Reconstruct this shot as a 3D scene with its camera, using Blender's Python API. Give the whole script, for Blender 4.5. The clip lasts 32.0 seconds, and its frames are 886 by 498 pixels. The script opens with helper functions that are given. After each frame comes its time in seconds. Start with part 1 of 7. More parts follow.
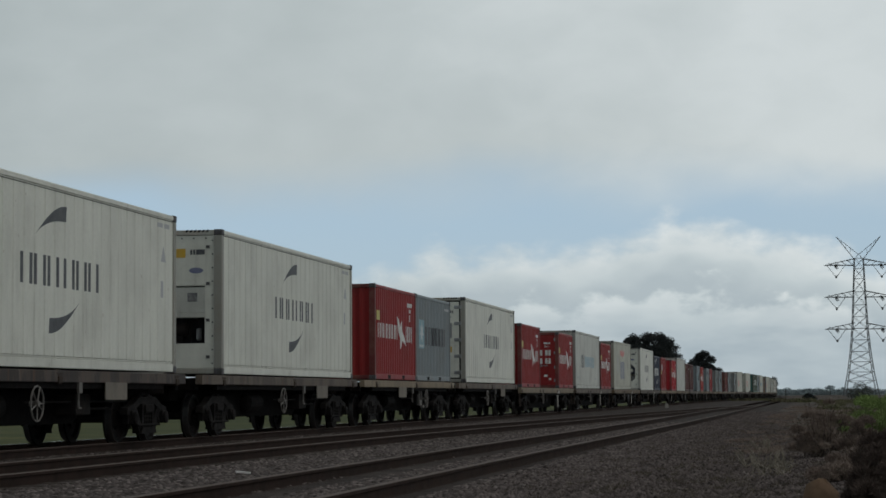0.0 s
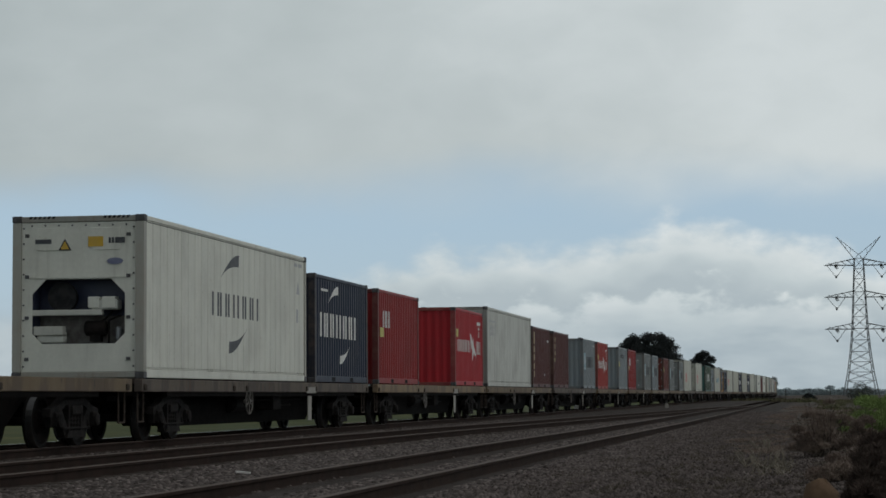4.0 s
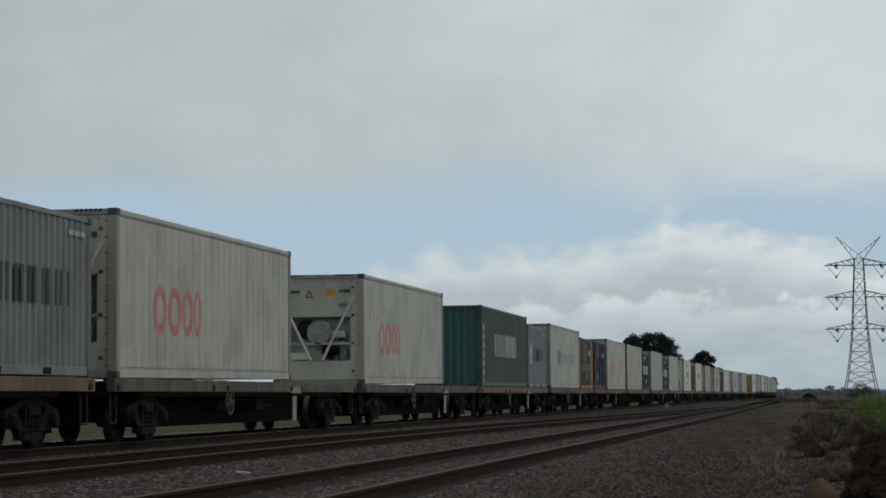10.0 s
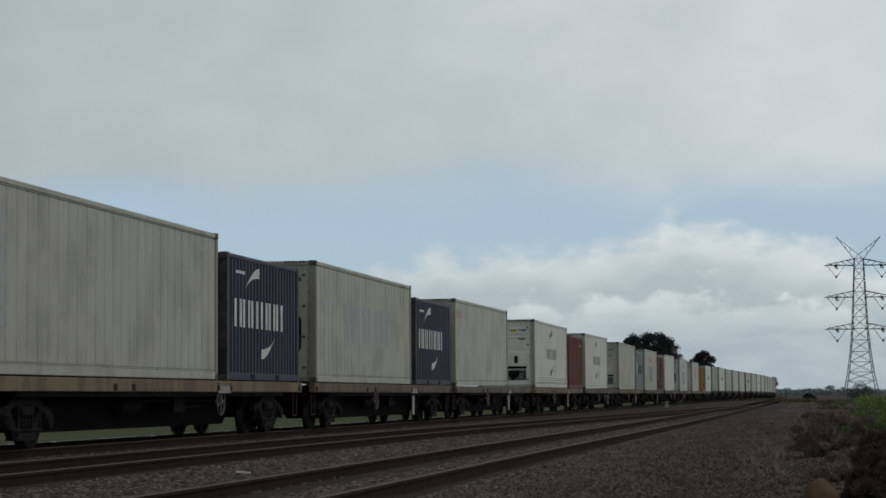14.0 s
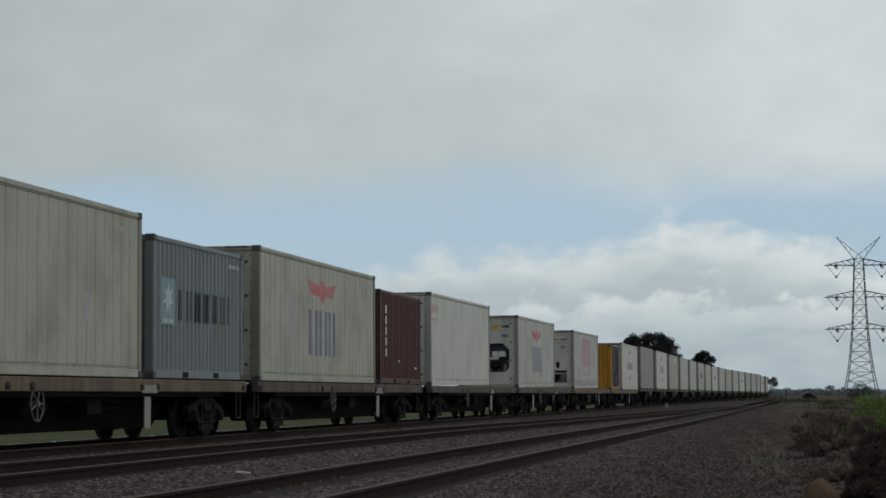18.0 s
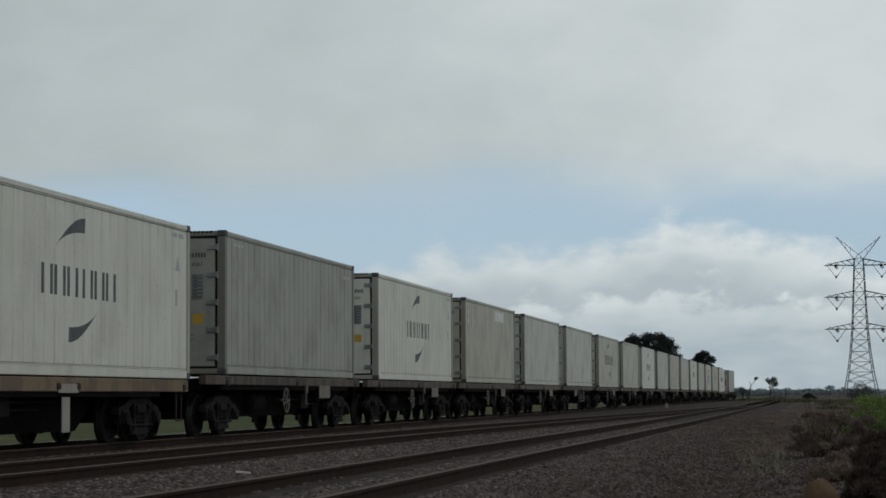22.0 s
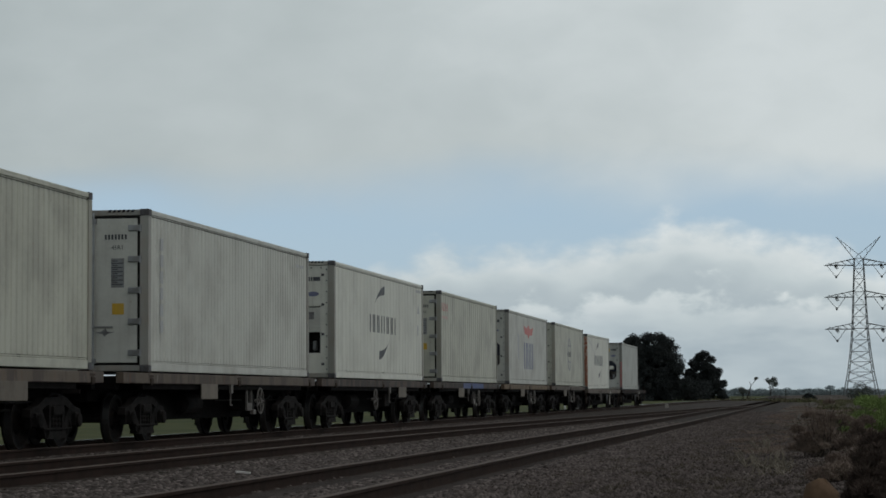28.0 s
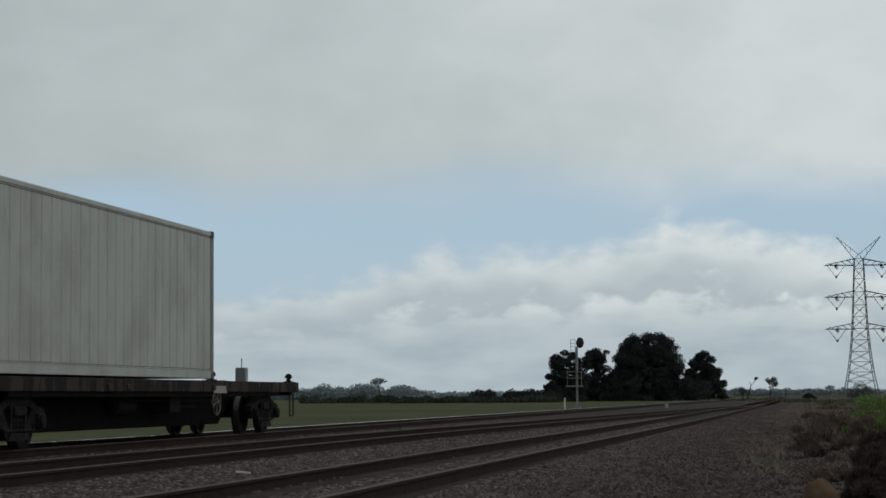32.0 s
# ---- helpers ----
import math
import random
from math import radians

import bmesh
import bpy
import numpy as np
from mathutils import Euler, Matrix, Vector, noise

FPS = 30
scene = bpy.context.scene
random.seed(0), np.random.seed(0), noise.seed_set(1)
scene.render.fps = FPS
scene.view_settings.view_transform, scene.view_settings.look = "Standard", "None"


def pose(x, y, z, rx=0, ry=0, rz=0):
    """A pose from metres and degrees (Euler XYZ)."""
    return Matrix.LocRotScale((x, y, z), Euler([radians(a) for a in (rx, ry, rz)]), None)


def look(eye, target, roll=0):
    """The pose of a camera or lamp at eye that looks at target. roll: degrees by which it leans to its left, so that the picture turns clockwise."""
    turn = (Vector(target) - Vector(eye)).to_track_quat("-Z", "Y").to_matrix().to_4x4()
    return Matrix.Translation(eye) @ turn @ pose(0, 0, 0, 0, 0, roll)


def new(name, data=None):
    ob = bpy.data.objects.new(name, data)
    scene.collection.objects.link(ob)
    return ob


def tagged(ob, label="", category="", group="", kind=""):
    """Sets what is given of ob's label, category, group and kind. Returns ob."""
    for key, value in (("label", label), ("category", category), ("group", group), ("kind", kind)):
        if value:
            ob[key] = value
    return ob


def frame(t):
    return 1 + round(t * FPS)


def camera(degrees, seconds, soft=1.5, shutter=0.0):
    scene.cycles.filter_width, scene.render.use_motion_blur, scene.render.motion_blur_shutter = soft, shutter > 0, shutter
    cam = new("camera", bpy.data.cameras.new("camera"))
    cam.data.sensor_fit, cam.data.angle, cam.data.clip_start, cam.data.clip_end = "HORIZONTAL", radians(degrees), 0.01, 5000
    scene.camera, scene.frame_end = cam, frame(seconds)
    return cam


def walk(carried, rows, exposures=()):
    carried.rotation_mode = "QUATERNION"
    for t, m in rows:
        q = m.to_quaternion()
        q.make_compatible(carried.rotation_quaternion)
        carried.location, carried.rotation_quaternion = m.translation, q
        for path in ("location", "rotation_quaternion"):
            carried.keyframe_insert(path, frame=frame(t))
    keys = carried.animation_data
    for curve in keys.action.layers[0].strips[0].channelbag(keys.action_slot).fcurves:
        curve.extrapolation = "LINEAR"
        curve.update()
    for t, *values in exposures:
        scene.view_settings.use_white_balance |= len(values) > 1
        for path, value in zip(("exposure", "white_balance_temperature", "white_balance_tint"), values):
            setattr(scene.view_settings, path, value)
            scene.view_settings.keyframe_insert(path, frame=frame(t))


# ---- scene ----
# ---------------------------------------------------------------- camera
EYE = (0.0, 0.0, 0.776)
YAW, PITCH, ROLL = math.degrees(0.1715), math.degrees(0.0694), -0.36


def aim(yaw, pitch):
    a, e = radians(yaw), radians(pitch)
    return (EYE[0] - 100 * math.sin(a) * math.cos(e), EYE[1] + 100 * math.cos(a) * math.cos(e), EYE[2] + 100 * math.sin(e))


cam = camera(23.64, 32.0, soft=1.62)
VIEW = look(EYE, aim(YAW, PITCH), ROLL)
walk(cam, [(0.0, VIEW), (32.0, VIEW)])


# ---------------------------------------------------------------- node helpers
class Nodes:
    def __init__(self, tree):
        self.t = tree

    def add(self, kind):
        return self.t.nodes.new(kind)

    def put(self, socket, value):
        if isinstance(value, bpy.types.NodeSocket):
            self.t.links.new(value, socket)
        elif value is not None:
            socket.default_value = value

    def math(self, op, a, b=None, c=None, clamp=False):
        n = self.add("ShaderNodeMath")
        n.operation, n.use_clamp = op, clamp
        for i, v in enumerate((a, b, c)):
            self.put(n.inputs[i], v)
        return n.outputs[0]

    def mix(self, fac, a, b, blend="MIX"):
        n = self.add("ShaderNodeMix")
        n.data_type, n.blend_type = "RGBA", blend
        self.put(n.inputs[0], fac)
        self.put(n.inputs[6], (*a, 1) if isinstance(a, tuple) else a)
        self.put(n.inputs[7], (*b, 1) if isinstance(b, tuple) else b)
        return n.outputs[2]

    def noise(self, vec, scale, detail=4, rough=0.55, distort=0.0):
        n = self.add("ShaderNodeTexNoise")
        self.put(n.inputs["Vector"], vec)
        n.inputs["Scale"].default_value, n.inputs["Detail"].default_value = scale, detail
        n.inputs["Roughness"].default_value, n.inputs["Distortion"].default_value = rough, distort
        return n.outputs["Fac"]

    def step(self, v, lo, hi):
        n = self.add("ShaderNodeMapRange")
        n.interpolation_type = "SMOOTHSTEP"
        for i, x in enumerate((v, lo, hi, 0.0, 1.0)):
            self.put(n.inputs[i], x)
        return n.outputs[0]

    def ramp(self, v, stops):
        n = self.add("ShaderNodeValToRGB")
        e = n.color_ramp.elements
        while len(e) < len(stops):
            e.new(0.5)
        for x, (p, c) in zip(e, stops):
            x.position, x.color = p, (*c, 1) if isinstance(c, tuple) else (c, c, c, 1)
        self.put(n.inputs[0], v)
        return n.outputs[0]

    def scaled(self, vec, s):
        n = self.add("ShaderNodeMapping")
        self.put(n.inputs[0], vec)
        n.inputs["Scale"].default_value = s
        return n.outputs[0]


# ---------------------------------------------------------------- sky, sun, exposure
SUN_AZ, SUN_EL = 105.0, 50.0          # degrees clockwise from +Y, above the horizon


def make_sky():
    w = bpy.data.worlds.new("sky")
    scene.world = w
    w.use_nodes = True
    n = Nodes(w.node_tree)
    n.t.nodes.clear()
    ray = n.add("ShaderNodeTexCoord").outputs["Generated"]
    sep = n.add("ShaderNodeSeparateXYZ")
    n.put(sep.inputs[0], ray)
    x, y, z = sep.outputs
    el = n.math("MULTIPLY", n.math("ARCSINE", z), 57.2958)
    az = n.math("MULTIPLY", n.math("ARCTAN2", x, y), 57.2958)
    blue = n.add("ShaderNodeTexSky")
    blue.sky_type, blue.sun_disc = "NISHITA", False
    blue.sun_elevation, blue.sun_rotation = radians(SUN_EL), radians(SUN_AZ)
    clear = n.mix(1.0, blue.outputs[0], (0.11, 0.11, 0.11), "MULTIPLY")
    clear = n.mix(0.70, clear, (0.375, 0.515, 0.660))
    # flat coordinates of the sky in degrees, stretched along the horizon
    flat = n.add("ShaderNodeCombineXYZ")
    n.put(flat.inputs[0], az)
    n.put(flat.inputs[1], el)
    v = n.scaled(flat.outputs[0], (0.6, 1.0, 1.0))
    wide = n.scaled(flat.outputs[0], (0.3, 1.0, 1.0))
    big = n.noise(v, 0.22, 2, 0.45)
    mid = n.noise(v, 0.7, 4, 0.5, 0.25)
    fine = n.noise(v, 1.9, 5, 0.55, 0.15)
    band = n.noise(wide, 1.3, 3, 0.5)
    # the high grey sheet with a soft lower edge, lighter towards the sun's side
    edge = n.math("ADD", el, n.math("MULTIPLY", n.math("SUBTRACT", big, 0.5), 2.4))
    edge = n.math("ADD", edge, n.math("MULTIPLY", n.math("SUBTRACT", mid, 0.5), 0.8))
    sheet = n.step(edge, 4.5, 6.7)
    tone = n.math("ADD", n.math("MULTIPLY", big, 0.6), n.math("MULTIPLY", mid, 0.4))
    tone = n.math("ADD", tone, n.math("MAXIMUM", n.math("MINIMUM", n.math("MULTIPLY", n.math("ADD", az, 9.8), 0.034), 0.30), -0.40))
    tone = n.math("ADD", tone, n.math("MULTIPLY", n.math("MINIMUM", n.math("SUBTRACT", el, 8.0), 4.0), 0.015))
    grey = n.ramp(tone, [(0.12, (0.415, 0.465, 0.468)), (0.50, (0.505, 0.556, 0.560)), (0.84, (0.62, 0.668, 0.672))])
    sky = n.mix(n.math("MULTIPLY", sheet, 0.95), clear, grey)
    # thick cloud overhead
    over = n.step(el, 12.0, 34.0)
    sky = n.mix(over, sky, (0.175, 0.185, 0.19))
    # the bank of heaped cloud along the horizon: its height by azimuth
    u = n.math("DIVIDE", n.math("ADD", az, 24.0), 30.0, clamp=True)
    top = n.ramp(u, [(0.0, 0.20), (0.20, 0.22), (0.28, 0.25), (0.36, 0.29), (0.42, 0.34), (0.47, 0.385), (0.56, 0.385), (0.60, 0.39), (0.64, 0.42),
                     (0.675, 0.455), (0.715, 0.455), (0.76, 0.43), (0.80, 0.40), (0.86, 0.34), (1.0, 0.34)])
    top = n.math("MULTIPLY", top, 10.0)
    cell = n.add("ShaderNodeTexVoronoi")
    cell.feature = "SMOOTH_F1"
    n.put(cell.inputs["Vector"], v)
    cell.inputs["Scale"].default_value, cell.inputs["Smoothness"].default_value = 1.5, 0.6
    puff = n.math("MULTIPLY", n.math("SUBTRACT", 0.42, cell.outputs["Distance"]), 0.55)
    puff = n.math("ADD", puff, n.math("MULTIPLY", n.math("SUBTRACT", fine, 0.5), 1.1))
    puff = n.math("ADD", puff, n.math("MULTIPLY", n.math("SUBTRACT", mid, 0.5), 1.2))
    gap = n.math("ADD", n.math("SUBTRACT", top, el), puff)
    bank = n.step(gap, -0.45, 0.55)
    rim = n.step(gap, 1.5, 0.15)
    lit = n.math("ADD", n.math("MULTIPLY", fine, 0.32), n.math("MULTIPLY", mid, 0.40))
    lit = n.math("ADD", lit, n.math("MULTIPLY", rim, 0.17))
    lit = n.math("ADD", lit, n.math("MINIMUM", n.math("MAXIMUM", n.math("MULTIPLY", n.math("ADD", az, 8.0), 0.010), -0.03), 0.11))
    gap2 = n.math("ADD", n.math("SUBTRACT", n.math("MULTIPLY", top, 0.62), el), n.math("MULTIPLY", puff, 1.3))
    tier = n.math("MULTIPLY", n.step(gap2, -0.10, 0.25), n.step(gap2, 1.1, 0.2))
    shade = n.math("MULTIPLY", n.step(gap2, -0.95, -0.25), n.step(gap2, 0.05, -0.2))
    lit = n.math("ADD", lit, n.math("MULTIPLY", tier, 0.13))
    lit = n.math("SUBTRACT", lit, n.math("MULTIPLY", shade, 0.09))
    white = n.ramp(lit, [(0.30, (0.425, 0.49, 0.52)), (0.46, (0.525, 0.59, 0.607)), (0.66, (0.705, 0.75, 0.75))])
    sky = n.mix(n.math("MULTIPLY", bank, 0.95), sky, white)
    # hazy layers low over the land
    low = n.step(n.math("ADD", el, n.math("MULTIPLY", n.math("SUBTRACT", band, 0.5), 1.6)), 2.9, 1.0)
    layer = n.ramp(band, [(0.36, (0.365, 0.438, 0.485)), (0.62, (0.452, 0.525, 0.562))])
    sky = n.mix(n.math("MULTIPLY", low, 0.9), sky, layer)
    bg = n.add("ShaderNodeBackground")
    n.put(bg.inputs[0], sky)
    bg.inputs[1].default_value = 1.0
    out = n.add("ShaderNodeOutputWorld")
    n.t.links.new(bg.outputs[0], out.inputs[0])


make_sky()
lamp = bpy.data.lights.new("sun", "SUN")
lamp.energy, lamp.angle, lamp.color = 0.5, radians(35), (1.0, 0.965, 0.90)
sun = new("sun", lamp)
a_, e_ = radians(SUN_AZ), radians(SUN_EL)
sun.matrix_basis = look((100 * math.sin(a_) * math.cos(e_), 100 * math.cos(a_) * math.cos(e_), 100 * math.sin(e_)), (0, 0, 0))
scene.view_settings.exposure = 0.0


# ---------------------------------------------------------------- materials
def mat(name, base, rough=0.6, metal=0.0, second=None, scale=3.0, amount=0.5, bump=0.0, bump_scale=40.0, streak=None, object_tint=0.0,
        spread=(0.4, 0.62), island=0.0, stretch=(1, 1, 1), spec=0.5, specks=None):
    """Painted or mineral surface: base colour, a second colour in patches, vertical streaks of dirt, fine relief."""
    m = bpy.data.materials.new(name)
    m.use_nodes = True
    n = Nodes(m.node_tree)
    p = n.t.nodes["Principled BSDF"]
    co = n.scaled(n.add("ShaderNodeTexCoord").outputs["Object"], stretch)
    c = base
    if second:
        f = n.noise(co, scale, 6, 0.6)
        f = n.math("MULTIPLY", n.step(f, *spread), amount)
        c = n.mix(f, base, second)
    if streak:
        s = n.noise(n.scaled(co, (6, 6, 0.35)), 1.6, 5, 0.6)
        g = n.noise(co, 0.5, 3, 0.5)
        f = n.math("MULTIPLY", n.step(s, 0.50, 0.74), n.step(g, 0.38, 0.62))
        c = n.mix(n.math("MULTIPLY", f, streak[1]), c, streak[0])
    if specks:
        s = n.math("MULTIPLY", n.step(n.noise(co, 7.0, 3, 0.5), 0.66, 0.72), n.step(n.noise(co, 0.8, 2), 0.45, 0.6))
        c = n.mix(n.math("MULTIPLY", s, specks[1]), c, specks[0])
    if object_tint:
        r = n.add("ShaderNodeObjectInfo").outputs["Random"]
        k = n.math("ADD", n.math("MULTIPLY", n.math("SUBTRACT", r, 0.5), object_tint), 1.0)
        h = n.add("ShaderNodeHueSaturation")
        n.put(h.inputs["Value"], k)
        n.put(h.inputs["Color"], (*c, 1) if isinstance(c, tuple) else c)
        c = h.outputs[0]
    if island:
        r = n.add("ShaderNodeNewGeometry").outputs["Random Per Island"]
        k = n.math("ADD", n.math("MULTIPLY", n.math("SUBTRACT", r, 0.5), island), 1.0)
        h = n.add("ShaderNodeHueSaturation")
        n.put(h.inputs["Value"], k)
        n.put(h.inputs["Color"], (*c, 1) if isinstance(c, tuple) else c)
        c = h.outputs[0]
    if specks:
        g = n.math("ADD", n.math("MULTIPLY", n.noise(co, 14.0, 5, 0.7), 0.24), 0.88)
        w = n.math("ADD", n.math("MULTIPLY", n.noise(n.scaled(co, (1, 1, 0.25)), 2.4, 4, 0.6), 0.30), 0.85)
        h = n.add("ShaderNodeHueSaturation")
        n.put(h.inputs["Value"], n.math("MULTIPLY", g, w))
        n.put(h.inputs["Color"], (*c, 1) if isinstance(c, tuple) else c)
        c = h.outputs[0]
    n.put(p.inputs["Base Color"], (*c, 1) if isinstance(c, tuple) else c)
    rr = n.noise(co, scale * 2.3, 4)
    n.put(p.inputs["Roughness"], n.math("ADD", n.math("MULTIPLY", n.math("SUBTRACT", rr, 0.5), 0.25), rough, clamp=True))
    p.inputs["Metallic"].default_value = metal
    p.inputs["Specular IOR Level"].default_value = spec
    if bump:
        b = n.add("ShaderNodeBump")
        b.inputs["Strength"].default_value, b.inputs["Distance"].default_value = bump, 0.02
        n.put(b.inputs["Height"], n.noise(co, bump_scale, 5))
        n.t.links.new(b.outputs[0], p.inputs["Normal"])
    return m


RUST = (0.16, 0.075, 0.04)
GRIME = (0.20, 0.185, 0.16)


def worn(name, c):
    """The frame of a painted box: same paint, rubbed and rusty."""
    return mat(name, tuple(0.58 * a for a in c), 0.65, 0, tuple(0.45 * a + 0.55 * b for a, b in zip(c, (0.12, 0.085, 0.06))), 2.6, 0.85, 0.15, 30, (RUST, 0.6), 0.35, (0.42, 0.62))


def paint(name, c, dirt=GRIME, amt=0.35, streak=0.6, rough=0.5):
    return mat(name, c, rough, 0, dirt, 0.9, amt, 0.08, 30, (tuple(0.45 * a + 0.55 * b for a, b in zip(dirt, c)), streak), 0.05, (0.42, 0.7), spec=0.22, specks=(tuple(0.5 * a + 0.5 * b for a, b in zip(RUST, c)), 0.6))


P = {
    "white": paint("white_paint", (0.66, 0.665, 0.60), amt=0.16),
    "cream": paint("cream_paint", (0.505, 0.51, 0.435), amt=0.40, streak=0.75),
    "tan": paint("tan_paint", (0.465, 0.465, 0.385), amt=0.42, streak=0.8),
    "cool": paint("cool_white_paint", (0.54, 0.548, 0.505), amt=0.32, streak=0.7),
    "pale": paint("pale_grey_paint", (0.43, 0.445, 0.415), amt=0.36, streak=0.7),
    "dull": paint("dull_grey_paint", (0.34, 0.345, 0.31), (0.17, 0.16, 0.13), 0.5, 0.6),
    "grey": paint("grey_paint", (0.215, 0.246, 0.262), amt=0.3),
    "greytan": paint("weathered_grey_paint", (0.218, 0.236, 0.236), (0.12, 0.115, 0.10), amt=0.45),
    "red": paint("red_paint", (0.26, 0.020, 0.020), (0.16, 0.034, 0.03), 0.35),
    "bright": paint("bright_red_paint", (0.38, 0.020, 0.028), (0.24, 0.04, 0.04), 0.25),
    "orange": paint("orange_red_paint", (0.32, 0.038, 0.030), (0.26, 0.08, 0.06), 0.25),
    "brown": paint("brown_paint", (0.090, 0.025, 0.021), (0.080, 0.035, 0.028), 0.35),
    "brick": paint("brick_brown_paint", (0.135, 0.036, 0.029), (0.10, 0.045, 0.034), 0.35),
    "navy": paint("navy_paint", (0.028, 0.035, 0.06), (0.07, 0.07, 0.08), 0.25),
    "green": paint("green_paint", (0.040, 0.125, 0.108), (0.10, 0.12, 0.10), 0.3),
    "sage": paint("faded_green_paint", (0.075, 0.098, 0.070), (0.12, 0.13, 0.11), 0.35),
    "slate": paint("slate_blue_paint", (0.048, 0.056, 0.080), (0.08, 0.08, 0.085), 0.3),
    "yellow": paint("yellow_paint", (0.43, 0.215, 0.02), (0.25, 0.15, 0.05), 0.3),
}
FRAME = {k: worn("worn_frame_" + k, c) for k, c in (("white", (0.56, 0.56, 0.50)), ("cream", (0.50, 0.50, 0.43)), ("tan", (0.43, 0.42, 0.35)), ("cool", (0.50, 0.50, 0.46)), ("pale", (0.40, 0.41, 0.38)), ("dull", (0.33, 0.33, 0.29)), ("grey", (0.25, 0.29, 0.31)), ("greytan", (0.22, 0.225, 0.21)), ("red", (0.22, 0.03, 0.03)),
                                                       ("bright", (0.36, 0.04, 0.045)), ("orange", (0.33, 0.07, 0.055)), ("brown", (0.10, 0.036, 0.03)), ("brick", (0.135, 0.045, 0.036)), ("navy", (0.03, 0.036, 0.055)), ("green", (0.045, 0.09, 0.075)))}
M_RUSTY = mat("flaking_rust", (0.30, 0.105, 0.055), 0.85, 0, (0.50, 0.45, 0.38), 9, 0.9, 0.4, 40, spread=(0.5, 0.6))
M_DARK = mat("unit_black", (0.018, 0.018, 0.02), 0.6, 0, (0.05, 0.05, 0.05), 5, 0.5, spec=0.08)
M_JOINT = mat("grimy_joint", (0.16, 0.155, 0.14), 0.85, 0, (0.09, 0.085, 0.075), 2.0, 0.7, spec=0.1)
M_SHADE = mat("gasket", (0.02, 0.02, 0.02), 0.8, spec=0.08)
M_STEEL = mat("galvanised_steel", (0.30, 0.31, 0.32), 0.45, 0.6, (0.18, 0.17, 0.16), 6, 0.5)
M_BLUETRAY = mat("blue_tray_paint", (0.05, 0.08, 0.22), 0.6, 0, (0.12, 0.13, 0.18), 4, 0.5)
M_UNIT = mat("unit_blue", (0.022, 0.03, 0.065), 0.5, 0, (0.05, 0.055, 0.08), 4, 0.5)
M_WAGON = mat("wagon_buff_paint", (0.185, 0.134, 0.080), 0.75, 0, (0.085, 0.06, 0.045), 1.5, 0.6, 0.15, 30, (RUST, 0.5), 0.4, (0.48, 0.56), stretch=(1, 1, 0.35), specks=((0.05, 0.035, 0.03), 0.7))
M_WAGON5 = mat("wagon_tan_paint", (0.215, 0.172, 0.118), 0.75, 0, (0.15, 0.115, 0.08), 1.3, 0.6, 0.15, 30, (RUST, 0.4), 0.2, (0.48, 0.58), stretch=(1, 1, 0.35), specks=((0.06, 0.04, 0.03), 0.7))
M_WAGON2 = mat("wagon_grey_paint", (0.125, 0.100, 0.078), 0.75, 0, (0.065, 0.05, 0.042), 1.6, 0.8, 0.15, 30, (RUST, 0.5), 0.35, (0.48, 0.56), stretch=(1, 1, 0.35), specks=((0.26, 0.24, 0.21), 0.6))
M_WAGON3 = mat("wagon_brown_paint", (0.082, 0.062, 0.050), 0.75, 0, (0.032, 0.025, 0.023), 1.6, 0.85, 0.15, 30, (RUST, 0.5), 0.4, (0.46, 0.54), stretch=(1, 1, 0.35), specks=((0.24, 0.21, 0.18), 0.7))
M_WAGON4 = mat("wagon_sooty_paint", (0.048, 0.036, 0.032), 0.8, 0, (0.014, 0.012, 0.011), 1.8, 0.9, 0.15, 30, (RUST, 0.2), 0.0, (0.46, 0.54), stretch=(1, 1, 0.35), spec=0.1, specks=((0.16, 0.13, 0.115), 0.8))
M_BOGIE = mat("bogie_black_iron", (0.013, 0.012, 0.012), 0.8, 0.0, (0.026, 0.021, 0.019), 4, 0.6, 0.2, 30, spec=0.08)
# near-black base: the deep shade under the deck is put into the colour
M_UNDER = mat("shade_black_underframe", (0.005, 0.0045, 0.0045), 0.85, 0, (0.010, 0.008, 0.0075), 4, 0.6, spec=0.05)
M_FITTING = mat("dull_grey_fitting", (0.16, 0.15, 0.14), 0.7, 0.1, (0.07, 0.06, 0.05), 6, 0.6)
M_PEDESTAL = mat("brown_pedestal_steel", (0.062, 0.048, 0.040), 0.8, 0, (0.03, 0.025, 0.022), 6, 0.6, spec=0.1)
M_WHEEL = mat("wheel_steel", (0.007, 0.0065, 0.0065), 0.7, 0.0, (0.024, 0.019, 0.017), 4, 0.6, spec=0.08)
M_TREAD = mat("worn_wheel_tread", (0.14, 0.14, 0.14), 0.35, 0.9)
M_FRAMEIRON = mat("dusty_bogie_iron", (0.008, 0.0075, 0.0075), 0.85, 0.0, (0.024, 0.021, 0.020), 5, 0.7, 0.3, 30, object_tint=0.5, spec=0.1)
M_CAST = mat("dark_corner_steel", (0.10, 0.10, 0.11), 0.7, 0.2, (0.05, 0.045, 0.04), 5, 0.6)
M_DECK = mat("dark_deck_steel", (0.045, 0.036, 0.032), 0.85, 0, (0.03, 0.025, 0.022), 3, 0.6, spec=0.08)
M_PANEL = mat("buff_panel_paint", (0.165, 0.145, 0.120), 0.75, 0, (0.09, 0.075, 0.06), 2.2, 0.6, 0.1, 30, (RUST, 0.3), 0.3)
M_PLATE = mat("pale_plate", (0.30, 0.285, 0.255), 0.6, 0, (0.22, 0.20, 0.17), 3, 0.5, streak=(RUST, 0.3))
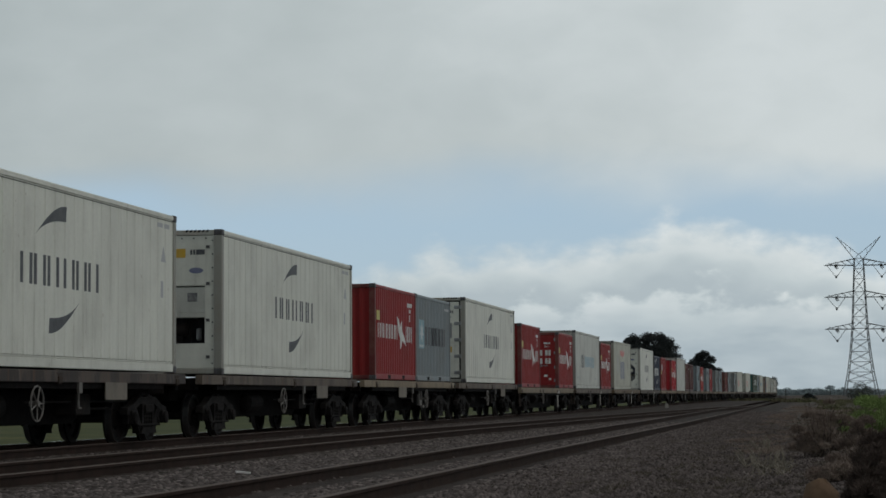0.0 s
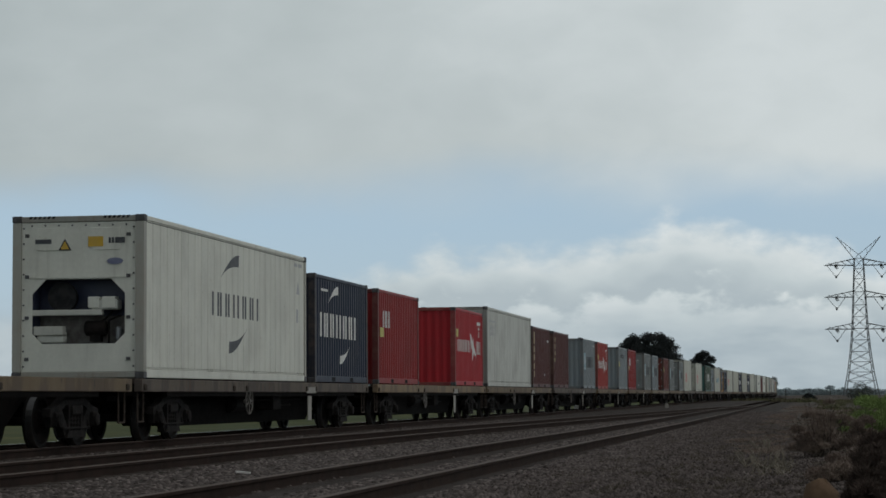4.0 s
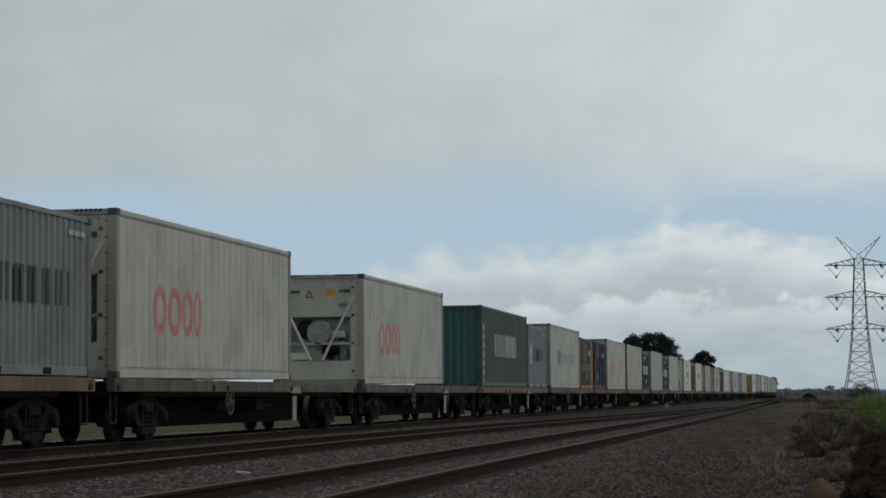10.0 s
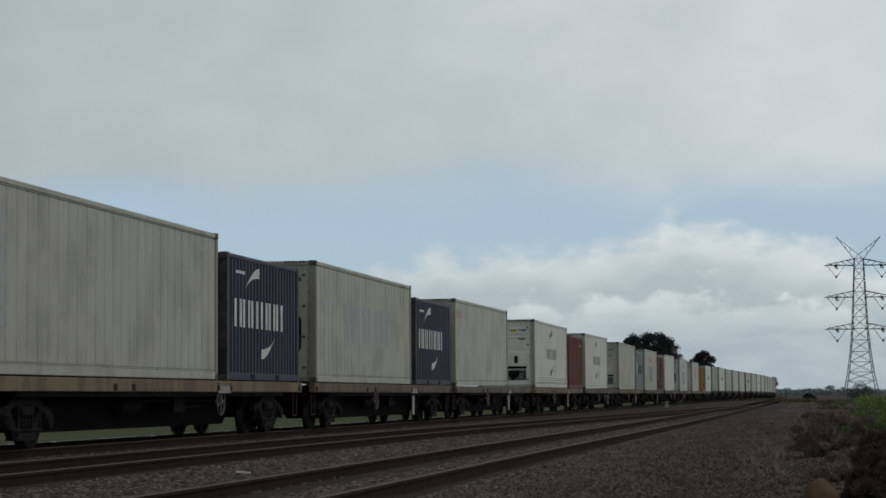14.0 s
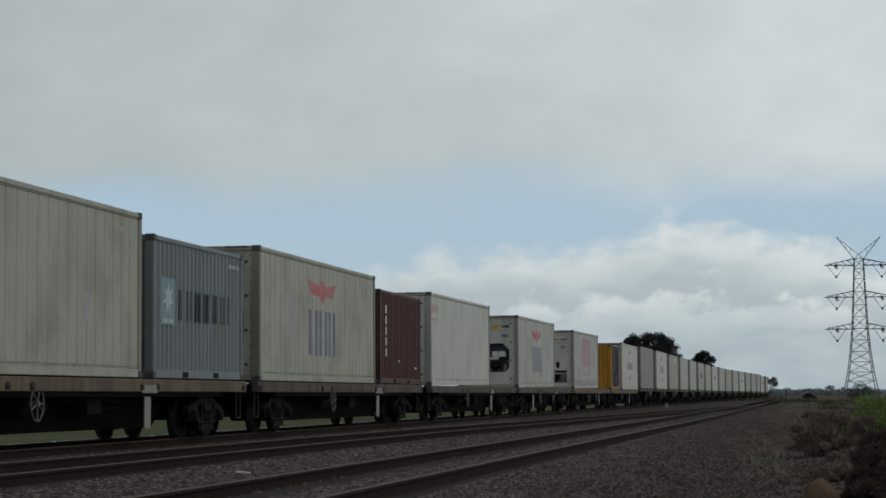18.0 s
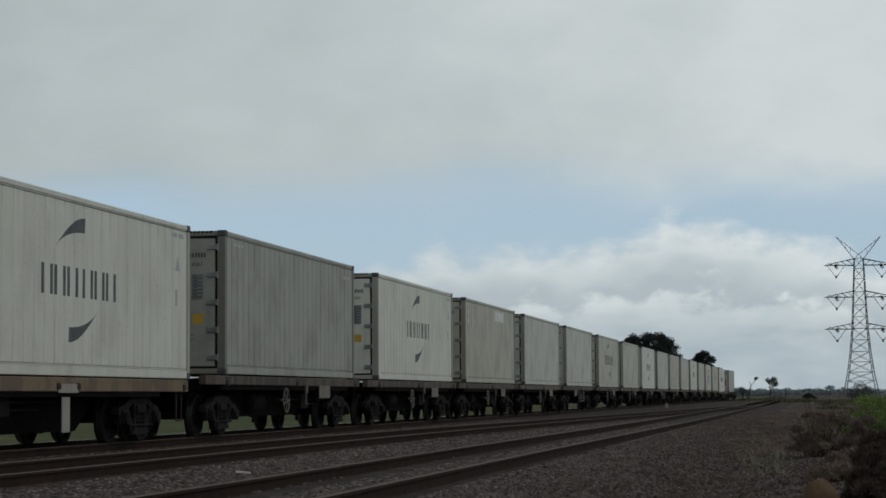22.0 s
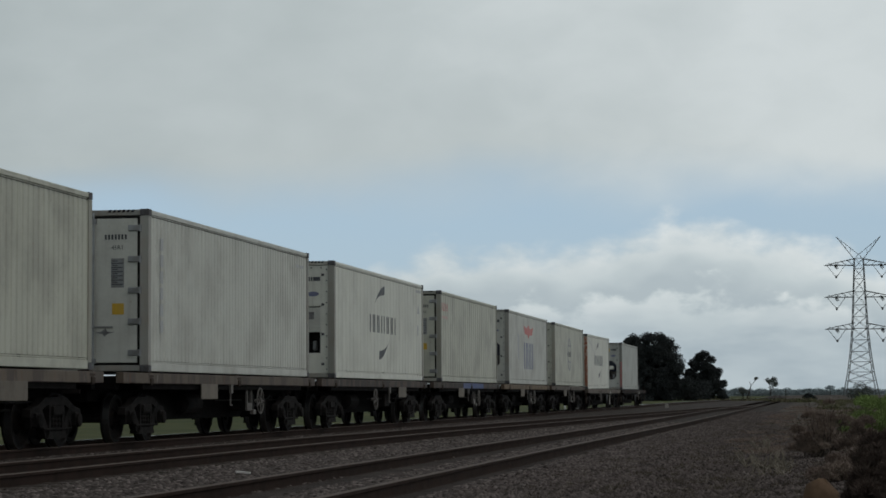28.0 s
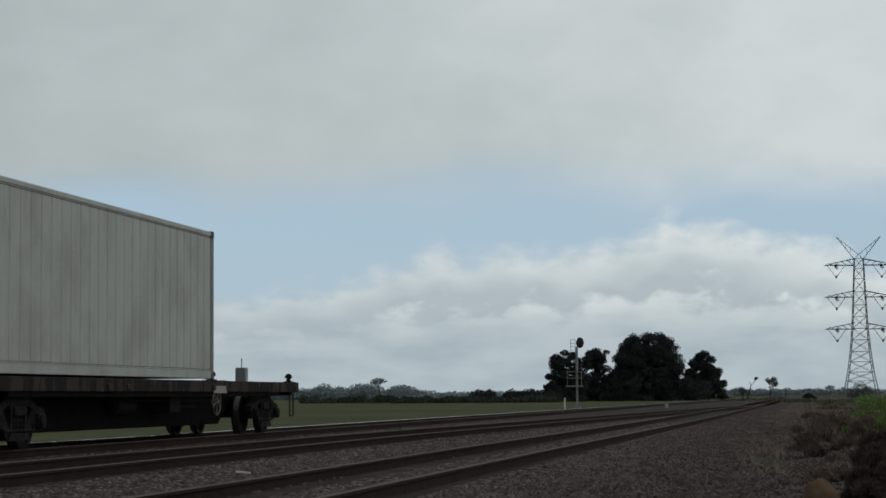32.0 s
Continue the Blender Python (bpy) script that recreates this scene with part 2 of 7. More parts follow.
M_RAILTOP = mat("worn_rail_head", (0.50, 0.48, 0.46), 0.25, 0.95, (0.3, 0.25, 0.22), 3, 0.3, stretch=(4, .2, 4))
M_RAILRUST = mat("rusty_rail_head", (0.105, 0.078, 0.065), 0.75, 0.0, (0.07, 0.05, 0.04), 3, 0.5, stretch=(4, .2, 4))
M_RAIL = mat("rail_rust", (0.034, 0.022, 0.018), 0.9, 0.0, (0.02, 0.015, 0.013), 3, 0.6, 0.2, 30, spec=0.08)
M_SLEEPER = mat("weathered_sleeper", (0.075, 0.065, 0.058), 0.9, 0, (0.04, 0.035, 0.03), 6, 0.7, 0.4, 40, object_tint=0.4, spec=0.08)
M_SCUFF = mat("dark_scuff", (0.13, 0.13, 0.135), 0.8, 0, (0.3, 0.3, 0.3), 8, 0.6)
INK = {
    "dark": mat("dark_marking", (0.045, 0.05, 0.06), 0.6, 0, (0.15, 0.15, 0.15), 3, 0.3),
    "white": mat("white_marking", (0.70, 0.70, 0.68), 0.6, 0, (0.4, 0.38, 0.36), 3, 0.4),
    "black": mat("black_marking", (0.03, 0.03, 0.035), 0.6),
    "red": mat("red_marking", (0.50, 0.065, 0.07), 0.6, 0, (0.55, 0.25, 0.24), 3, 0.4),
    "rose": mat("worn_red_marking", (0.56, 0.16, 0.15), 0.6, 0, (0.56, 0.32, 0.29), 3, 0.5),
    "pink": mat("faded_pink_marking", (0.53, 0.20, 0.24), 0.6, 0, (0.55, 0.34, 0.36), 3, 0.5),
    "faded": mat("faded_red_marking", (0.56, 0.36, 0.33), 0.6, 0, (0.55, 0.45, 0.42), 3, 0.5),
    "blue": mat("blue_marking", (0.12, 0.14, 0.25), 0.6, 0, (0.3, 0.3, 0.36), 3, 0.4),
    "fadedblue": mat("faded_blue_marking", (0.33, 0.35, 0.40), 0.6, 0, (0.42, 0.43, 0.45), 3, 0.5),
    "sky": mat("light_blue_marking", (0.20, 0.35, 0.41), 0.6, 0, (0.24, 0.32, 0.36), 3, 0.5),
    "azure": mat("blue_company_marking", (0.12, 0.33, 0.47), 0.6, 0, (0.26, 0.40, 0.48), 5, 0.6),
    "starwhite": mat("white_star_marking", (0.56, 0.60, 0.61), 0.6, 0, (0.4, 0.44, 0.46), 5, 0.5),
    "globe": mat("grey_globe_marking", (0.22, 0.23, 0.25), 0.6, 0, (0.36, 0.37, 0.38), 5, 0.5),
    "pale": mat("pale_grey_marking", (0.40, 0.41, 0.42), 0.6),
    "yellow": mat("yellow_label", (0.58, 0.36, 0.03), 0.6, 0, (0.45, 0.3, 0.08), 5, 0.4),
    "gold": mat("faded_gold_marking", (0.16, 0.13, 0.09), 0.7, 0, (0.08, 0.085, 0.10), 4, 0.8),
    "sand": mat("pale_gold_marking", (0.50, 0.41, 0.22), 0.6, 0, (0.38, 0.30, 0.16), 4, 0.5),
    "lemon": mat("lemon_label", (0.52, 0.47, 0.14), 0.6),
}


# ---------------------------------------------------------------- mesh helpers
class Shape:
    """Gathers vertices and faces of one mesh."""

    def __init__(self):
        self.v, self.f, self.m = [], [], []

    def poly(self, pts, mi=0):
        k = len(self.v)
        self.v += [tuple(p) for p in pts]
        self.f.append(tuple(range(k, k + len(pts))))
        self.m.append(mi)
        return self

    def box(self, x0, x1, y0, y1, z0, z1, mi=0, ch=0.0):
        k = len(self.v)
        if ch:
            # corners cut along the long axis-aligned edges, for rounded bars
            pts = []
            for z, d in ((z0, ch), (z0 + ch, 0), (z1 - ch, 0), (z1, ch)):
                pts += [(x0 + d, y0 + d, z), (x1 - d, y0 + d, z), (x1 - d, y1 - d, z), (x0 + d, y1 - d, z)]
            self.v += pts
            fs = [(3, 2, 1, 0), (12, 13, 14, 15)]
            for r in range(3):
                for i in range(4):
                    j = (i + 1) % 4
                    fs.append((r * 4 + i, r * 4 + j, r * 4 + 4 + j, r * 4 + 4 + i))
        else:
            self.v += [(x0, y0, z0), (x1, y0, z0), (x1, y1, z0), (x0, y1, z0), (x0, y0, z1), (x1, y0, z1), (x1, y1, z1), (x0, y1, z1)]
            fs = [(3, 2, 1, 0), (4, 5, 6, 7), (0, 1, 5, 4), (1, 2, 6, 5), (2, 3, 7, 6), (3, 0, 4, 7)]
        self.f += [tuple(k + i for i in q) for q in fs]
        self.m += [mi] * len(fs)
        return self

    def prism(self, outline, axis, a, b, mi=0):
        """An outline of (u, v) pairs drawn out along an axis from a to b."""
        put = {"x": lambda u, v, w: (w, u, v), "y": lambda u, v, w: (u, w, v), "z": lambda u, v, w: (u, v, w)}[axis]
        k, n = len(self.v), len(outline)
        self.v += [put(u, v, a) for u, v in outline] + [put(u, v, b) for u, v in outline]
        fs = [tuple(k + i for i in range(n))[::-1], tuple(k + n + i for i in range(n))]
        fs += [(k + i, k + (i + 1) % n, k + n + (i + 1) % n, k + n + i) for i in range(n)]
        self.f += fs
        self.m += [mi] * len(fs)
        return self

    def lathe(self, cx, cy, cz, axis, profile, seg=20, mi=0):
        """Rings (distance along the axis, radius) round an axis."""
        k = len(self.v)
        for w, r in profile:
            for i in range(seg):
                a = 2 * math.pi * i / seg
                u, v = r * math.cos(a), r * math.sin(a)
                self.v.append({"x": (cx + w, cy + u, cz + v), "y": (cx + u, cy + w, cz + v), "z": (cx + u, cy + v, cz + w)}[axis])
        for j in range(len(profile) - 1):
            for i in range(seg):
                i2 = (i + 1) % seg
                self.f.append((k + j * seg + i, k + j * seg + i2, k + (j + 1) * seg + i2, k + (j + 1) * seg + i))
                self.m.append(mi)
        self.f.append(tuple(k + i for i in range(seg))[::-1])
        self.f.append(tuple(k + (len(profile) - 1) * seg + i for i in range(seg)))
        self.m += [mi, mi]
        return self

    def rod(self, p, q, r, seg=6, mi=0, r2=None):
        """A round bar from p to q."""
        p, q = Vector(p), Vector(q)
        d = (q - p).normalized()
        a = d.cross(Vector((0, 0, 1)))
        a = d.cross(Vector((1, 0, 0))) if a.length < 1e-3 else a
        a.normalize()
        b = d.cross(a)
        k = len(self.v)
        for c, rr in ((p, r), (q, r if r2 is None else r2)):
            for i in range(seg):
                t = 2 * math.pi * i / seg
                self.v.append(tuple(c + a * (rr * math.cos(t)) + b * (rr * math.sin(t))))
        for i in range(seg):
            j = (i + 1) % seg
            self.f.append((k + i, k + j, k + seg + j, k + seg + i))
        self.f += [tuple(k + i for i in range(seg))[::-1], tuple(k + seg + i for i in range(seg))]
        self.m += [mi] * (seg + 2)
        return self

    def mesh(self, name, *mats, smooth=False):
        me = bpy.data.meshes.new(name)
        me.from_pydata(self.v, [], self.f)
        for m in mats:
            me.materials.append(m)
        me.polygons.foreach_set("material_index", self.m)
        if smooth:
            me.polygons.foreach_set("use_smooth", [True] * len(self.f))
        bm = bmesh.new()
        bm.from_mesh(me)
        bmesh.ops.recalc_face_normals(bm, faces=bm.faces)
        bm.to_mesh(me)
        bm.free()
        return me


def child(name, mesh, parent, label="", at=None):
    ob = new(name, mesh)
    ob.parent = parent
    if at is not None:
        ob.matrix_basis = at
    return tagged(ob, label) if label else ob


CACHE = {}


def cached(key, build):
    if key not in CACHE:
        CACHE[key] = build()
    return CACHE[key]


# ---------------------------------------------------------------- the line
def smooth01(u):
    u = min(max(u, 0.0), 1.0)
    return u * u * (3 - 2 * u)


def train_x(s):
    """Centre of the track that the train is on, at s metres ahead of the camera."""
    c = 12.75 - 3.6 * smooth01((s - 240) / 180)
    d = s - 500
    return -(c + 0.0155 * (0.5 * (d + math.sqrt(d * d + 900)) - 0.5 * (-500 + math.sqrt(500 ** 2 + 900)) * 0))


def main_x(s):
    return -(4.24 + 0.30 * smooth01((70 - s) / 48) + 4.5 * smooth01((s - 260) / 330) + max(0.0, s - 560) * 0.0155)


def middle_x(s):
    """Crossover track: leaves the side of the train's track and runs into the nearest one."""
    u, slope, bend = s - 30.0, 0.045, 26.0
    drop = 0.0 if u < 0 else slope * u * u / (2 * bend) if u < bend else slope * (u - bend / 2)
    left = 4.72 - drop
    if left < slope * bend / 2:
        v = max(0.0, 1 - (drop - 4.72 + slope * bend / 2) / (slope * bend))
        left = slope * bend / 2 * v * v
    return -(4.24 + left + 4.5 * smooth01((s - 260) / 330) + max(0.0, s - 560) * 0.0155)


def ahead(t):
    """Metres that the train has run since the start."""
    u = t / 10
    return 276.5 * u - 4.613 * u * u + 0.3613 * u ** 3


def on_track(S, t):
    s = S - ahead(t)
    x0, x1 = train_x(s - 6), train_x(s + 6)
    return pose(0.5 * (x0 + x1), s, 0, 0, 0, math.degrees(math.atan2(-(x1 - x0), 12)))


MOVERS = []

# ---------------------------------------------------------------- containers
W2 = 1.219


def ribbed(L, H, pitch, depth, x, flip=1, z0=0.16, z1=None, cuts=(0.27, 0.5, 0.77)):
    """A side panel with upright corrugations along y, its outer crests at x."""
    def build():
        sh = Shape()
        top = H - 0.10 if z1 is None else z1
        n = max(1, round((L - 0.32) / pitch))
        p = (L - 0.32) / n
        ys = []
        for i in range(n):
            y = -L / 2 + 0.16 + i * p
            ys += [(y, x), (y + cuts[0] * p, x), (y + cuts[1] * p, x - depth * flip), (y + cuts[2] * p, x - depth * flip)]
        ys.append((L / 2 - 0.16, x))
        back = x - 0.06 * flip
        for z in (z0, top):
            sh.v += [(xx, y, z) for y, xx in ys] + [(back, y, z) for y, xx in ys]
        m = len(ys)
        for i in range(m - 1):
            sh.f += [(i, i + 1, 2 * m + i + 1, 2 * m + i), (m + i, m + i + 1, 3 * m + i + 1, 3 * m + i),
                     (i, i + 1, m + i + 1, m + i), (2 * m + i, 2 * m + i + 1, 3 * m + i + 1, 3 * m + i)]
        sh.f += [(0, m, 3 * m, 2 * m), (m - 1, 2 * m - 1, 4 * m - 1, 3 * m - 1)]
        sh.m = [0] * len(sh.f)
        return sh
    return build()


def lettering(text, size, ink):
    """Flat letters in the built-in font, upright once turned about x."""
    def build():
        c = bpy.data.curves.new("stencil", "FONT")
        c.body, c.size, c.extrude = text, size, 0.002
        c.resolution_u = 2
        o = bpy.data.objects.new("stencil", c)
        me = bpy.data.meshes.new_from_object(o)
        bpy.data.objects.remove(o)
        me.materials.clear()
        me.materials.append(ink)
        me.name = "stencil"
        return me
    return cached(("text", text, size, ink.name), build)


def corner_castings(thing, L, H, m):
    k = ("casting", m.name)

    def build():
        sh = Shape().box(-0.081, 0.081, -0.089, 0.089, 0, 0.118, ch=0.008)
        return sh.mesh("corner_casting", m)
    me = cached(k, build)
    for sx_ in (-1, 1):
        for sy in (-1, 1):
            for z in (0.0, H - 0.118):
                child("corner_casting", me, thing, at=pose(sx_ * (W2 - 0.078), sy * (L / 2 - 0.086), z))


def frame_parts(thing, L, H, key, post_key=None, reefer=False, low_key=None):
    m, mp = P[key], FRAME[key] if key in FRAME and not post_key else P[post_key or key]
    ml = P[low_key or key]
    post = cached(("post", H, mp.name), lambda: Shape().box(-0.078, 0.078, -0.08, 0.08, 0.118, H - 0.118, ch=0.012).mesh("corner_post", mp))
    for sx_ in (-1, 1):
        for sy in (-1, 1):
            child("corner_post", post, thing, at=pose(sx_ * (W2 - 0.08), sy * (L / 2 - 0.083), 0))
    low = 0.16

    def rail():
        sh = Shape().box(-0.05, 0.05, -L / 2 + 0.175, L / 2 - 0.175, 0.012, low, ch=0.008)
        if L < 7:
            for y in (-1.03, 1.03):       # fork pockets
                sh.box(0.0505, 0.056, y - 0.18, y + 0.18, 0.03, 0.135, 1)
        return sh.mesh("bottom_rail", ml, M_SHADE)
    br = cached(("brail", L, ml.name), rail)
    tr = cached(("trail", L, H, key), lambda: Shape().box(-0.045, 0.045, -L / 2 + 0.175, L / 2 - 0.175, H - 0.10, H - 0.012, ch=0.012).mesh("top_rail", m))
    for sx_ in (-1, 1):
        child("bottom_rail", br, thing, at=pose(sx_ * (W2 - 0.056), 0, 0, 0, 0, 0 if sx_ > 0 else 180))
        child("top_rail", tr, thing, at=pose(sx_ * (W2 - 0.05), 0, 0, 0, 0, 0 if sx_ > 0 else 180))
    roof = cached(("roof", L, H, key), lambda: Shape().box(-W2 + 0.1, W2 - 0.1, -L / 2 + 0.17, L / 2 - 0.17, H - 0.07, H - 0.03).mesh("roof_panel", m))
    child("roof_panel", roof, thing)
    under = cached(("under", L), lambda: Shape().box(-W2 + 0.11, W2 - 0.11, -L / 2 + 0.17, L / 2 - 0.17, 0.05, 0.15).mesh("floor_panel", M_DARK))
    child("floor_panel", under, thing)
    bar = cached(("endbar", mp.name, H), lambda: Shape().box(-W2 + 0.165, W2 - 0.165, -0.06, 0.06, 0, 0.105, ch=0.01).mesh("end_rail", mp))
    for sy in (-1, 1):
        for z in (0.015, H - 0.115):
            child("end_rail", bar, thing, at=pose(0, sy * (L / 2 - 0.075), z))
    if reefer:
        def slots():
            sh = Shape()
            for k in range(6):
                for x in (-0.92 + 0.085 * k, 0.46 + 0.085 * k):
                    sh.prism([(x, 0.0), (x + 0.05, 0.0), (x + 0.075, 0.045), (x + 0.025, 0.045)], "y", -0.004, 0.0)
            return sh.mesh("vent_slot", M_SHADE)
        slot = cached(("slots", H), slots)
        tagged(child("vent_slot", slot, thing, "dark slots in the head rail", at=pose(0, -L / 2 + 0.015, H - 0.055)), kind="stuff")
    corner_castings(thing, L, H, M_CAST)


def side_panels(thing, L, H, key, reefer, ribs=False, fine=False):
    if reefer:
        near = cached(("rside", L, H, key, fine), lambda: ribbed(L, H, 0.22 if fine else 0.44, 0.016, 0.0, z0=0.20, cuts=(0.50, 0.62, 0.88) if fine else (0.86, 0.89, 0.96)).mesh("side_panel", P[key]))
        for sx_ in (-1, 1):
            child("side_panel", near, thing, at=pose(sx_ * (W2 - 0.020), 0, 0, 0, 0, 0 if sx_ > 0 else 180))
        seam = cached(("seam", L, key), lambda: Shape().box(-0.05, 0.0, -L / 2 + 0.165, L / 2 - 0.165, 0.168, 0.192).mesh("seam", P[key]))
        child("seam", seam, thing, at=pose(W2 - 0.030, 0, 0))
        top_seam = cached(("tseam", L), lambda: Shape().box(-0.03, 0.0, -L / 2 + 0.165, L / 2 - 0.165, -0.007, 0.007).mesh("top_seam", M_JOINT))
        child("top_seam", top_seam, thing, "dark joint under the top rail", at=pose(W2 - 0.016, 0, H - 0.125))
        if ribs:
            for z in (0.26, 0.36, 0.46):
                child("kick_rib", cached(("krib", key), lambda: Shape().box(-0.01, 0.03, -L / 2 + 0.17, L / 2 - 0.17, -0.025, 0.025, ch=0.01).mesh("kick_rib", P[key])), thing, at=pose(W2 - 0.022, 0, z))
    else:
        near = cached(("side", L, H, key), lambda: ribbed(L, H, 0.262, 0.046, 0.0, cuts=(0.30, 0.46, 0.84)).mesh("side_panel", P[key]))
        for sx_ in (-1, 1):
            child("side_panel", near, thing, at=pose(sx_ * (W2 - 0.012), 0, 0, 0, 0, 0 if sx_ > 0 else 180))


def blank_end(thing, L, H, key, sy):
    def build():
        sh = ribbed(2.43, H, 0.25, 0.045, 0.0, z0=0.12, z1=H - 0.115)
        sh.v = [(y, -x, z) for x, y, z in sh.v]
        return sh.mesh("end_panel", P[key])
    child("end_panel", cached(("bend", H, key), build), thing, at=pose(0, sy * (L / 2 - 0.04), 0, 0, 0, 0 if sy < 0 else 180))


def dry_doors(thing, L, H, key, sy, labels=True):
    """Two corrugated steel doors with lock rods, handles and hinges."""
    turn = pose(0, sy * (L / 2 - 0.04), 0, 0, 0, 0 if sy < 0 else 180)

    def leaf():
        sh = Shape().box(-0.515, 0.515, 0.012, 0.05, 0.13, H - 0.125)
        z = 0.13
        n = 5
        dz = (H - 0.255) / n
        for i in range(n):
            sh.box(-0.46, 0.46, -0.012, 0.0125, z + i * dz + 0.07, z + (i + 1) * dz - 0.07, ch=0.008)
        sh.box(-0.512, -0.47, -0.01, 0.0121, 0.132, H - 0.127).box(0.47, 0.512, -0.01, 0.0121, 0.132, H - 0.127)
        return sh.mesh("door", P[key])
    rod = cached(("rod", H, key), lambda: Shape().rod((0, -0.035, 0.06), (0, -0.035, H - 0.06), 0.017, 8)
                 .box(-0.04, 0.04, -0.06, -0.012, 0.14, 0.2).box(-0.04, 0.04, -0.06, -0.012, H - 0.24, H - 0.18)
                 .box(-0.035, 0.035, -0.055, -0.012, H * 0.5, H * 0.5 + 0.05).mesh("lock_rod", P[key]))
    hand = cached(("dhandle",), lambda: Shape().box(-0.16, 0.16, -0.065, -0.04, 1.02, 1.05, ch=0.005).box(-0.17, -0.12, -0.05, -0.012, 0.98, 1.09).mesh("handle", M_STEEL))
    hinge = cached(("hinge",), lambda: Shape().box(-0.04, 0.04, -0.03, 0.01, -0.06, 0.06, ch=0.006).mesh("hinge", M_STEEL))
    gask = cached(("dgasket", H), lambda: Shape().box(-0.008, 0.008, -0.014, 0.02, 0.13, H - 0.125).mesh("gasket", M_SHADE))
    child("gasket", gask, thing, at=turn)
    for s in (-1, 1):
        d = child("door", cached(("leaf", H, key), leaf), thing, at=turn @ pose(s * 0.526, 0, 0))
        for x in (-0.26, 0.2):
            child("lock_rod", rod, d, at=pose(x * s, 0, 0))
        child("handle", hand, d, at=pose(0.02 * s, 0, 0))
        for z in (0.35, H * 0.37, H * 0.63, H - 0.35):
            child("hinge", hinge, d, at=pose(s * 0.51, 0, z))
        if labels:
            mk = Shape()
            y0, y1 = -0.018, -0.014
            if s > 0:
                for i, w in enumerate((0.13, 0.30)):      # owner code and number, as bars
                    mk.box(-0.36 + 0.36 * i, -0.36 + 0.36 * i + w, y0, y1, H - 0.55, H - 0.47)
                if key == "red":
                    for x in (-0.20, 0.19):
                        for z in (H - 1.08, H - 1.46):
                            mk.box(x - 0.13, x + 0.13, y0, y1, z, z + 0.25)
                    mk.box(0.0, 0.16, y0, y1, 0.52, 0.62).box(0.22, 0.34, y0, y1, 0.38, 0.46)
                elif key in ("greytan", "grey"):
                    mk.box(0.20, 0.34, y0, y1, 0.33, 0.38)
                else:
                    for i in range(4):
                        for k in (0, 0.05):
                            mk.box(-0.38, -0.38 + (0.22, 0.08, 0.06, 0.14)[i], y0, y1, H - 0.95 - 0.2 * i + k * 0, H - 0.93 - 0.2 * i + k * 0)
                            mk.box(0.02, 0.26, y0, y1, H - 0.95 - 0.2 * i + k, H - 0.925 - 0.2 * i + k)
                    mk.box(0.10, 0.24, y0, y1, 0.72, 0.92).box(0.22, 0.34, y0, y1, 0.33, 0.38)
            elif key == "red":
                mk.prism([(-0.42, H - 0.5), (-0.12, H - 0.62), (0.02, H - 0.55), (0.36, H - 0.78), (-0.02, H - 0.66), (-0.28, H - 0.82), (-0.2, H - 0.66)], "y", y0, y1)
                mk.box(-0.5, -0.3, y0, y1, H - 1.3, H - 1.05).box(0.2, 0.27, y0, y1, H - 1.2, H - 1.12)
            elif key in ("greytan", "grey"):
                mk.box(-0.42, -0.24, y0, y1, H - 1.26, H - 1.04)
            else:
                mk.prism([(0.1 + 0.13 * math.cos(i * 0.7854), H - 1.12 + 0.13 * math.sin(i * 0.7854)) for i in range(8)], "y", y0, y1)
            if s > 0:
                tagged(child("stencil", lettering("22G1", 0.12, INK["white"]), d, "white size code", at=pose(0.0, -0.015, H - 0.70, 90)), kind="stuff")
            if s < 0 and key in ("brick",):
                child("label", cached(("dred",), lambda: Shape().box(-0.34, 0.36, -0.018, -0.014, H - 0.85, H - 0.50).mesh("label", INK["red"])), d, "red company panel")
                child("label_bar", cached(("dredw",), lambda: Shape().box(-0.28, 0.30, -0.021, -0.018, H - 0.72, H - 0.64).box(-0.34, 0.36, -0.019, -0.014, H - 0.9, H - 0.86).mesh("label_bar", INK["white"])), d, "white lettering as a plain bar")
            if key in ("greytan", "grey"):
                shift = pose(0.0 if s < 0 else -0.22, 0, -0.32)
                child("label", cached(("dsky",), lambda: Shape().box(-0.24, 0.34, -0.018, -0.014, H - 1.02, H - 0.42).mesh("label", INK["sky"])), d, "pale blue panel", at=shift)
                tagged(child("emblem", cached(("dstar",), lambda: Shape().prism(star(0.05, H - 0.67, 0.20), "y", -0.021, -0.018).box(-0.16, 0.26, -0.021, -0.018, H - 0.98, H - 0.91).mesh("emblem", INK["starwhite"])), d, "white star and lettering bar", at=shift), kind="stuff")
            tagged(child("door_marking", cached(("dmark", s, H, key), lambda: mk.mesh("door_marking", INK["white"])), d, "white stencil bars and data plates"), kind="stuff")


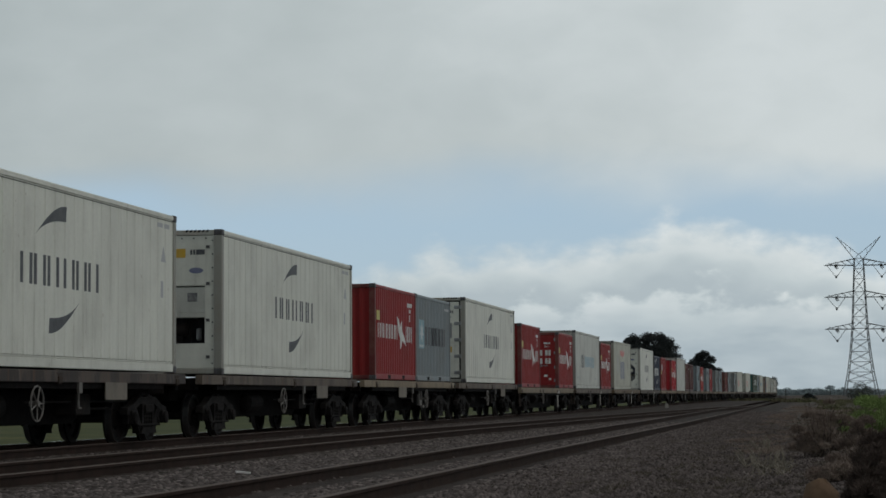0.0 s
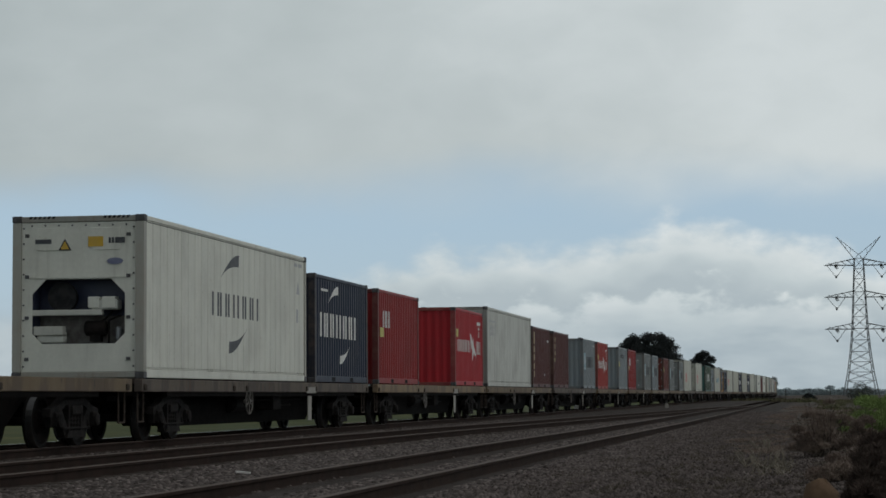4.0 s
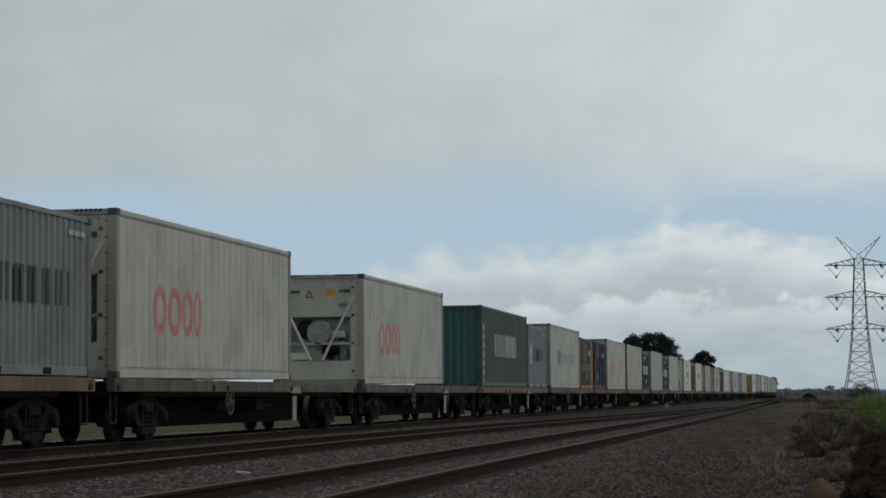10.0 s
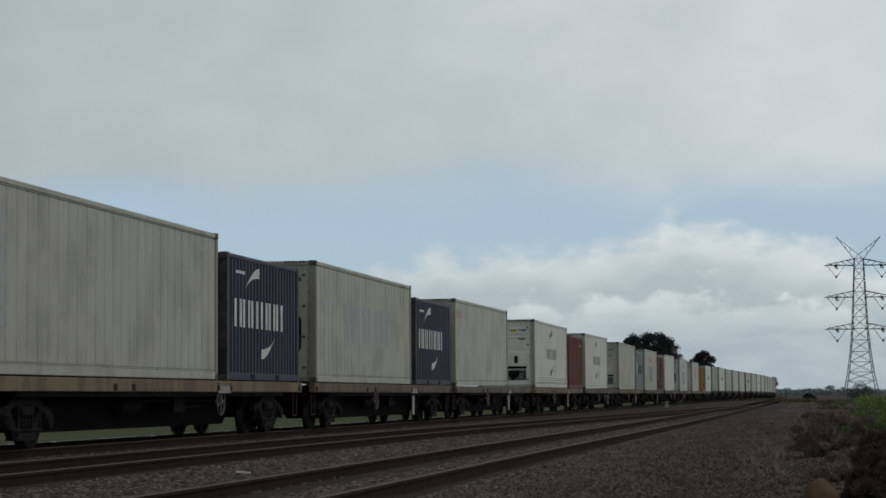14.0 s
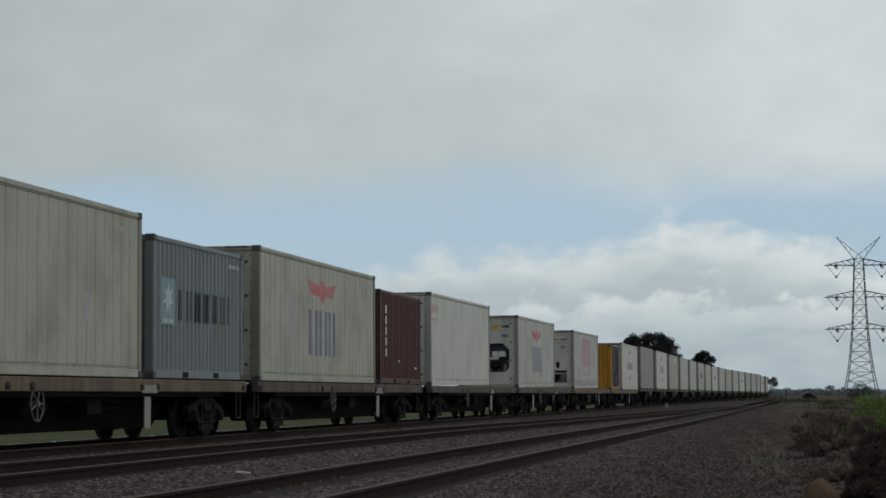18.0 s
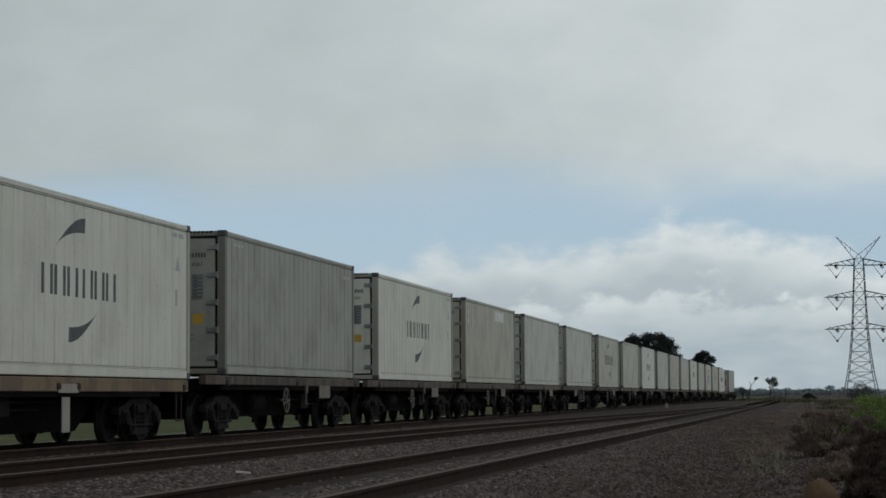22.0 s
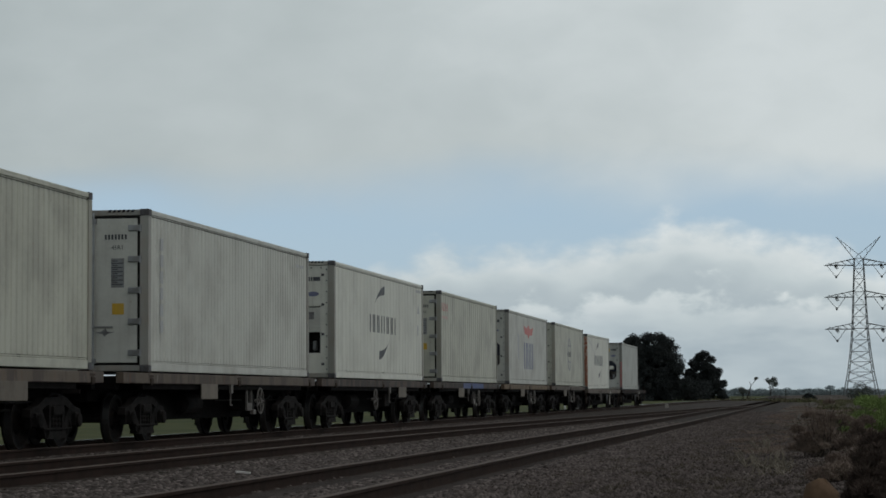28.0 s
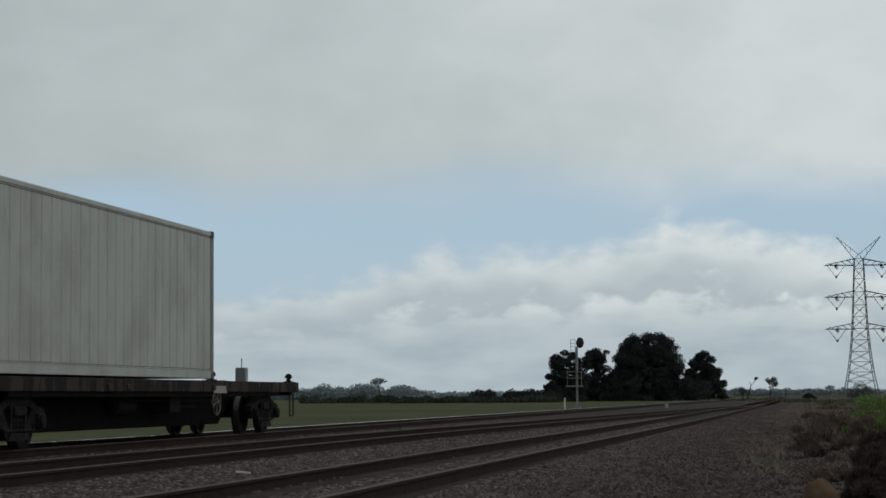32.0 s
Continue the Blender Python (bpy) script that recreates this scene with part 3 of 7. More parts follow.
def reefer_doors(thing, L, H, key, sy):
    """Flat insulated doors with black gaskets, bold grey hinges and lock rods."""
    turn = pose(0, sy * (L / 2 - 0.04), 0, 0, 0, 0 if sy < 0 else 180)
    leaf = cached(("rleaf", H, key), lambda: Shape().box(-0.482, 0.482, -0.02, 0.05, 0.165, H - 0.165, ch=0.01).mesh("door", P[key]))
    gask = cached(("rgasket", H), lambda: Shape().box(-1.06, 1.06, 0.012, 0.02, 0.125, H - 0.122).mesh("gasket", M_SHADE))
    child("gasket", gask, thing, "black rubber door gasket", at=turn)
    rod = cached(("rrod", H), lambda: Shape().rod((0, -0.05, 0.06), (0, -0.05, H - 0.06), 0.02, 8)
                 .box(-0.05, 0.05, -0.07, -0.02, 0.15, 0.24).box(-0.05, 0.05, -0.07, -0.02, H - 0.26, H - 0.17).mesh("lock_rod", M_STEEL))
    hinge = cached(("rhinge",), lambda: Shape().box(-0.15, 0.09, -0.05, -0.021, -0.055, 0.055, ch=0.01).rod((0.075, -0.03, -0.065), (0.075, -0.03, 0.065), 0.028, 8).mesh("hinge", M_STEEL))
    hand = cached(("rhandle",), lambda: Shape().box(-0.2, 0.2, -0.085, -0.06, 0.78, 0.815, ch=0.005).mesh("handle", M_STEEL))
    for s in (-1, 1):
        d = child("door", leaf, thing, at=turn @ pose(s * 0.522, 0, 0))
        child("lock_rod", rod, d, at=pose(-0.32 * s, 0, 0))
        child("handle", hand, d, at=pose(-0.15 * s, 0, 0))
        for i in range(5):
            child("hinge", hinge, d, at=pose(s * 0.47, 0, 0.34 + i * (H - 0.68) / 4, 0, 0, 0) @ Matrix.Diagonal((s, 1, 1, 1)))

        def marks():
            sh = Shape()
            f, g = -0.024, -0.021
            if s > 0:
                for i in range(7):          # number, as bars
                    sh.box(-0.12 + i * 0.062, -0.085 + i * 0.062, f, g, H - 0.54, H - 0.45)
                for i in range(6):
                    sh.box(0.0, 0.22, f, g, 1.55 + 0.075 * i, 1.565 + 0.075 * i)
                    sh.box(0.02, 0.12, f, g, 1.59 + 0.075 * i, 1.605 + 0.075 * i)
            else:
                for i in range(4):
                    sh.box(0.16 + i * 0.07, 0.20 + i * 0.07, f, g, H - 0.54, H - 0.45)
            return sh.mesh("door_marking", INK["dark"])
        tagged(child("door_marking", cached(("rmark", s, H), marks), d, "dark stencil bars"), kind="stuff")
        scuff = cached(("scuff", s), lambda: Shape().prism([(-0.18, 0.70), (-0.05, 0.72), (0.02, 0.78), (0.05, 0.72), (0.2, 0.71), (0.06, 0.68), (0.0, 0.63), (-0.04, 0.68)], "y", -0.0225, -0.0205).mesh("scuff", M_SCUFF))
        child("scuff", scuff, d, "dark scuff below the handle", at=pose(-0.12 * s, 0, 0))
        if s > 0:
            tagged(child("stencil", lettering("45R1", 0.11, INK["dark"]), d, "dark size code", at=pose(0.0, -0.0205, H - 0.72, 90)), kind="stuff")
            child("label", cached(("rlab",), lambda: Shape().box(0.02, 0.24, -0.025, -0.021, 1.02, 1.22).mesh("label", INK["yellow"])), d, "yellow warning label")
            child("data_plate", cached(("rdat",), lambda: Shape().box(0.0, 0.24, -0.022, -0.0203, 1.50, 2.02).mesh("data_plate", M_STEEL)), d, "grey data plate")
        else:
            for i, word in enumerate(("MAX.G.W", "TARE", "NET", "CU.CAP")):
                tagged(child("stencil", lettering(word, 0.085, INK["dark"]), d, "dark weight wording", at=pose(0.06, -0.0205, H - 0.98 - 0.12 * i, 90)), kind="stuff")
            tri = cached(("rtri",), lambda: Shape().prism([(-0.12, 0), (0.12, 0), (0, 0.21)], "y", -0.023, -0.0205, 0).prism([(-0.085, 0.02), (0.085, 0.02), (0, 0.172)], "y", -0.025, -0.0231, 1).mesh("warning_sign", INK["black"], INK["yellow"]))
            child("warning_sign", tri, d, "black and yellow warning triangle", at=pose(0.2, 0, 1.06))


def machine_end(thing, L, H, key, sy, style=0):
    """The refrigeration end: a flat plate, a recess with fan, compressor and control box."""
    turn = pose(0, sy * (L / 2 - 0.04), 0, 0, 0, 0 if sy < 0 else 180)
    z0, z1 = 0.62, H - 1.13
    if style == 2:
        z0, z1 = 0.30, H - 1.42

    def plate():
        sh = Shape().box(-1.055, 1.055, 0.0, 0.03, z1, H - 0.122).box(-1.055, 1.055, 0.0, 0.03, 0.125, z0)
        sh.box(-1.055, -0.86, 0.0, 0.03, z0, z1).box(0.86, 1.055, 0.0, 0.03, z0, z1)
        if style == 0:
            for sx_ in (-1, 1):
                sh.prism([(sx_ * 0.86, z1), (sx_ * 0.60, z1), (sx_ * 0.86, z1 - 0.26)], "y", 0.001, 0.03)
                sh.prism([(sx_ * 0.86, z0), (sx_ * 0.68, z0), (sx_ * 0.86, z0 + 0.18)], "y", 0.001, 0.03)
                sh.box(sx_ * 0.5 - 0.27, sx_ * 0.5 + 0.27, -0.012, 0.001, H - 0.62, H - 0.22, ch=0.005)
        if style == 2:
            for i in range(3):
                sh.box(-0.98, 0.98, -0.02, 0.001, z1 + 0.62 + i * 0.18, z1 + 0.7 + i * 0.18, ch=0.01)
        sh.box(-0.9, 0.9, -0.015, 0.0, z1 + 0.02, z1 + 0.05)
        for i in range(9):
            for zz in (H - 0.2, z0 - 0.08):
                sh.box(-0.96 + i * 0.24 - 0.012, -0.96 + i * 0.24 + 0.012, -0.012, 0.0, zz, zz + 0.024)
        return sh.mesh("unit_plate", P[key])
    child("unit_plate", cached(("uplate", H, key, style), plate), thing, at=turn)
    rec = cached(("recess", H, style), lambda: Shape().box(-0.87, 0.87, 0.42, 0.45, z0 - 0.01, z1 + 0.01).box(-0.87, 0.87, 0.03, 0.42, z1, z1 + 0.02)
                 .box(-0.87, 0.87, 0.03, 0.42, z0 - 0.02, z0).box(-0.885, -0.86, 0.03, 0.42, z0, z1).box(0.86, 0.885, 0.03, 0.42, z0, z1).mesh("unit_recess", (M_UNIT, P["pale"], M_DARK, M_DARK)[style]))
    u = child("unit_recess", rec, thing, "dark recess of the cooling unit", at=turn)
    mid = 0.5 * (z0 + z1)

    def fan():
        sh = Shape().lathe(0, 0.16, 0, "y", [(0.0, 0.24), (0.0, 0.265), (0.12, 0.265), (0.12, 0.24)], 24)
        sh.lathe(0, 0.2, 0, "y", [(-0.05, 0.05), (0.05, 0.06)], 12)
        for i in range(6):
            a = math.pi * i / 3
            sh.rod((0.05 * math.cos(a), 0.2, 0.05 * math.sin(a)), (0.24 * math.cos(a), 0.22, 0.24 * math.sin(a)), 0.035, 4)
        return sh.mesh("fan", M_DARK)
    if style == 2:
        band = cached(("uband", key), lambda: Shape().box(-0.96, 0.96, -0.03, 0.03, 0, 0.62, ch=0.015).mesh("unit_band", P[key]))
        bd = child("unit_band", band, u, "painted panel across the cooling unit", at=pose(0, 0, z1 - 0.58))
        child("fan_window", cached(("fwin",), lambda: Shape().box(-0.2, 0.2, -0.04, -0.031, 0.06, 0.5).mesh("fan_window", M_DARK)), bd, at=pose(-0.18, 0, 0))
        child("fan_window", cached(("fwin2",), lambda: Shape().box(-0.08, 0.08, -0.04, -0.031, 0.14, 0.44).mesh("fan_window", M_DARK)), bd, at=pose(0.42, 0, 0))
        child("round_vent", cached(("rvent",), lambda: Shape().lathe(0, -0.045, 0.3, "y", [(0, 0.07), (0.0, 0.13), (0.014, 0.13)], 16).mesh("round_vent", M_DARK)), bd, at=pose(-0.75, 0, 0.02))
    else:
        child("fan", cached(("fan",), fan), u, at=pose(-0.36, 0, mid + 0.26))
        if style == 3:
            cp = child("control_panel", cached(("cpan", H), lambda: Shape().box(0.1, 0.855, 0.015, 0.3, mid + 0.03, z1 - 0.02, ch=0.015).box(-0.86, 0.86, 0.005, 0.05, mid - 0.06, mid + 0.03, ch=0.01).mesh("control_panel", P["cool"])), u, "pale control panel")
            child("display", cached(("cdis", H), lambda: Shape().box(0.50, 0.70, 0.008, 0.015, mid + 0.26, mid + 0.44).mesh("display", M_SCUFF)), cp)
        if style == 0:
            child("shelf", cached(("ushelf",), lambda: Shape().box(-0.86, 0.42, 0.02, 0.16, -0.05, 0.05, ch=0.01).box(-0.84, -0.30, 0.03, 0.20, -0.40, -0.24, ch=0.01).mesh("shelf", P["cool"])), u, "pale shelf and cover plate", at=pose(0, 0, mid - 0.02))
            child("meter_box", cached(("umeter",), lambda: Shape().box(-0.10, 0.10, 0.05, 0.25, -0.1, 0.1, ch=0.01).box(0.16, 0.40, 0.05, 0.25, -0.1, 0.1, ch=0.01).mesh("meter_box", P["white"])), u, "pale meter boxes", at=pose(0.26, 0, mid + 0.16))
        child("control_box", cached(("cbox", style), lambda: Shape().box(-0.24, 0.24, 0.06, 0.3, -0.09, 0.09, ch=0.02).mesh("control_box", P["cool"])), u, "pale control box", at=pose(0.46, 0, mid + 0.12))
    child("back_panel", cached(("bpan", z0, style), lambda: Shape().box(-0.84, 0.84, 0.36, 0.415, 0.02, 0.50).mesh("back_panel", M_DARK if style == 3 else M_FITTING if style == 0 else P["pale"])), u, "lower back panel", at=pose(0, 0, z0))
    child("compressor", cached(("comp",), lambda: Shape().lathe(0, 0, 0, "x", [(-0.2, 0.1), (-0.17, 0.14), (0.17, 0.14), (0.2, 0.1)], 14)
                               .box(-0.1, 0.1, -0.06, 0.06, -0.24, -0.1).rod((0.1, 0, 0.1), (0.3, 0.05, 0.3), 0.02).mesh("compressor", M_BOGIE)), u, at=pose(0.25, 0.24, z0 + 0.28))
    child("pipe", cached(("upipe",), lambda: Shape().rod((0, 0, 0), (0, 0, 0.42), 0.02, 6).rod((0, 0, 0.42), (0.22, 0, 0.5), 0.02, 6).mesh("pipe", M_BOGIE)), u, at=pose(0.5, 0.2, z0))
    child("filter_drier", cached(("udry",), lambda: Shape().lathe(0, 0, 0, "z", [(0, 0.03), (0.03, 0.06), (0.22, 0.06), (0.25, 0.03)], 10).mesh("filter_drier", M_STEEL)), u, at=pose(0.68, 0.22, z0 + 0.06))
    child("cable_tray", cached(("tray", key == "tan"), lambda: Shape().box(-0.3, 0.18, 0.1, 0.3, 0.0, 0.2, ch=0.02).box(-0.28, 0.1, 0.095, 0.1, 0.05, 0.16).mesh("cable_tray", M_BLUETRAY if key == "tan" else P["white"])), u, "blue cable tray" if key == "tan" else "white cable tray", at=pose(-0.5, 0, z0 + 0.02))
    if style in (1, 2):
        child("crossbar", cached(("cbar", style), lambda: Shape().box(-0.86, 0.86, 0.02, 0.06, -0.03, 0.03).mesh("crossbar", P["pale"])), u, at=pose(0, 0, mid - 0.12))
    if style == 1:      # braced frame in front of the unit
        br = cached(("brace", H), lambda: Shape().rod((-0.75, -0.03, z1 - 0.02), (-0.2, -0.03, z0), 0.035).rod((0.95, -0.03, z1 + 0.55), (0.1, -0.03, z0), 0.035).mesh("brace", P["white"]))
        child("brace", br, u)
        child("fan_guard", cached(("guard",), lambda: Shape().lathe(0, 0, 0, "y", [(0, 0.30), (0.02, 0.33), (0.1, 0.33)], 28).mesh("fan_guard", M_STEEL)), u, at=pose(0, 0.02, mid + 0.16))
    lab = cached(("ulab", H), lambda: Shape().box(0.18, 0.46, -0.006, -0.002, H - 0.56, H - 0.38).mesh("label", INK["yellow"]))
    child("label", lab, thing, "yellow label", at=turn @ pose(0, -0.012 if style == 0 else 0, 0))
    tri = cached(("utri", H), lambda: Shape().prism([(-0.37, H - 0.62), (-0.13, H - 0.62), (-0.25, H - 0.41)], "y", -0.005, -0.002, 0).prism([(-0.33, H - 0.60), (-0.17, H - 0.60), (-0.25, H - 0.455)], "y", -0.007, -0.0051, 1).mesh("warning_sign", INK["black"], INK["yellow"]))
    child("warning_sign", tri, thing, "black and yellow warning triangle", at=turn @ pose(0, -0.012 if style == 0 else 0, 0))
    badge = cached(("badge", H), lambda: Shape().prism([(0.68 + 0.15 * math.cos(i * 0.5236), H - 0.82 + 0.06 * math.sin(i * 0.5236)) for i in range(12)], "y", -0.006, -0.002).mesh("badge", INK["blue"]))
    child("badge", badge, thing, "blue oval badge", at=turn @ pose(0, -0.012 if style == 0 else 0, 0))
    sten = cached(("usten", H), lambda: Shape().box(0.56, 0.60, -0.006, -0.002, H - 0.5, H - 0.40).box(0.62, 0.66, -0.006, -0.002, H - 0.5, H - 0.40).box(0.68, 0.86, -0.006, -0.002, H - 0.5, H - 0.40).box(-0.8, -0.5, -0.006, -0.002, H - 0.5, H - 0.42).mesh("stencil", INK["dark"]))
    tagged(child("stencil", sten, thing, "dark stencil bars", at=turn @ pose(0, -0.012 if style == 0 else 0, 0)), kind="stuff")

    def bolts():
        sh = Shape()
        for sx_ in (-1, 1):
            for i in range(10):
                z = 0.22 + i * (H - 0.44) / 9
                sh.box(sx_ * 1.02 - 0.014, sx_ * 1.02 + 0.014, -0.016, 0.0, z - 0.014, z + 0.014)
            for i in range(4):
                z = 0.35 + i * (H - 0.7) / 3
                sh.box(sx_ * 0.94 - 0.05, sx_ * 0.94 + 0.02, -0.022, 0.0, z - 0.03, z + 0.03)
        for i in range(8):
            sh.box(-0.88 + i * 0.25, -0.852 + i * 0.25, -0.016, 0.0, H - 0.19, H - 0.162)
        return sh.mesh("bolts", M_CAST)
    tagged(child("bolts", cached(("ubolts", H), bolts), thing, "dark bolts and clamps round the unit", at=turn), kind="stuff")


# --- markings on the long sides: (ink, list of outlines in metres from the side's lower front corner)
def bars(y, z, h, widths, gap=0.12, stroke=0.42):
    """Brand or unreadable lettering as plain upright bars of its size and weight, two to a letter."""
    out = []

    def bar(a, b, c, d):
        out.append([(a, c), (b, c), (b, d), (a, d)])
    for w in widths:
        t = min(w * 0.34, max(0.05, w * stroke * 0.62))
        bar(y, y + t, z, z + h)
        if w >= 0.2:
            bar(y + w - t, y + w, z, z + h)
        y += w + gap
    return out


def blocks(y, z, h, widths, gap):
    out = []
    for w in widths:
        out.append([(y, z), (y + w, z), (y + w, z + h), (y, z + h)])
        y += w + gap
    return out


def swoosh(y0, z0, y1, z1):
    """A curved wedge that rises from a point at (y0, z0) to a blunt end at (y1, z1)."""
    w, h = y1 - y0, z1 - z0
    up = [(y0 + w * k / 8, z0 + h * math.sin(math.pi * 0.5 * k / 8)) for k in range(9)]
    low = [(y0 + w * k / 8 - 0.02 * w, z0 + h * (math.sin(math.pi * 0.5 * (k / 8)) - 0.52 * (k / 8) ** 0.8 * math.sin(math.pi * (0.10 + 0.55 * k / 8)))) for k in range(8, 0, -1)]
    return up + low


def opposite(pts, y, z):
    return [(2 * y - a, 2 * z - b) for a, b in pts]


def stripe_text(y, z, h, n):
    return [[(y, z - i * h * 1.35), (y + h * 0.8, z - i * h * 1.35), (y + h * 0.8, z - i * h * 1.35 + h), (y, z - i * h * 1.35 + h)] for i in range(n)]


def hoop(y, z, ry, rz, w, n=20):
    """An oval ring of short pieces."""
    out = []
    for i in range(n):
        a, b = 2 * math.pi * i / n, 2 * math.pi * (i + 1) / n
        out.append([(y + ry * math.cos(a), z + rz * math.sin(a)), (y + ry * math.cos(b), z + rz * math.sin(b)),
                    (y + (ry - w) * math.cos(b), z + (rz - w) * math.sin(b)), (y + (ry - w) * math.cos(a), z + (rz - w) * math.sin(a))])
    return out


def emblem_row(y, z, h, w, gap, t, space):
    """Company name as plain shapes: six pairs of upright bars, in two words."""
    out = []
    for i in range(6):
        out += [[(y + a, z), (y + a + t, z), (y + a + t, z + h), (y + a, z + h)] for a in (0.0, w - t)]
        y += w + gap + (space if i == 2 else 0)
    return out


def star(y, z, r, n=7):
    return [(y + (r if i % 2 == 0 else r * 0.45) * math.sin(math.pi * i / n), z + (r if i % 2 == 0 else r * 0.45) * math.cos(math.pi * i / n)) for i in range(2 * n)]


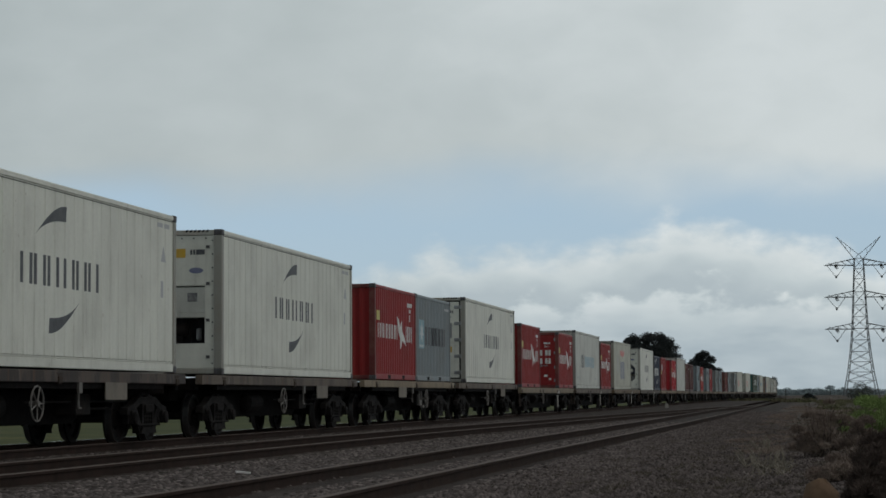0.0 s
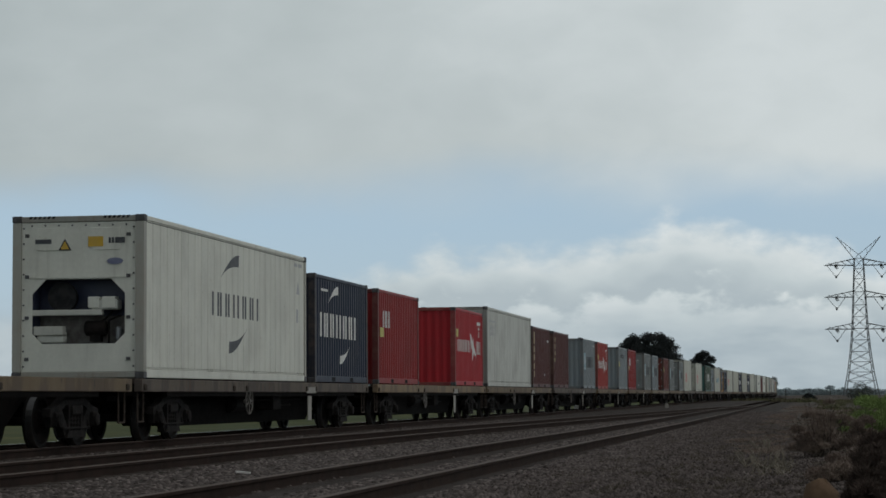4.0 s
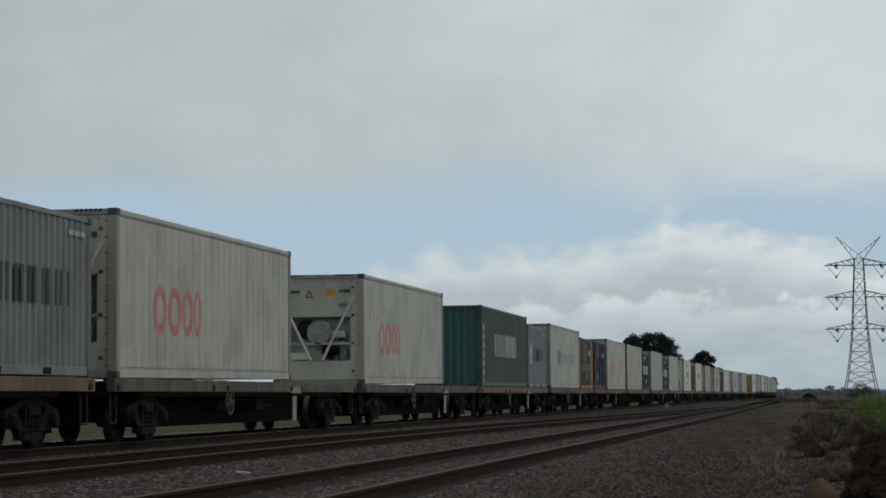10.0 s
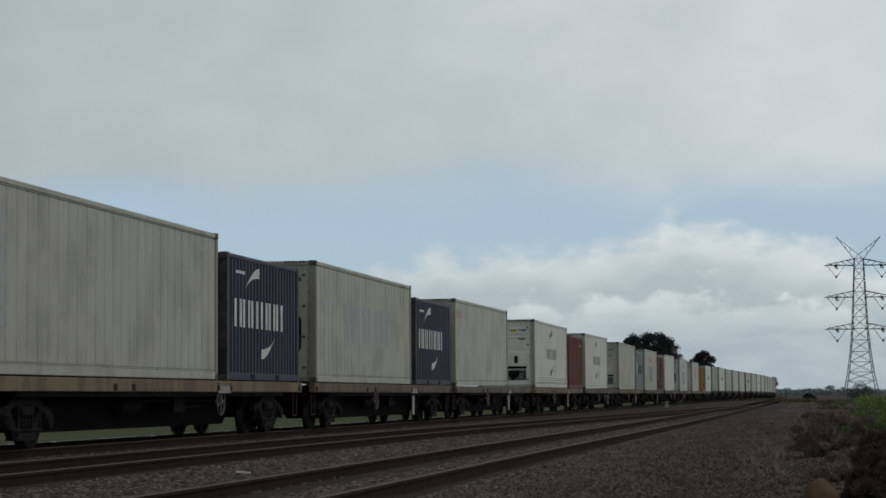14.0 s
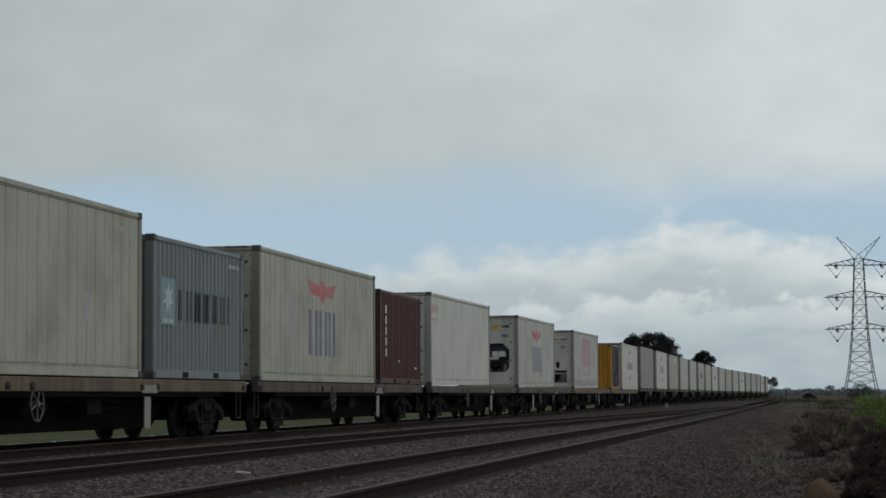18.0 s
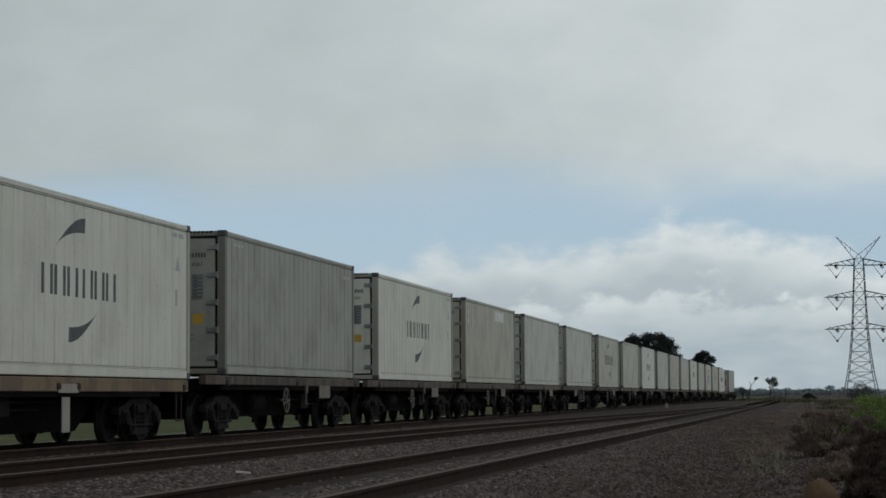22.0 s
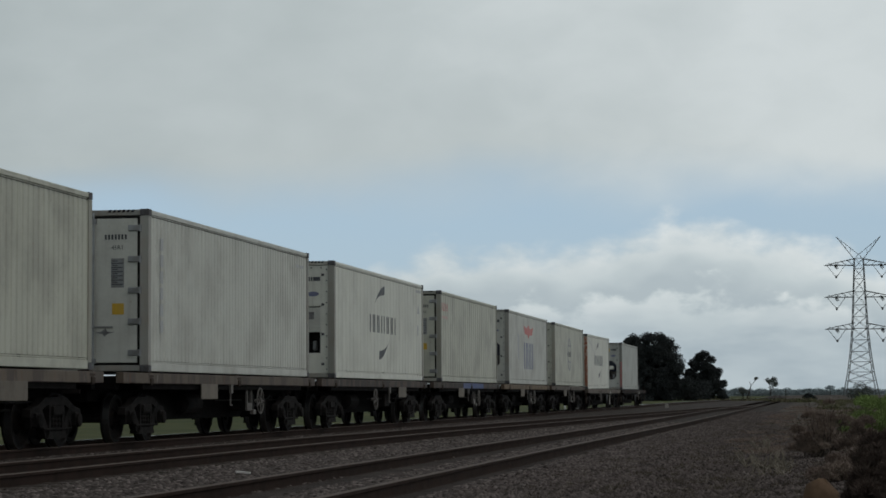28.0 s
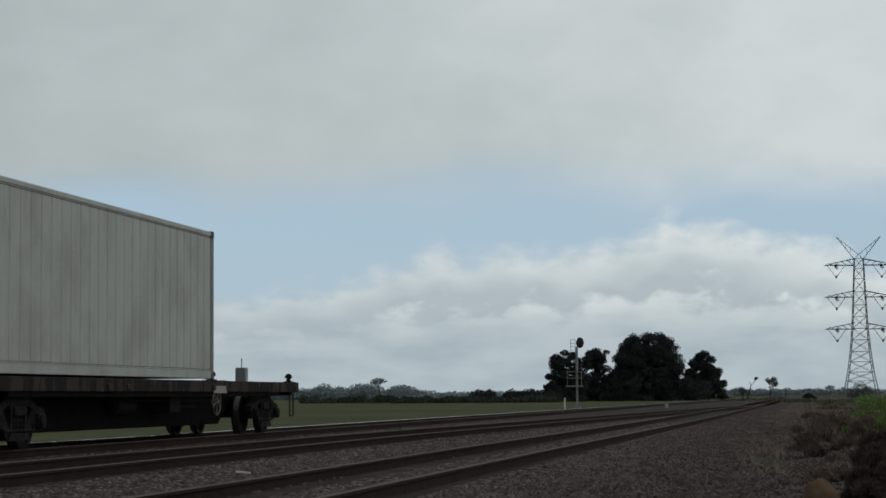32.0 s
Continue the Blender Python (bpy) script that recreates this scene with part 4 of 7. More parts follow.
MARKS = {
    # name: [(ink, outlines, label)], drawn for the side's length
    "ship40": [("dark", lambda: emblem_row(4.38, 1.27, 0.47, 0.50, 0.075, 0.115, 0.14), "dark company lettering as plain blocks"),
               ("dark", lambda: [swoosh(5.0, 2.04, 6.36, 2.56), opposite(swoosh(5.0, 2.04, 6.36, 2.56), 5.98, 1.55)], "dark curved emblem"),
               ("pale", lambda: blocks(11.1, 2.62, 0.08, (0.3, 0.3), 0.1) + [[(11.3, 2.0), (11.6, 2.0), (11.45, 2.28)]] + blocks(11.3, 1.35, 0.3, (0.14,), 0), "small grey data panel")],
    "shipbig40": [("dark", lambda: emblem_row(3.85, 1.27, 0.54, 0.66, 0.10, 0.16, 0.18), "dark company lettering as plain blocks"),
                  ("dark", lambda: [swoosh(4.9, 2.04, 6.15, 2.52), opposite(swoosh(4.9, 2.04, 6.15, 2.52), 6.12, 1.55)], "dark curved emblem"),
                  ("pale", lambda: blocks(11.1, 2.62, 0.08, (0.3, 0.3), 0.1), "small grey data panel")],
    "ship20": [("white", lambda: emblem_row(0.6, 1.10, 0.58, 0.56, 0.10, 0.16, 0.12), "white company lettering as plain blocks"),
               ("white", lambda: [swoosh(1.45, 1.92, 2.58, 2.38), opposite(swoosh(1.45, 1.92, 2.58, 2.38), 2.66, 1.42), [(0.7, 2.2), (1.4, 2.2), (1.4, 2.26), (0.7, 2.26)]], "white curved emblem")],
    "gull20": [("white", lambda: bars(0.46, 1.15, 0.40, (0.32, 0.34, 0.42, 0.32, 0.32, 0.34, 0.3), 0.06, 0.36) + bars(4.5, 1.1, 0.46, (0.24, 0.28, 0.28), 0.05, 0.36), "white company lettering as plain blocks"),
               ("white", lambda: [[(3.15, 1.80), (3.42, 1.74), (3.62, 1.48), (3.85, 1.72), (3.92, 1.42), (4.3, 1.2), (4.5, 0.98), (4.0, 1.14), (3.62, 0.86), (3.6, 1.2), (3.35, 1.4)]], "white bird emblem"),
               ("white", lambda: blocks(4.72, 2.12, 0.12, (0.2, 0.2, 0.2), 0.05) + blocks(5.0, 1.96, 0.1, (0.22,), 0) + blocks(5.05, 1.7, 0.2, (0.08,), 0), "white number stencils as bars"),
               ("lemon", lambda: blocks(0.3, 1.62, 0.26, (0.4,), 0), "yellow label")],
    "star20": [("black", lambda: bars(1.6, 1.10, 0.56, (0.62, 0.52, 0.44, 0.46, 0.46, 0.44), 0.1, 0.43), "black company lettering as plain blocks"),
               ("sky", lambda: blocks(0.5, 0.98, 0.86, (0.84,), 0), "pale blue emblem panel"),
               ("starwhite", lambda: [star(0.92, 1.46, 0.33)] + blocks(0.6, 1.02, 0.07, (0.26, 0.26), 0.08), "white star emblem"),
               ("pale", lambda: blocks(5.0, 2.25, 0.08, (0.22, 0.22, 0.2), 0.06), "small grey stencils")],
    "loop40": [("faded", lambda: hoop(2.45, 1.24, 0.38, 0.42, 0.16) + hoop(3.29, 1.24, 0.38, 0.42, 0.16) + hoop(4.06, 1.24, 0.32, 0.42, 0.15) + hoop(4.66, 1.24, 0.24, 0.42, 0.13), "faded red company lettering as plain blocks"),
               ("pale", lambda: blocks(11.0, 2.5, 0.07, (0.3, 0.3), 0.1) + blocks(9.2, 0.9, 0.5, (0.2,), 0), "small grey stencils")],
    "loopred40": [("rose", lambda: hoop(2.48, 1.24, 0.41, 0.45, 0.19) + hoop(3.38, 1.24, 0.41, 0.45, 0.19) + hoop(4.2, 1.24, 0.35, 0.45, 0.18) + hoop(4.86, 1.24, 0.26, 0.45, 0.15), "red company name as plain rings"),
                  ("pale", lambda: blocks(11.0, 2.5, 0.07, (0.3, 0.3), 0.1), "small grey stencils")],
    "eagle40": [("blue", lambda: bars(4.6, 0.63, 1.08, (0.92, 0.82, 0.72), 0.16, 0.48), "blue company lettering as plain blocks"),
                ("rose", lambda: [[(4.5, 2.40), (5.6, 2.30), (5.8, 2.44), (6.2, 2.44), (6.4, 2.30), (7.5, 2.40), (7.15, 2.06), (6.3, 2.04), (6.0, 1.88), (5.7, 2.04), (4.85, 2.06)]], "red winged emblem"),
                ("pale", lambda: blocks(11.0, 2.5, 0.07, (0.3, 0.3), 0.1) + blocks(2.7, 1.0, 1.0, (0.42,), 0), "small grey stencils")],
    "pinkbig40": [("pink", lambda: bars(3.95, 1.12, 1.46, (1.25, 1.28, 1.22), 0.2, 0.50), "pink company lettering as plain blocks"),
                  ("faded", lambda: blocks(4.0, 0.66, 0.17, (0.24,) * 12, 0.1), "small faded lettering as bars")],
    "kn40": [("dark", lambda: bars(2.9, 1.06, 0.68, (0.62, 0.66), 0.12, 0.40), "dark initials as plain blocks"),
             ("azure", lambda: bars(4.65, 1.12, 0.54, (0.42, 0.40, 0.40, 0.40, 0.18, 0.40, 0.40, 0.40, 0.3), 0.16, 0.43), "pale blue company lettering as plain blocks"),
             ("pale", lambda: blocks(0.8, 0.52, 0.08, (0.3,) * 4, 0.1) + blocks(9.6, 0.5, 0.08, (0.3,) * 2, 0.1), "small grey stencils")],
    "redtop40": [("red", lambda: bars(0.30, 2.26, 0.26, (0.19,) * 5, 0.06, 0.43), "red company name as plain rings"),
                 ("faded", lambda: blocks(0.32, 2.02, 0.08, (0.12,) * 6, 0.06), "small faded lettering as bars")],
    "plain40": [("pale", lambda: blocks(11.0, 2.5, 0.07, (0.3, 0.3), 0.1) + blocks(0.7, 2.62, 0.06, (0.2, 0.2, 0.2), 0.08), "small grey stencils")],
    "vert40": [("pale", lambda: stripe_text(0.75, 2.2, 0.22, 6) + blocks(11.0, 2.5, 0.07, (0.3, 0.3), 0.1), "grey number stencils as bars")],
    "patch40": [("white", lambda: blocks(6.9, 2.32, 0.36, (2.3,), 0), "newer white repair panel"), ("white", lambda: stripe_text(0.75, 2.3, 0.2, 2), "white stencil bars")],
    "box40": [("pale", lambda: [[(0.5, 2.42), (2.2, 2.42), (2.2, 2.36), (0.5, 2.36)], [(2.1, 2.36), (2.2, 2.36), (2.2, 1.9), (2.1, 1.9)]] + bars(0.7, 1.85, 0.4, (0.3, 0.34, 0.3), 0.08, 0.36), "grey emblem of plain bars")],
    "globe40": [("globe", lambda: hoop(6.0, 1.52, 0.80, 0.80, 0.09) + hoop(6.0, 1.52, 0.42, 0.78, 0.07) + blocks(5.3, 1.90, 0.06, (1.4,), 0) + blocks(5.3, 1.12, 0.06, (1.4,), 0), "grey globe emblem"),
                ("dark", lambda: bars(5.35, 1.4, 0.24, (0.2,) * 5, 0.07, 0.36) + stripe_text(10.9, 1.5, 0.16, 4), "dark lettering as plain blocks")],
    "fadedblue40": [("fadedblue", lambda: bars(3.25, 1.02, 0.98, (1.25, 1.15, 1.25, 1.25), 0.22, 0.46), "faded blue company lettering as plain blocks"),
                    ("pale", lambda: [[(1.2, 2.1), (1.9, 2.1), (1.55, 2.4)]] + blocks(0.9, 1.9, 0.12, (1.3,), 0), "small grey emblem")],
    "gold20": [("sand", lambda: stripe_text(0.45, 2.1, 0.25, 1) + stripe_text(0.45, 1.85, 0.26, 3) + stripe_text(0.45, 0.78, 0.24, 2), "pale gold upright lettering as plain blocks"),
               ("white", lambda: blocks(5.0, 2.0, 0.1, (0.2, 0.2), 0.06) + blocks(4.0, 0.5, 0.12, (0.12,), 0), "white stencils")],
    "gold20b": [("sand", lambda: stripe_text(0.6, 2.1, 0.24, 3), "white upright lettering as plain blocks"), ("lemon", lambda: stripe_text(0.5, 1.2, 0.2, 1), "yellow label")],
    "trit20": [("white", lambda: stripe_text(0.75, 1.95, 0.22, 5), "white upright lettering as plain blocks"), ("white", lambda: blocks(2.6, 0.62, 0.07, (0.14,), 0) + blocks(5.1, 0.45, 0.06, (0.3,), 0), "white stencils")],
    "cai20": [("white", lambda: bars(0.75, 1.55, 0.46, (0.36, 0.36, 0.14), 0.08, 0.43), "white initials as plain blocks"), ("lemon", lambda: blocks(0.35, 1.28, 0.26, (0.5,), 0), "yellow label")],
    "line20": [("black", lambda: bars(1.2, 1.92, 0.22, (0.28,) * 7, 0.08, 0.36), "black company lettering as plain blocks"), ("lemon", lambda: blocks(0.35, 1.4, 0.28, (0.34,), 0), "yellow label")],
    "label20": [("lemon", lambda: blocks(0.25, 1.5, 0.32, (0.5,), 0), "yellow label"), ("white", lambda: blocks(5.1, 0.42, 0.09, (0.2,), 0), "white stencil")],
    "plain20": [("white", lambda: blocks(4.9, 2.1, 0.08, (0.2, 0.2), 0.06), "small white stencils")],
    "green40": [("white", lambda: stripe_text(0.45, 2.0, 0.24, 7), "white upright lettering as plain blocks"),
                ("white", lambda: bars(3.3, 1.12, 0.84, (0.6, 0.3, 0.6, 0.3), 0.3, 0.36) + bars(6.2, 1.12, 0.84, (0.56, 0.3, 0.62, 0.62), 0.2, 0.43), "white company lettering as plain blocks")],
}


def side_marks(thing, name, L, x):
    for i, (ink, outlines, label) in enumerate(MARKS[name]):
        def build():
            sh = Shape()
            for o in outlines():
                sh.prism([(a - L / 2, b) for a, b in o], "x", x - 0.004, x + (0.006 if ink == "starwhite" else 0.002))
            return sh.mesh("marking", INK[ink])
        ob = child("marking", cached(("mark", name, i, x), build), thing, label)
        if len(outlines()) > 1:
            tagged(ob, kind="stuff")


def generator(thing, L, H, key, style):
    """Louvred power container: slate sides with louvres and doors; two have yellow ends."""
    warm = key == "yellow"
    frame_parts(thing, L, H, "slate", "yellow" if warm else "slate", low_key="yellow" if warm else None)
    side = cached(("gside",), lambda: ribbed(L, H, 0.262, 0.036, 0.0).mesh("side_panel", P["slate"]))
    for s in (-1, 1):
        child("side_panel", side, thing, at=pose(s * (W2 - 0.03), 0, 0, 0, 0, 0 if s > 0 else 180))

    def louvre(w, h):
        sh = Shape().box(0, 0.02, -w, w, -h, h)
        k = max(3, round(2 * h / 0.11))
        for i in range(k):
            z = -h + 0.03 + i * (2 * h - 0.04) / k
            sh.prism([(0.02, z), (0.07, z - 0.025), (0.075, z - 0.012), (0.02, z + 0.055)], "y", -w + 0.03, w - 0.03)
        return sh.mesh("louvre", P["slate"])
    front = W2 - 0.03
    def gdoor():
        sh = ribbed(1.26, 2.5, 0.2, 0.03, 0.045, z0=0.26, z1=2.32)
        for y in (-0.5, 0.5):
            sh.box(0.0, 0.05, y - 0.03, y + 0.03, 0.22, 2.36)
        sh.box(0.0, 0.05, -0.47, 0.47, 0.2, 0.25).box(0.0, 0.05, -0.47, 0.47, 2.33, 2.38)
        for z in (0.5, 1.1, 1.7, 2.2):
            sh.box(0.05, 0.075, 0.46, 0.58, z - 0.04, z + 0.04)
        sh.rod((0.065, 0.40, 0.4), (0.065, 0.40, 2.2), 0.014)
        return sh.mesh("access_door", P["slate"])
    door = cached(("gdoor",), gdoor)
    dark = cached(("ggap",), lambda: Shape().box(0, 0.055, -0.02, 0.02, 0.2, 2.4).mesh("door_gap", M_SHADE))
    strips = cached(("gstrip",), lambda: ribbed(1.0, H, 0.262, 0.036, 0.0).mesh("end_strip", P["yellow"]))
    if style == "double":
        child("louvre", cached(("louv", 0.62, 0.72), lambda: louvre(0.62, 0.72)), thing, at=pose(front, -1.25, 1.72))
        child("louvre", cached(("louv", 0.5, 0.98), lambda: louvre(0.5, 0.98)), thing, at=pose(front, 1.75, 1.45))
        child("access_door", door, thing, at=pose(front, 0.35, 0))
        for y in (-2.45, 2.75):
            child("end_strip", cached(("gs2",), lambda: ribbed(0.9, H, 0.2, 0.03, 0.0).mesh("end_strip", P["yellow"])), thing, "yellow corrugated end strip", at=pose(front + 0.012, y, 0))
    elif style == "warm":
        child("louvre", cached(("louv", 1.15, 0.52), lambda: louvre(1.15, 0.52)), thing, at=pose(front, -1.15, 1.88))
        child("end_strip", strips, thing, "yellow corrugated end strip", at=pose(front + 0.012, 2.50, 0))
        child("marking", cached(("gmk",), lambda: Shape().box(0, 0.004, -2.2, -1.3, 0.92, 1.30).box(0, 0.004, -1.15, -0.35, 0.92, 1.30).box(0, 0.004, -0.2, 0.6, 0.92, 1.30).box(0, 0.004, 0.75, 1.5, 0.92, 1.30).mesh("marking", INK["gold"])), thing, "faded golden lettering as plain blocks", at=pose(front + 0.002, 0.4, 0))
    else:
        child("louvre", cached(("louv", 0.75, 0.34), lambda: louvre(0.75, 0.34)), thing, at=pose(front, -1.75, 2.05))
        for y in (-0.1, 1.7):
            child("access_door", door, thing, at=pose(front, y, 0))
            child("door_gap", dark, thing, "dark gap beside a door", at=pose(front, y + 0.62, 0))
    pan = cached(("gpan", style), lambda: Shape().box(0.036, 0.045, -0.28, -0.02, 0.45, 0.85).mesh("panel", INK["pale"]))
    child("panel", pan, thing, "pale control panel", at=pose(front, -1.5 if style == "plain" else 0.1, 0))
    pan2 = cached(("gpan2", style), lambda: Shape().box(0.036, 0.045, -0.4, 0.4, 1.72, 1.98).mesh("panel", INK["pale"]))
    if style != "double":
        child("panel", pan2, thing, "pale name plate", at=pose(front, 1.2, 0))


N_KEYS = [0, 1, 2, 3, 4, 5, 6, 7, 8, 9, 10, 11, 12, 13, 14, 15, 16, 17, 18, 19, 20, 21, 22, 23, 24, 25, 26, 27, 28, 29, 30, 31, 32]
DECK, SHORT_LIFT = 1.122, 0.115


def container(S, kind, key, end, marks, label, lift=0.0, tilt=0.0, H=None):
    """A freight container whose leading edge is S metres along the train."""
    L = 12.192 if kind in ("reefer", "dry40") else 6.058
    H = H or (2.896 if kind in ("reefer", "dry40") else 2.591)
    thing = new("refrigerated_container" if kind == "reefer" else "generator_container" if kind == "gen" else "shipping_container")
    tagged(thing, label, "container", "containers on the train")
    if kind == "gen":
        generator(thing, L, H, key, end)
        blank_end(thing, L, H, "navy" if key == "navy" else key, -1)
        blank_end(thing, L, H, "navy" if key == "navy" else key, 1)
    else:
        frame_parts(thing, L, H, key, None, kind == "reefer")
        side_panels(thing, L, H, "sage" if key == "green" else key, kind == "reefer", end == "ribs", S in (766.80, 781.98))
        if kind == "reefer":
            if end == "door":
                reefer_doors(thing, L, H, key, -1)
                machine_end(thing, L, H, key, 1)
            else:
                machine_end(thing, L, H, key, -1, {"unit": 0, "brace": 1, "ribs": 2, "band": 2, "panel": 3}[end])
                reefer_doors(thing, L, H, key, 1)
        else:
            if end == "door":
                dry_doors(thing, L, H, key, -1)
                blank_end(thing, L, H, key, 1)
            else:
                blank_end(thing, L, H, key, -1)
                dry_doors(thing, L, H, key, 1)
    if marks:
        side_marks(thing, marks, L, W2 - (0.0185 if kind == "reefer" else 0.0105))
    MOVERS.append((thing, S + L / 2, DECK + lift, tilt))
    return thing


# ---------------------------------------------------------------- wagons
def bogie_parts(wagon, y):
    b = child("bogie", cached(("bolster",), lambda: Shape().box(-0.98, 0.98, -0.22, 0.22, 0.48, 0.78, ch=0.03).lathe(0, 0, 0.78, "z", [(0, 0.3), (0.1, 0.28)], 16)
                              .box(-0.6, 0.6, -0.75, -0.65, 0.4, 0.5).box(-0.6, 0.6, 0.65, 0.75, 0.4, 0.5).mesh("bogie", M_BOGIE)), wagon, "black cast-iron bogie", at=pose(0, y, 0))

    def frame_():
        chord = [(-1.14, 0.49), (-1.12, 0.61), (-0.82, 0.66), (-0.46, 0.80), (0.46, 0.80), (0.82, 0.66), (1.12, 0.61), (1.14, 0.49),
                 (0.98, 0.48), (0.74, 0.555), (0.42, 0.67), (-0.42, 0.67), (-0.74, 0.555), (-0.98, 0.48)]
        sh = Shape().prism(chord, "x", -0.07, 0.07)
        sh.prism([(-0.44, 0.15), (0.44, 0.15), (0.36, 0.265), (-0.36, 0.265)], "x", -0.08, 0.10)
        for s in (-1, 1):
            sh.prism([(s * 0.78, 0.56), (s * 0.60, 0.62), (s * 0.27, 0.26), (s * 0.43, 0.155)], "x", -0.055, 0.06)
            sh.box(-0.06, 0.08, s * 0.29 - 0.04, s * 0.29 + 0.04, 0.26, 0.68)
            for q in (-0.15, 0.15):
                sh.box(-0.05, 0.05, s * 0.875 + q - 0.035, s * 0.875 + q + 0.035, 0.32, 0.53)
            sh.box(0.0, 0.115, s * 0.875 - 0.115, s * 0.875 + 0.115, 0.33, 0.56, ch=0.02)
            sh.lathe(0.115, s * 0.875, 0.43, "x", [(0, 0.115), (0.04, 0.11), (0.055, 0.07)], 14)
        for k in (-0.15, 0.0, 0.15):      # coil springs
            sh.lathe(0.03, k, 0.265, "z", [(0.035 * j, 0.066 if j % 2 else 0.052) for j in range(8)], 10)
        sh.box(-0.05, 0.12, -0.24, 0.24, 0.515, 0.665, ch=0.02)
        sh.rod((0.09, -0.62, 0.30), (0.09, 0.62, 0.30), 0.022).rod((0.09, -0.62, 0.30), (0.02, -0.62, 0.52), 0.02).rod((0.09, 0.62, 0.30), (0.02, 0.62, 0.52), 0.02)
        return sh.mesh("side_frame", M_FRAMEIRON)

    def wheel_():
        pr = [(-0.085, 0.10), (-0.085, 0.15), (-0.03, 0.18), (-0.02, 0.34), (-0.08, 0.37), (-0.085, 0.455), (-0.055, 0.455), (-0.05, 0.426), (0.06, 0.42), (0.065, 0.36), (0.02, 0.33), (0.0, 0.2), (0.05, 0.15), (0.06, 0.1)]
        sh = Shape().lathe(0, 0, 0, "x", pr, 28)
        seg = 28
        for r in (7,):
            for i in range(seg):
                sh.m[r * seg + i] = 1
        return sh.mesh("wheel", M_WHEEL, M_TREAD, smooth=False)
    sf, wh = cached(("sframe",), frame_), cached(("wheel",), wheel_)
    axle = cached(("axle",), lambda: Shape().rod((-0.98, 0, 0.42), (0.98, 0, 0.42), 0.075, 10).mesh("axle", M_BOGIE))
    for s in (-1, 1):
        child("side_frame", sf, b, at=pose(s * 0.98, 0, 0, 0, 0, 0 if s > 0 else 180))
        child("axle", axle, b, at=pose(0, s * 0.875, 0))
        for q in (-1, 1):
            child("wheel", wh, b, at=pose(q * 0.745, s * 0.875, 0.42, 0, 0, 0 if q > 0 else 180))


def coupler(wagon, y, s):
    k = cached(("coupler",), lambda: Shape().box(-0.07, 0.07, 0, 0.38, 0.78, 0.94, ch=0.02).box(-0.15, 0.15, 0.30, 0.46, 0.74, 0.98, ch=0.03).rod((0.3, 0, 0.8), (0.12, 0.4, 0.5), 0.025)
               .box(-0.45, 0.45, -0.03, 0.02, 0.86, 1.1).mesh("coupler", M_BOGIE))
    child("coupler", k, wagon, at=pose(0, y, 0, 0, 0, 0 if s > 0 else 180))


def handwheel_mesh():
    sh = Shape()
    for i in range(16):
        a, b = 2 * math.pi * i / 16, 2 * math.pi * (i + 1) / 16
        sh.rod((0, 0.27 * math.cos(a), 0.27 * math.sin(a)), (0, 0.27 * math.cos(b), 0.27 * math.sin(b)), 0.015, 5)
        if i % 3 == 0:
            sh.rod((0, 0, 0), (0, 0.27 * math.cos(a), 0.27 * math.sin(a)), 0.014, 4)
    sh.lathe(0, 0, 0, "x", [(-0.12, 0.04), (0.03, 0.05)], 8)
    return sh.mesh("handbrake_wheel", M_FITTING)


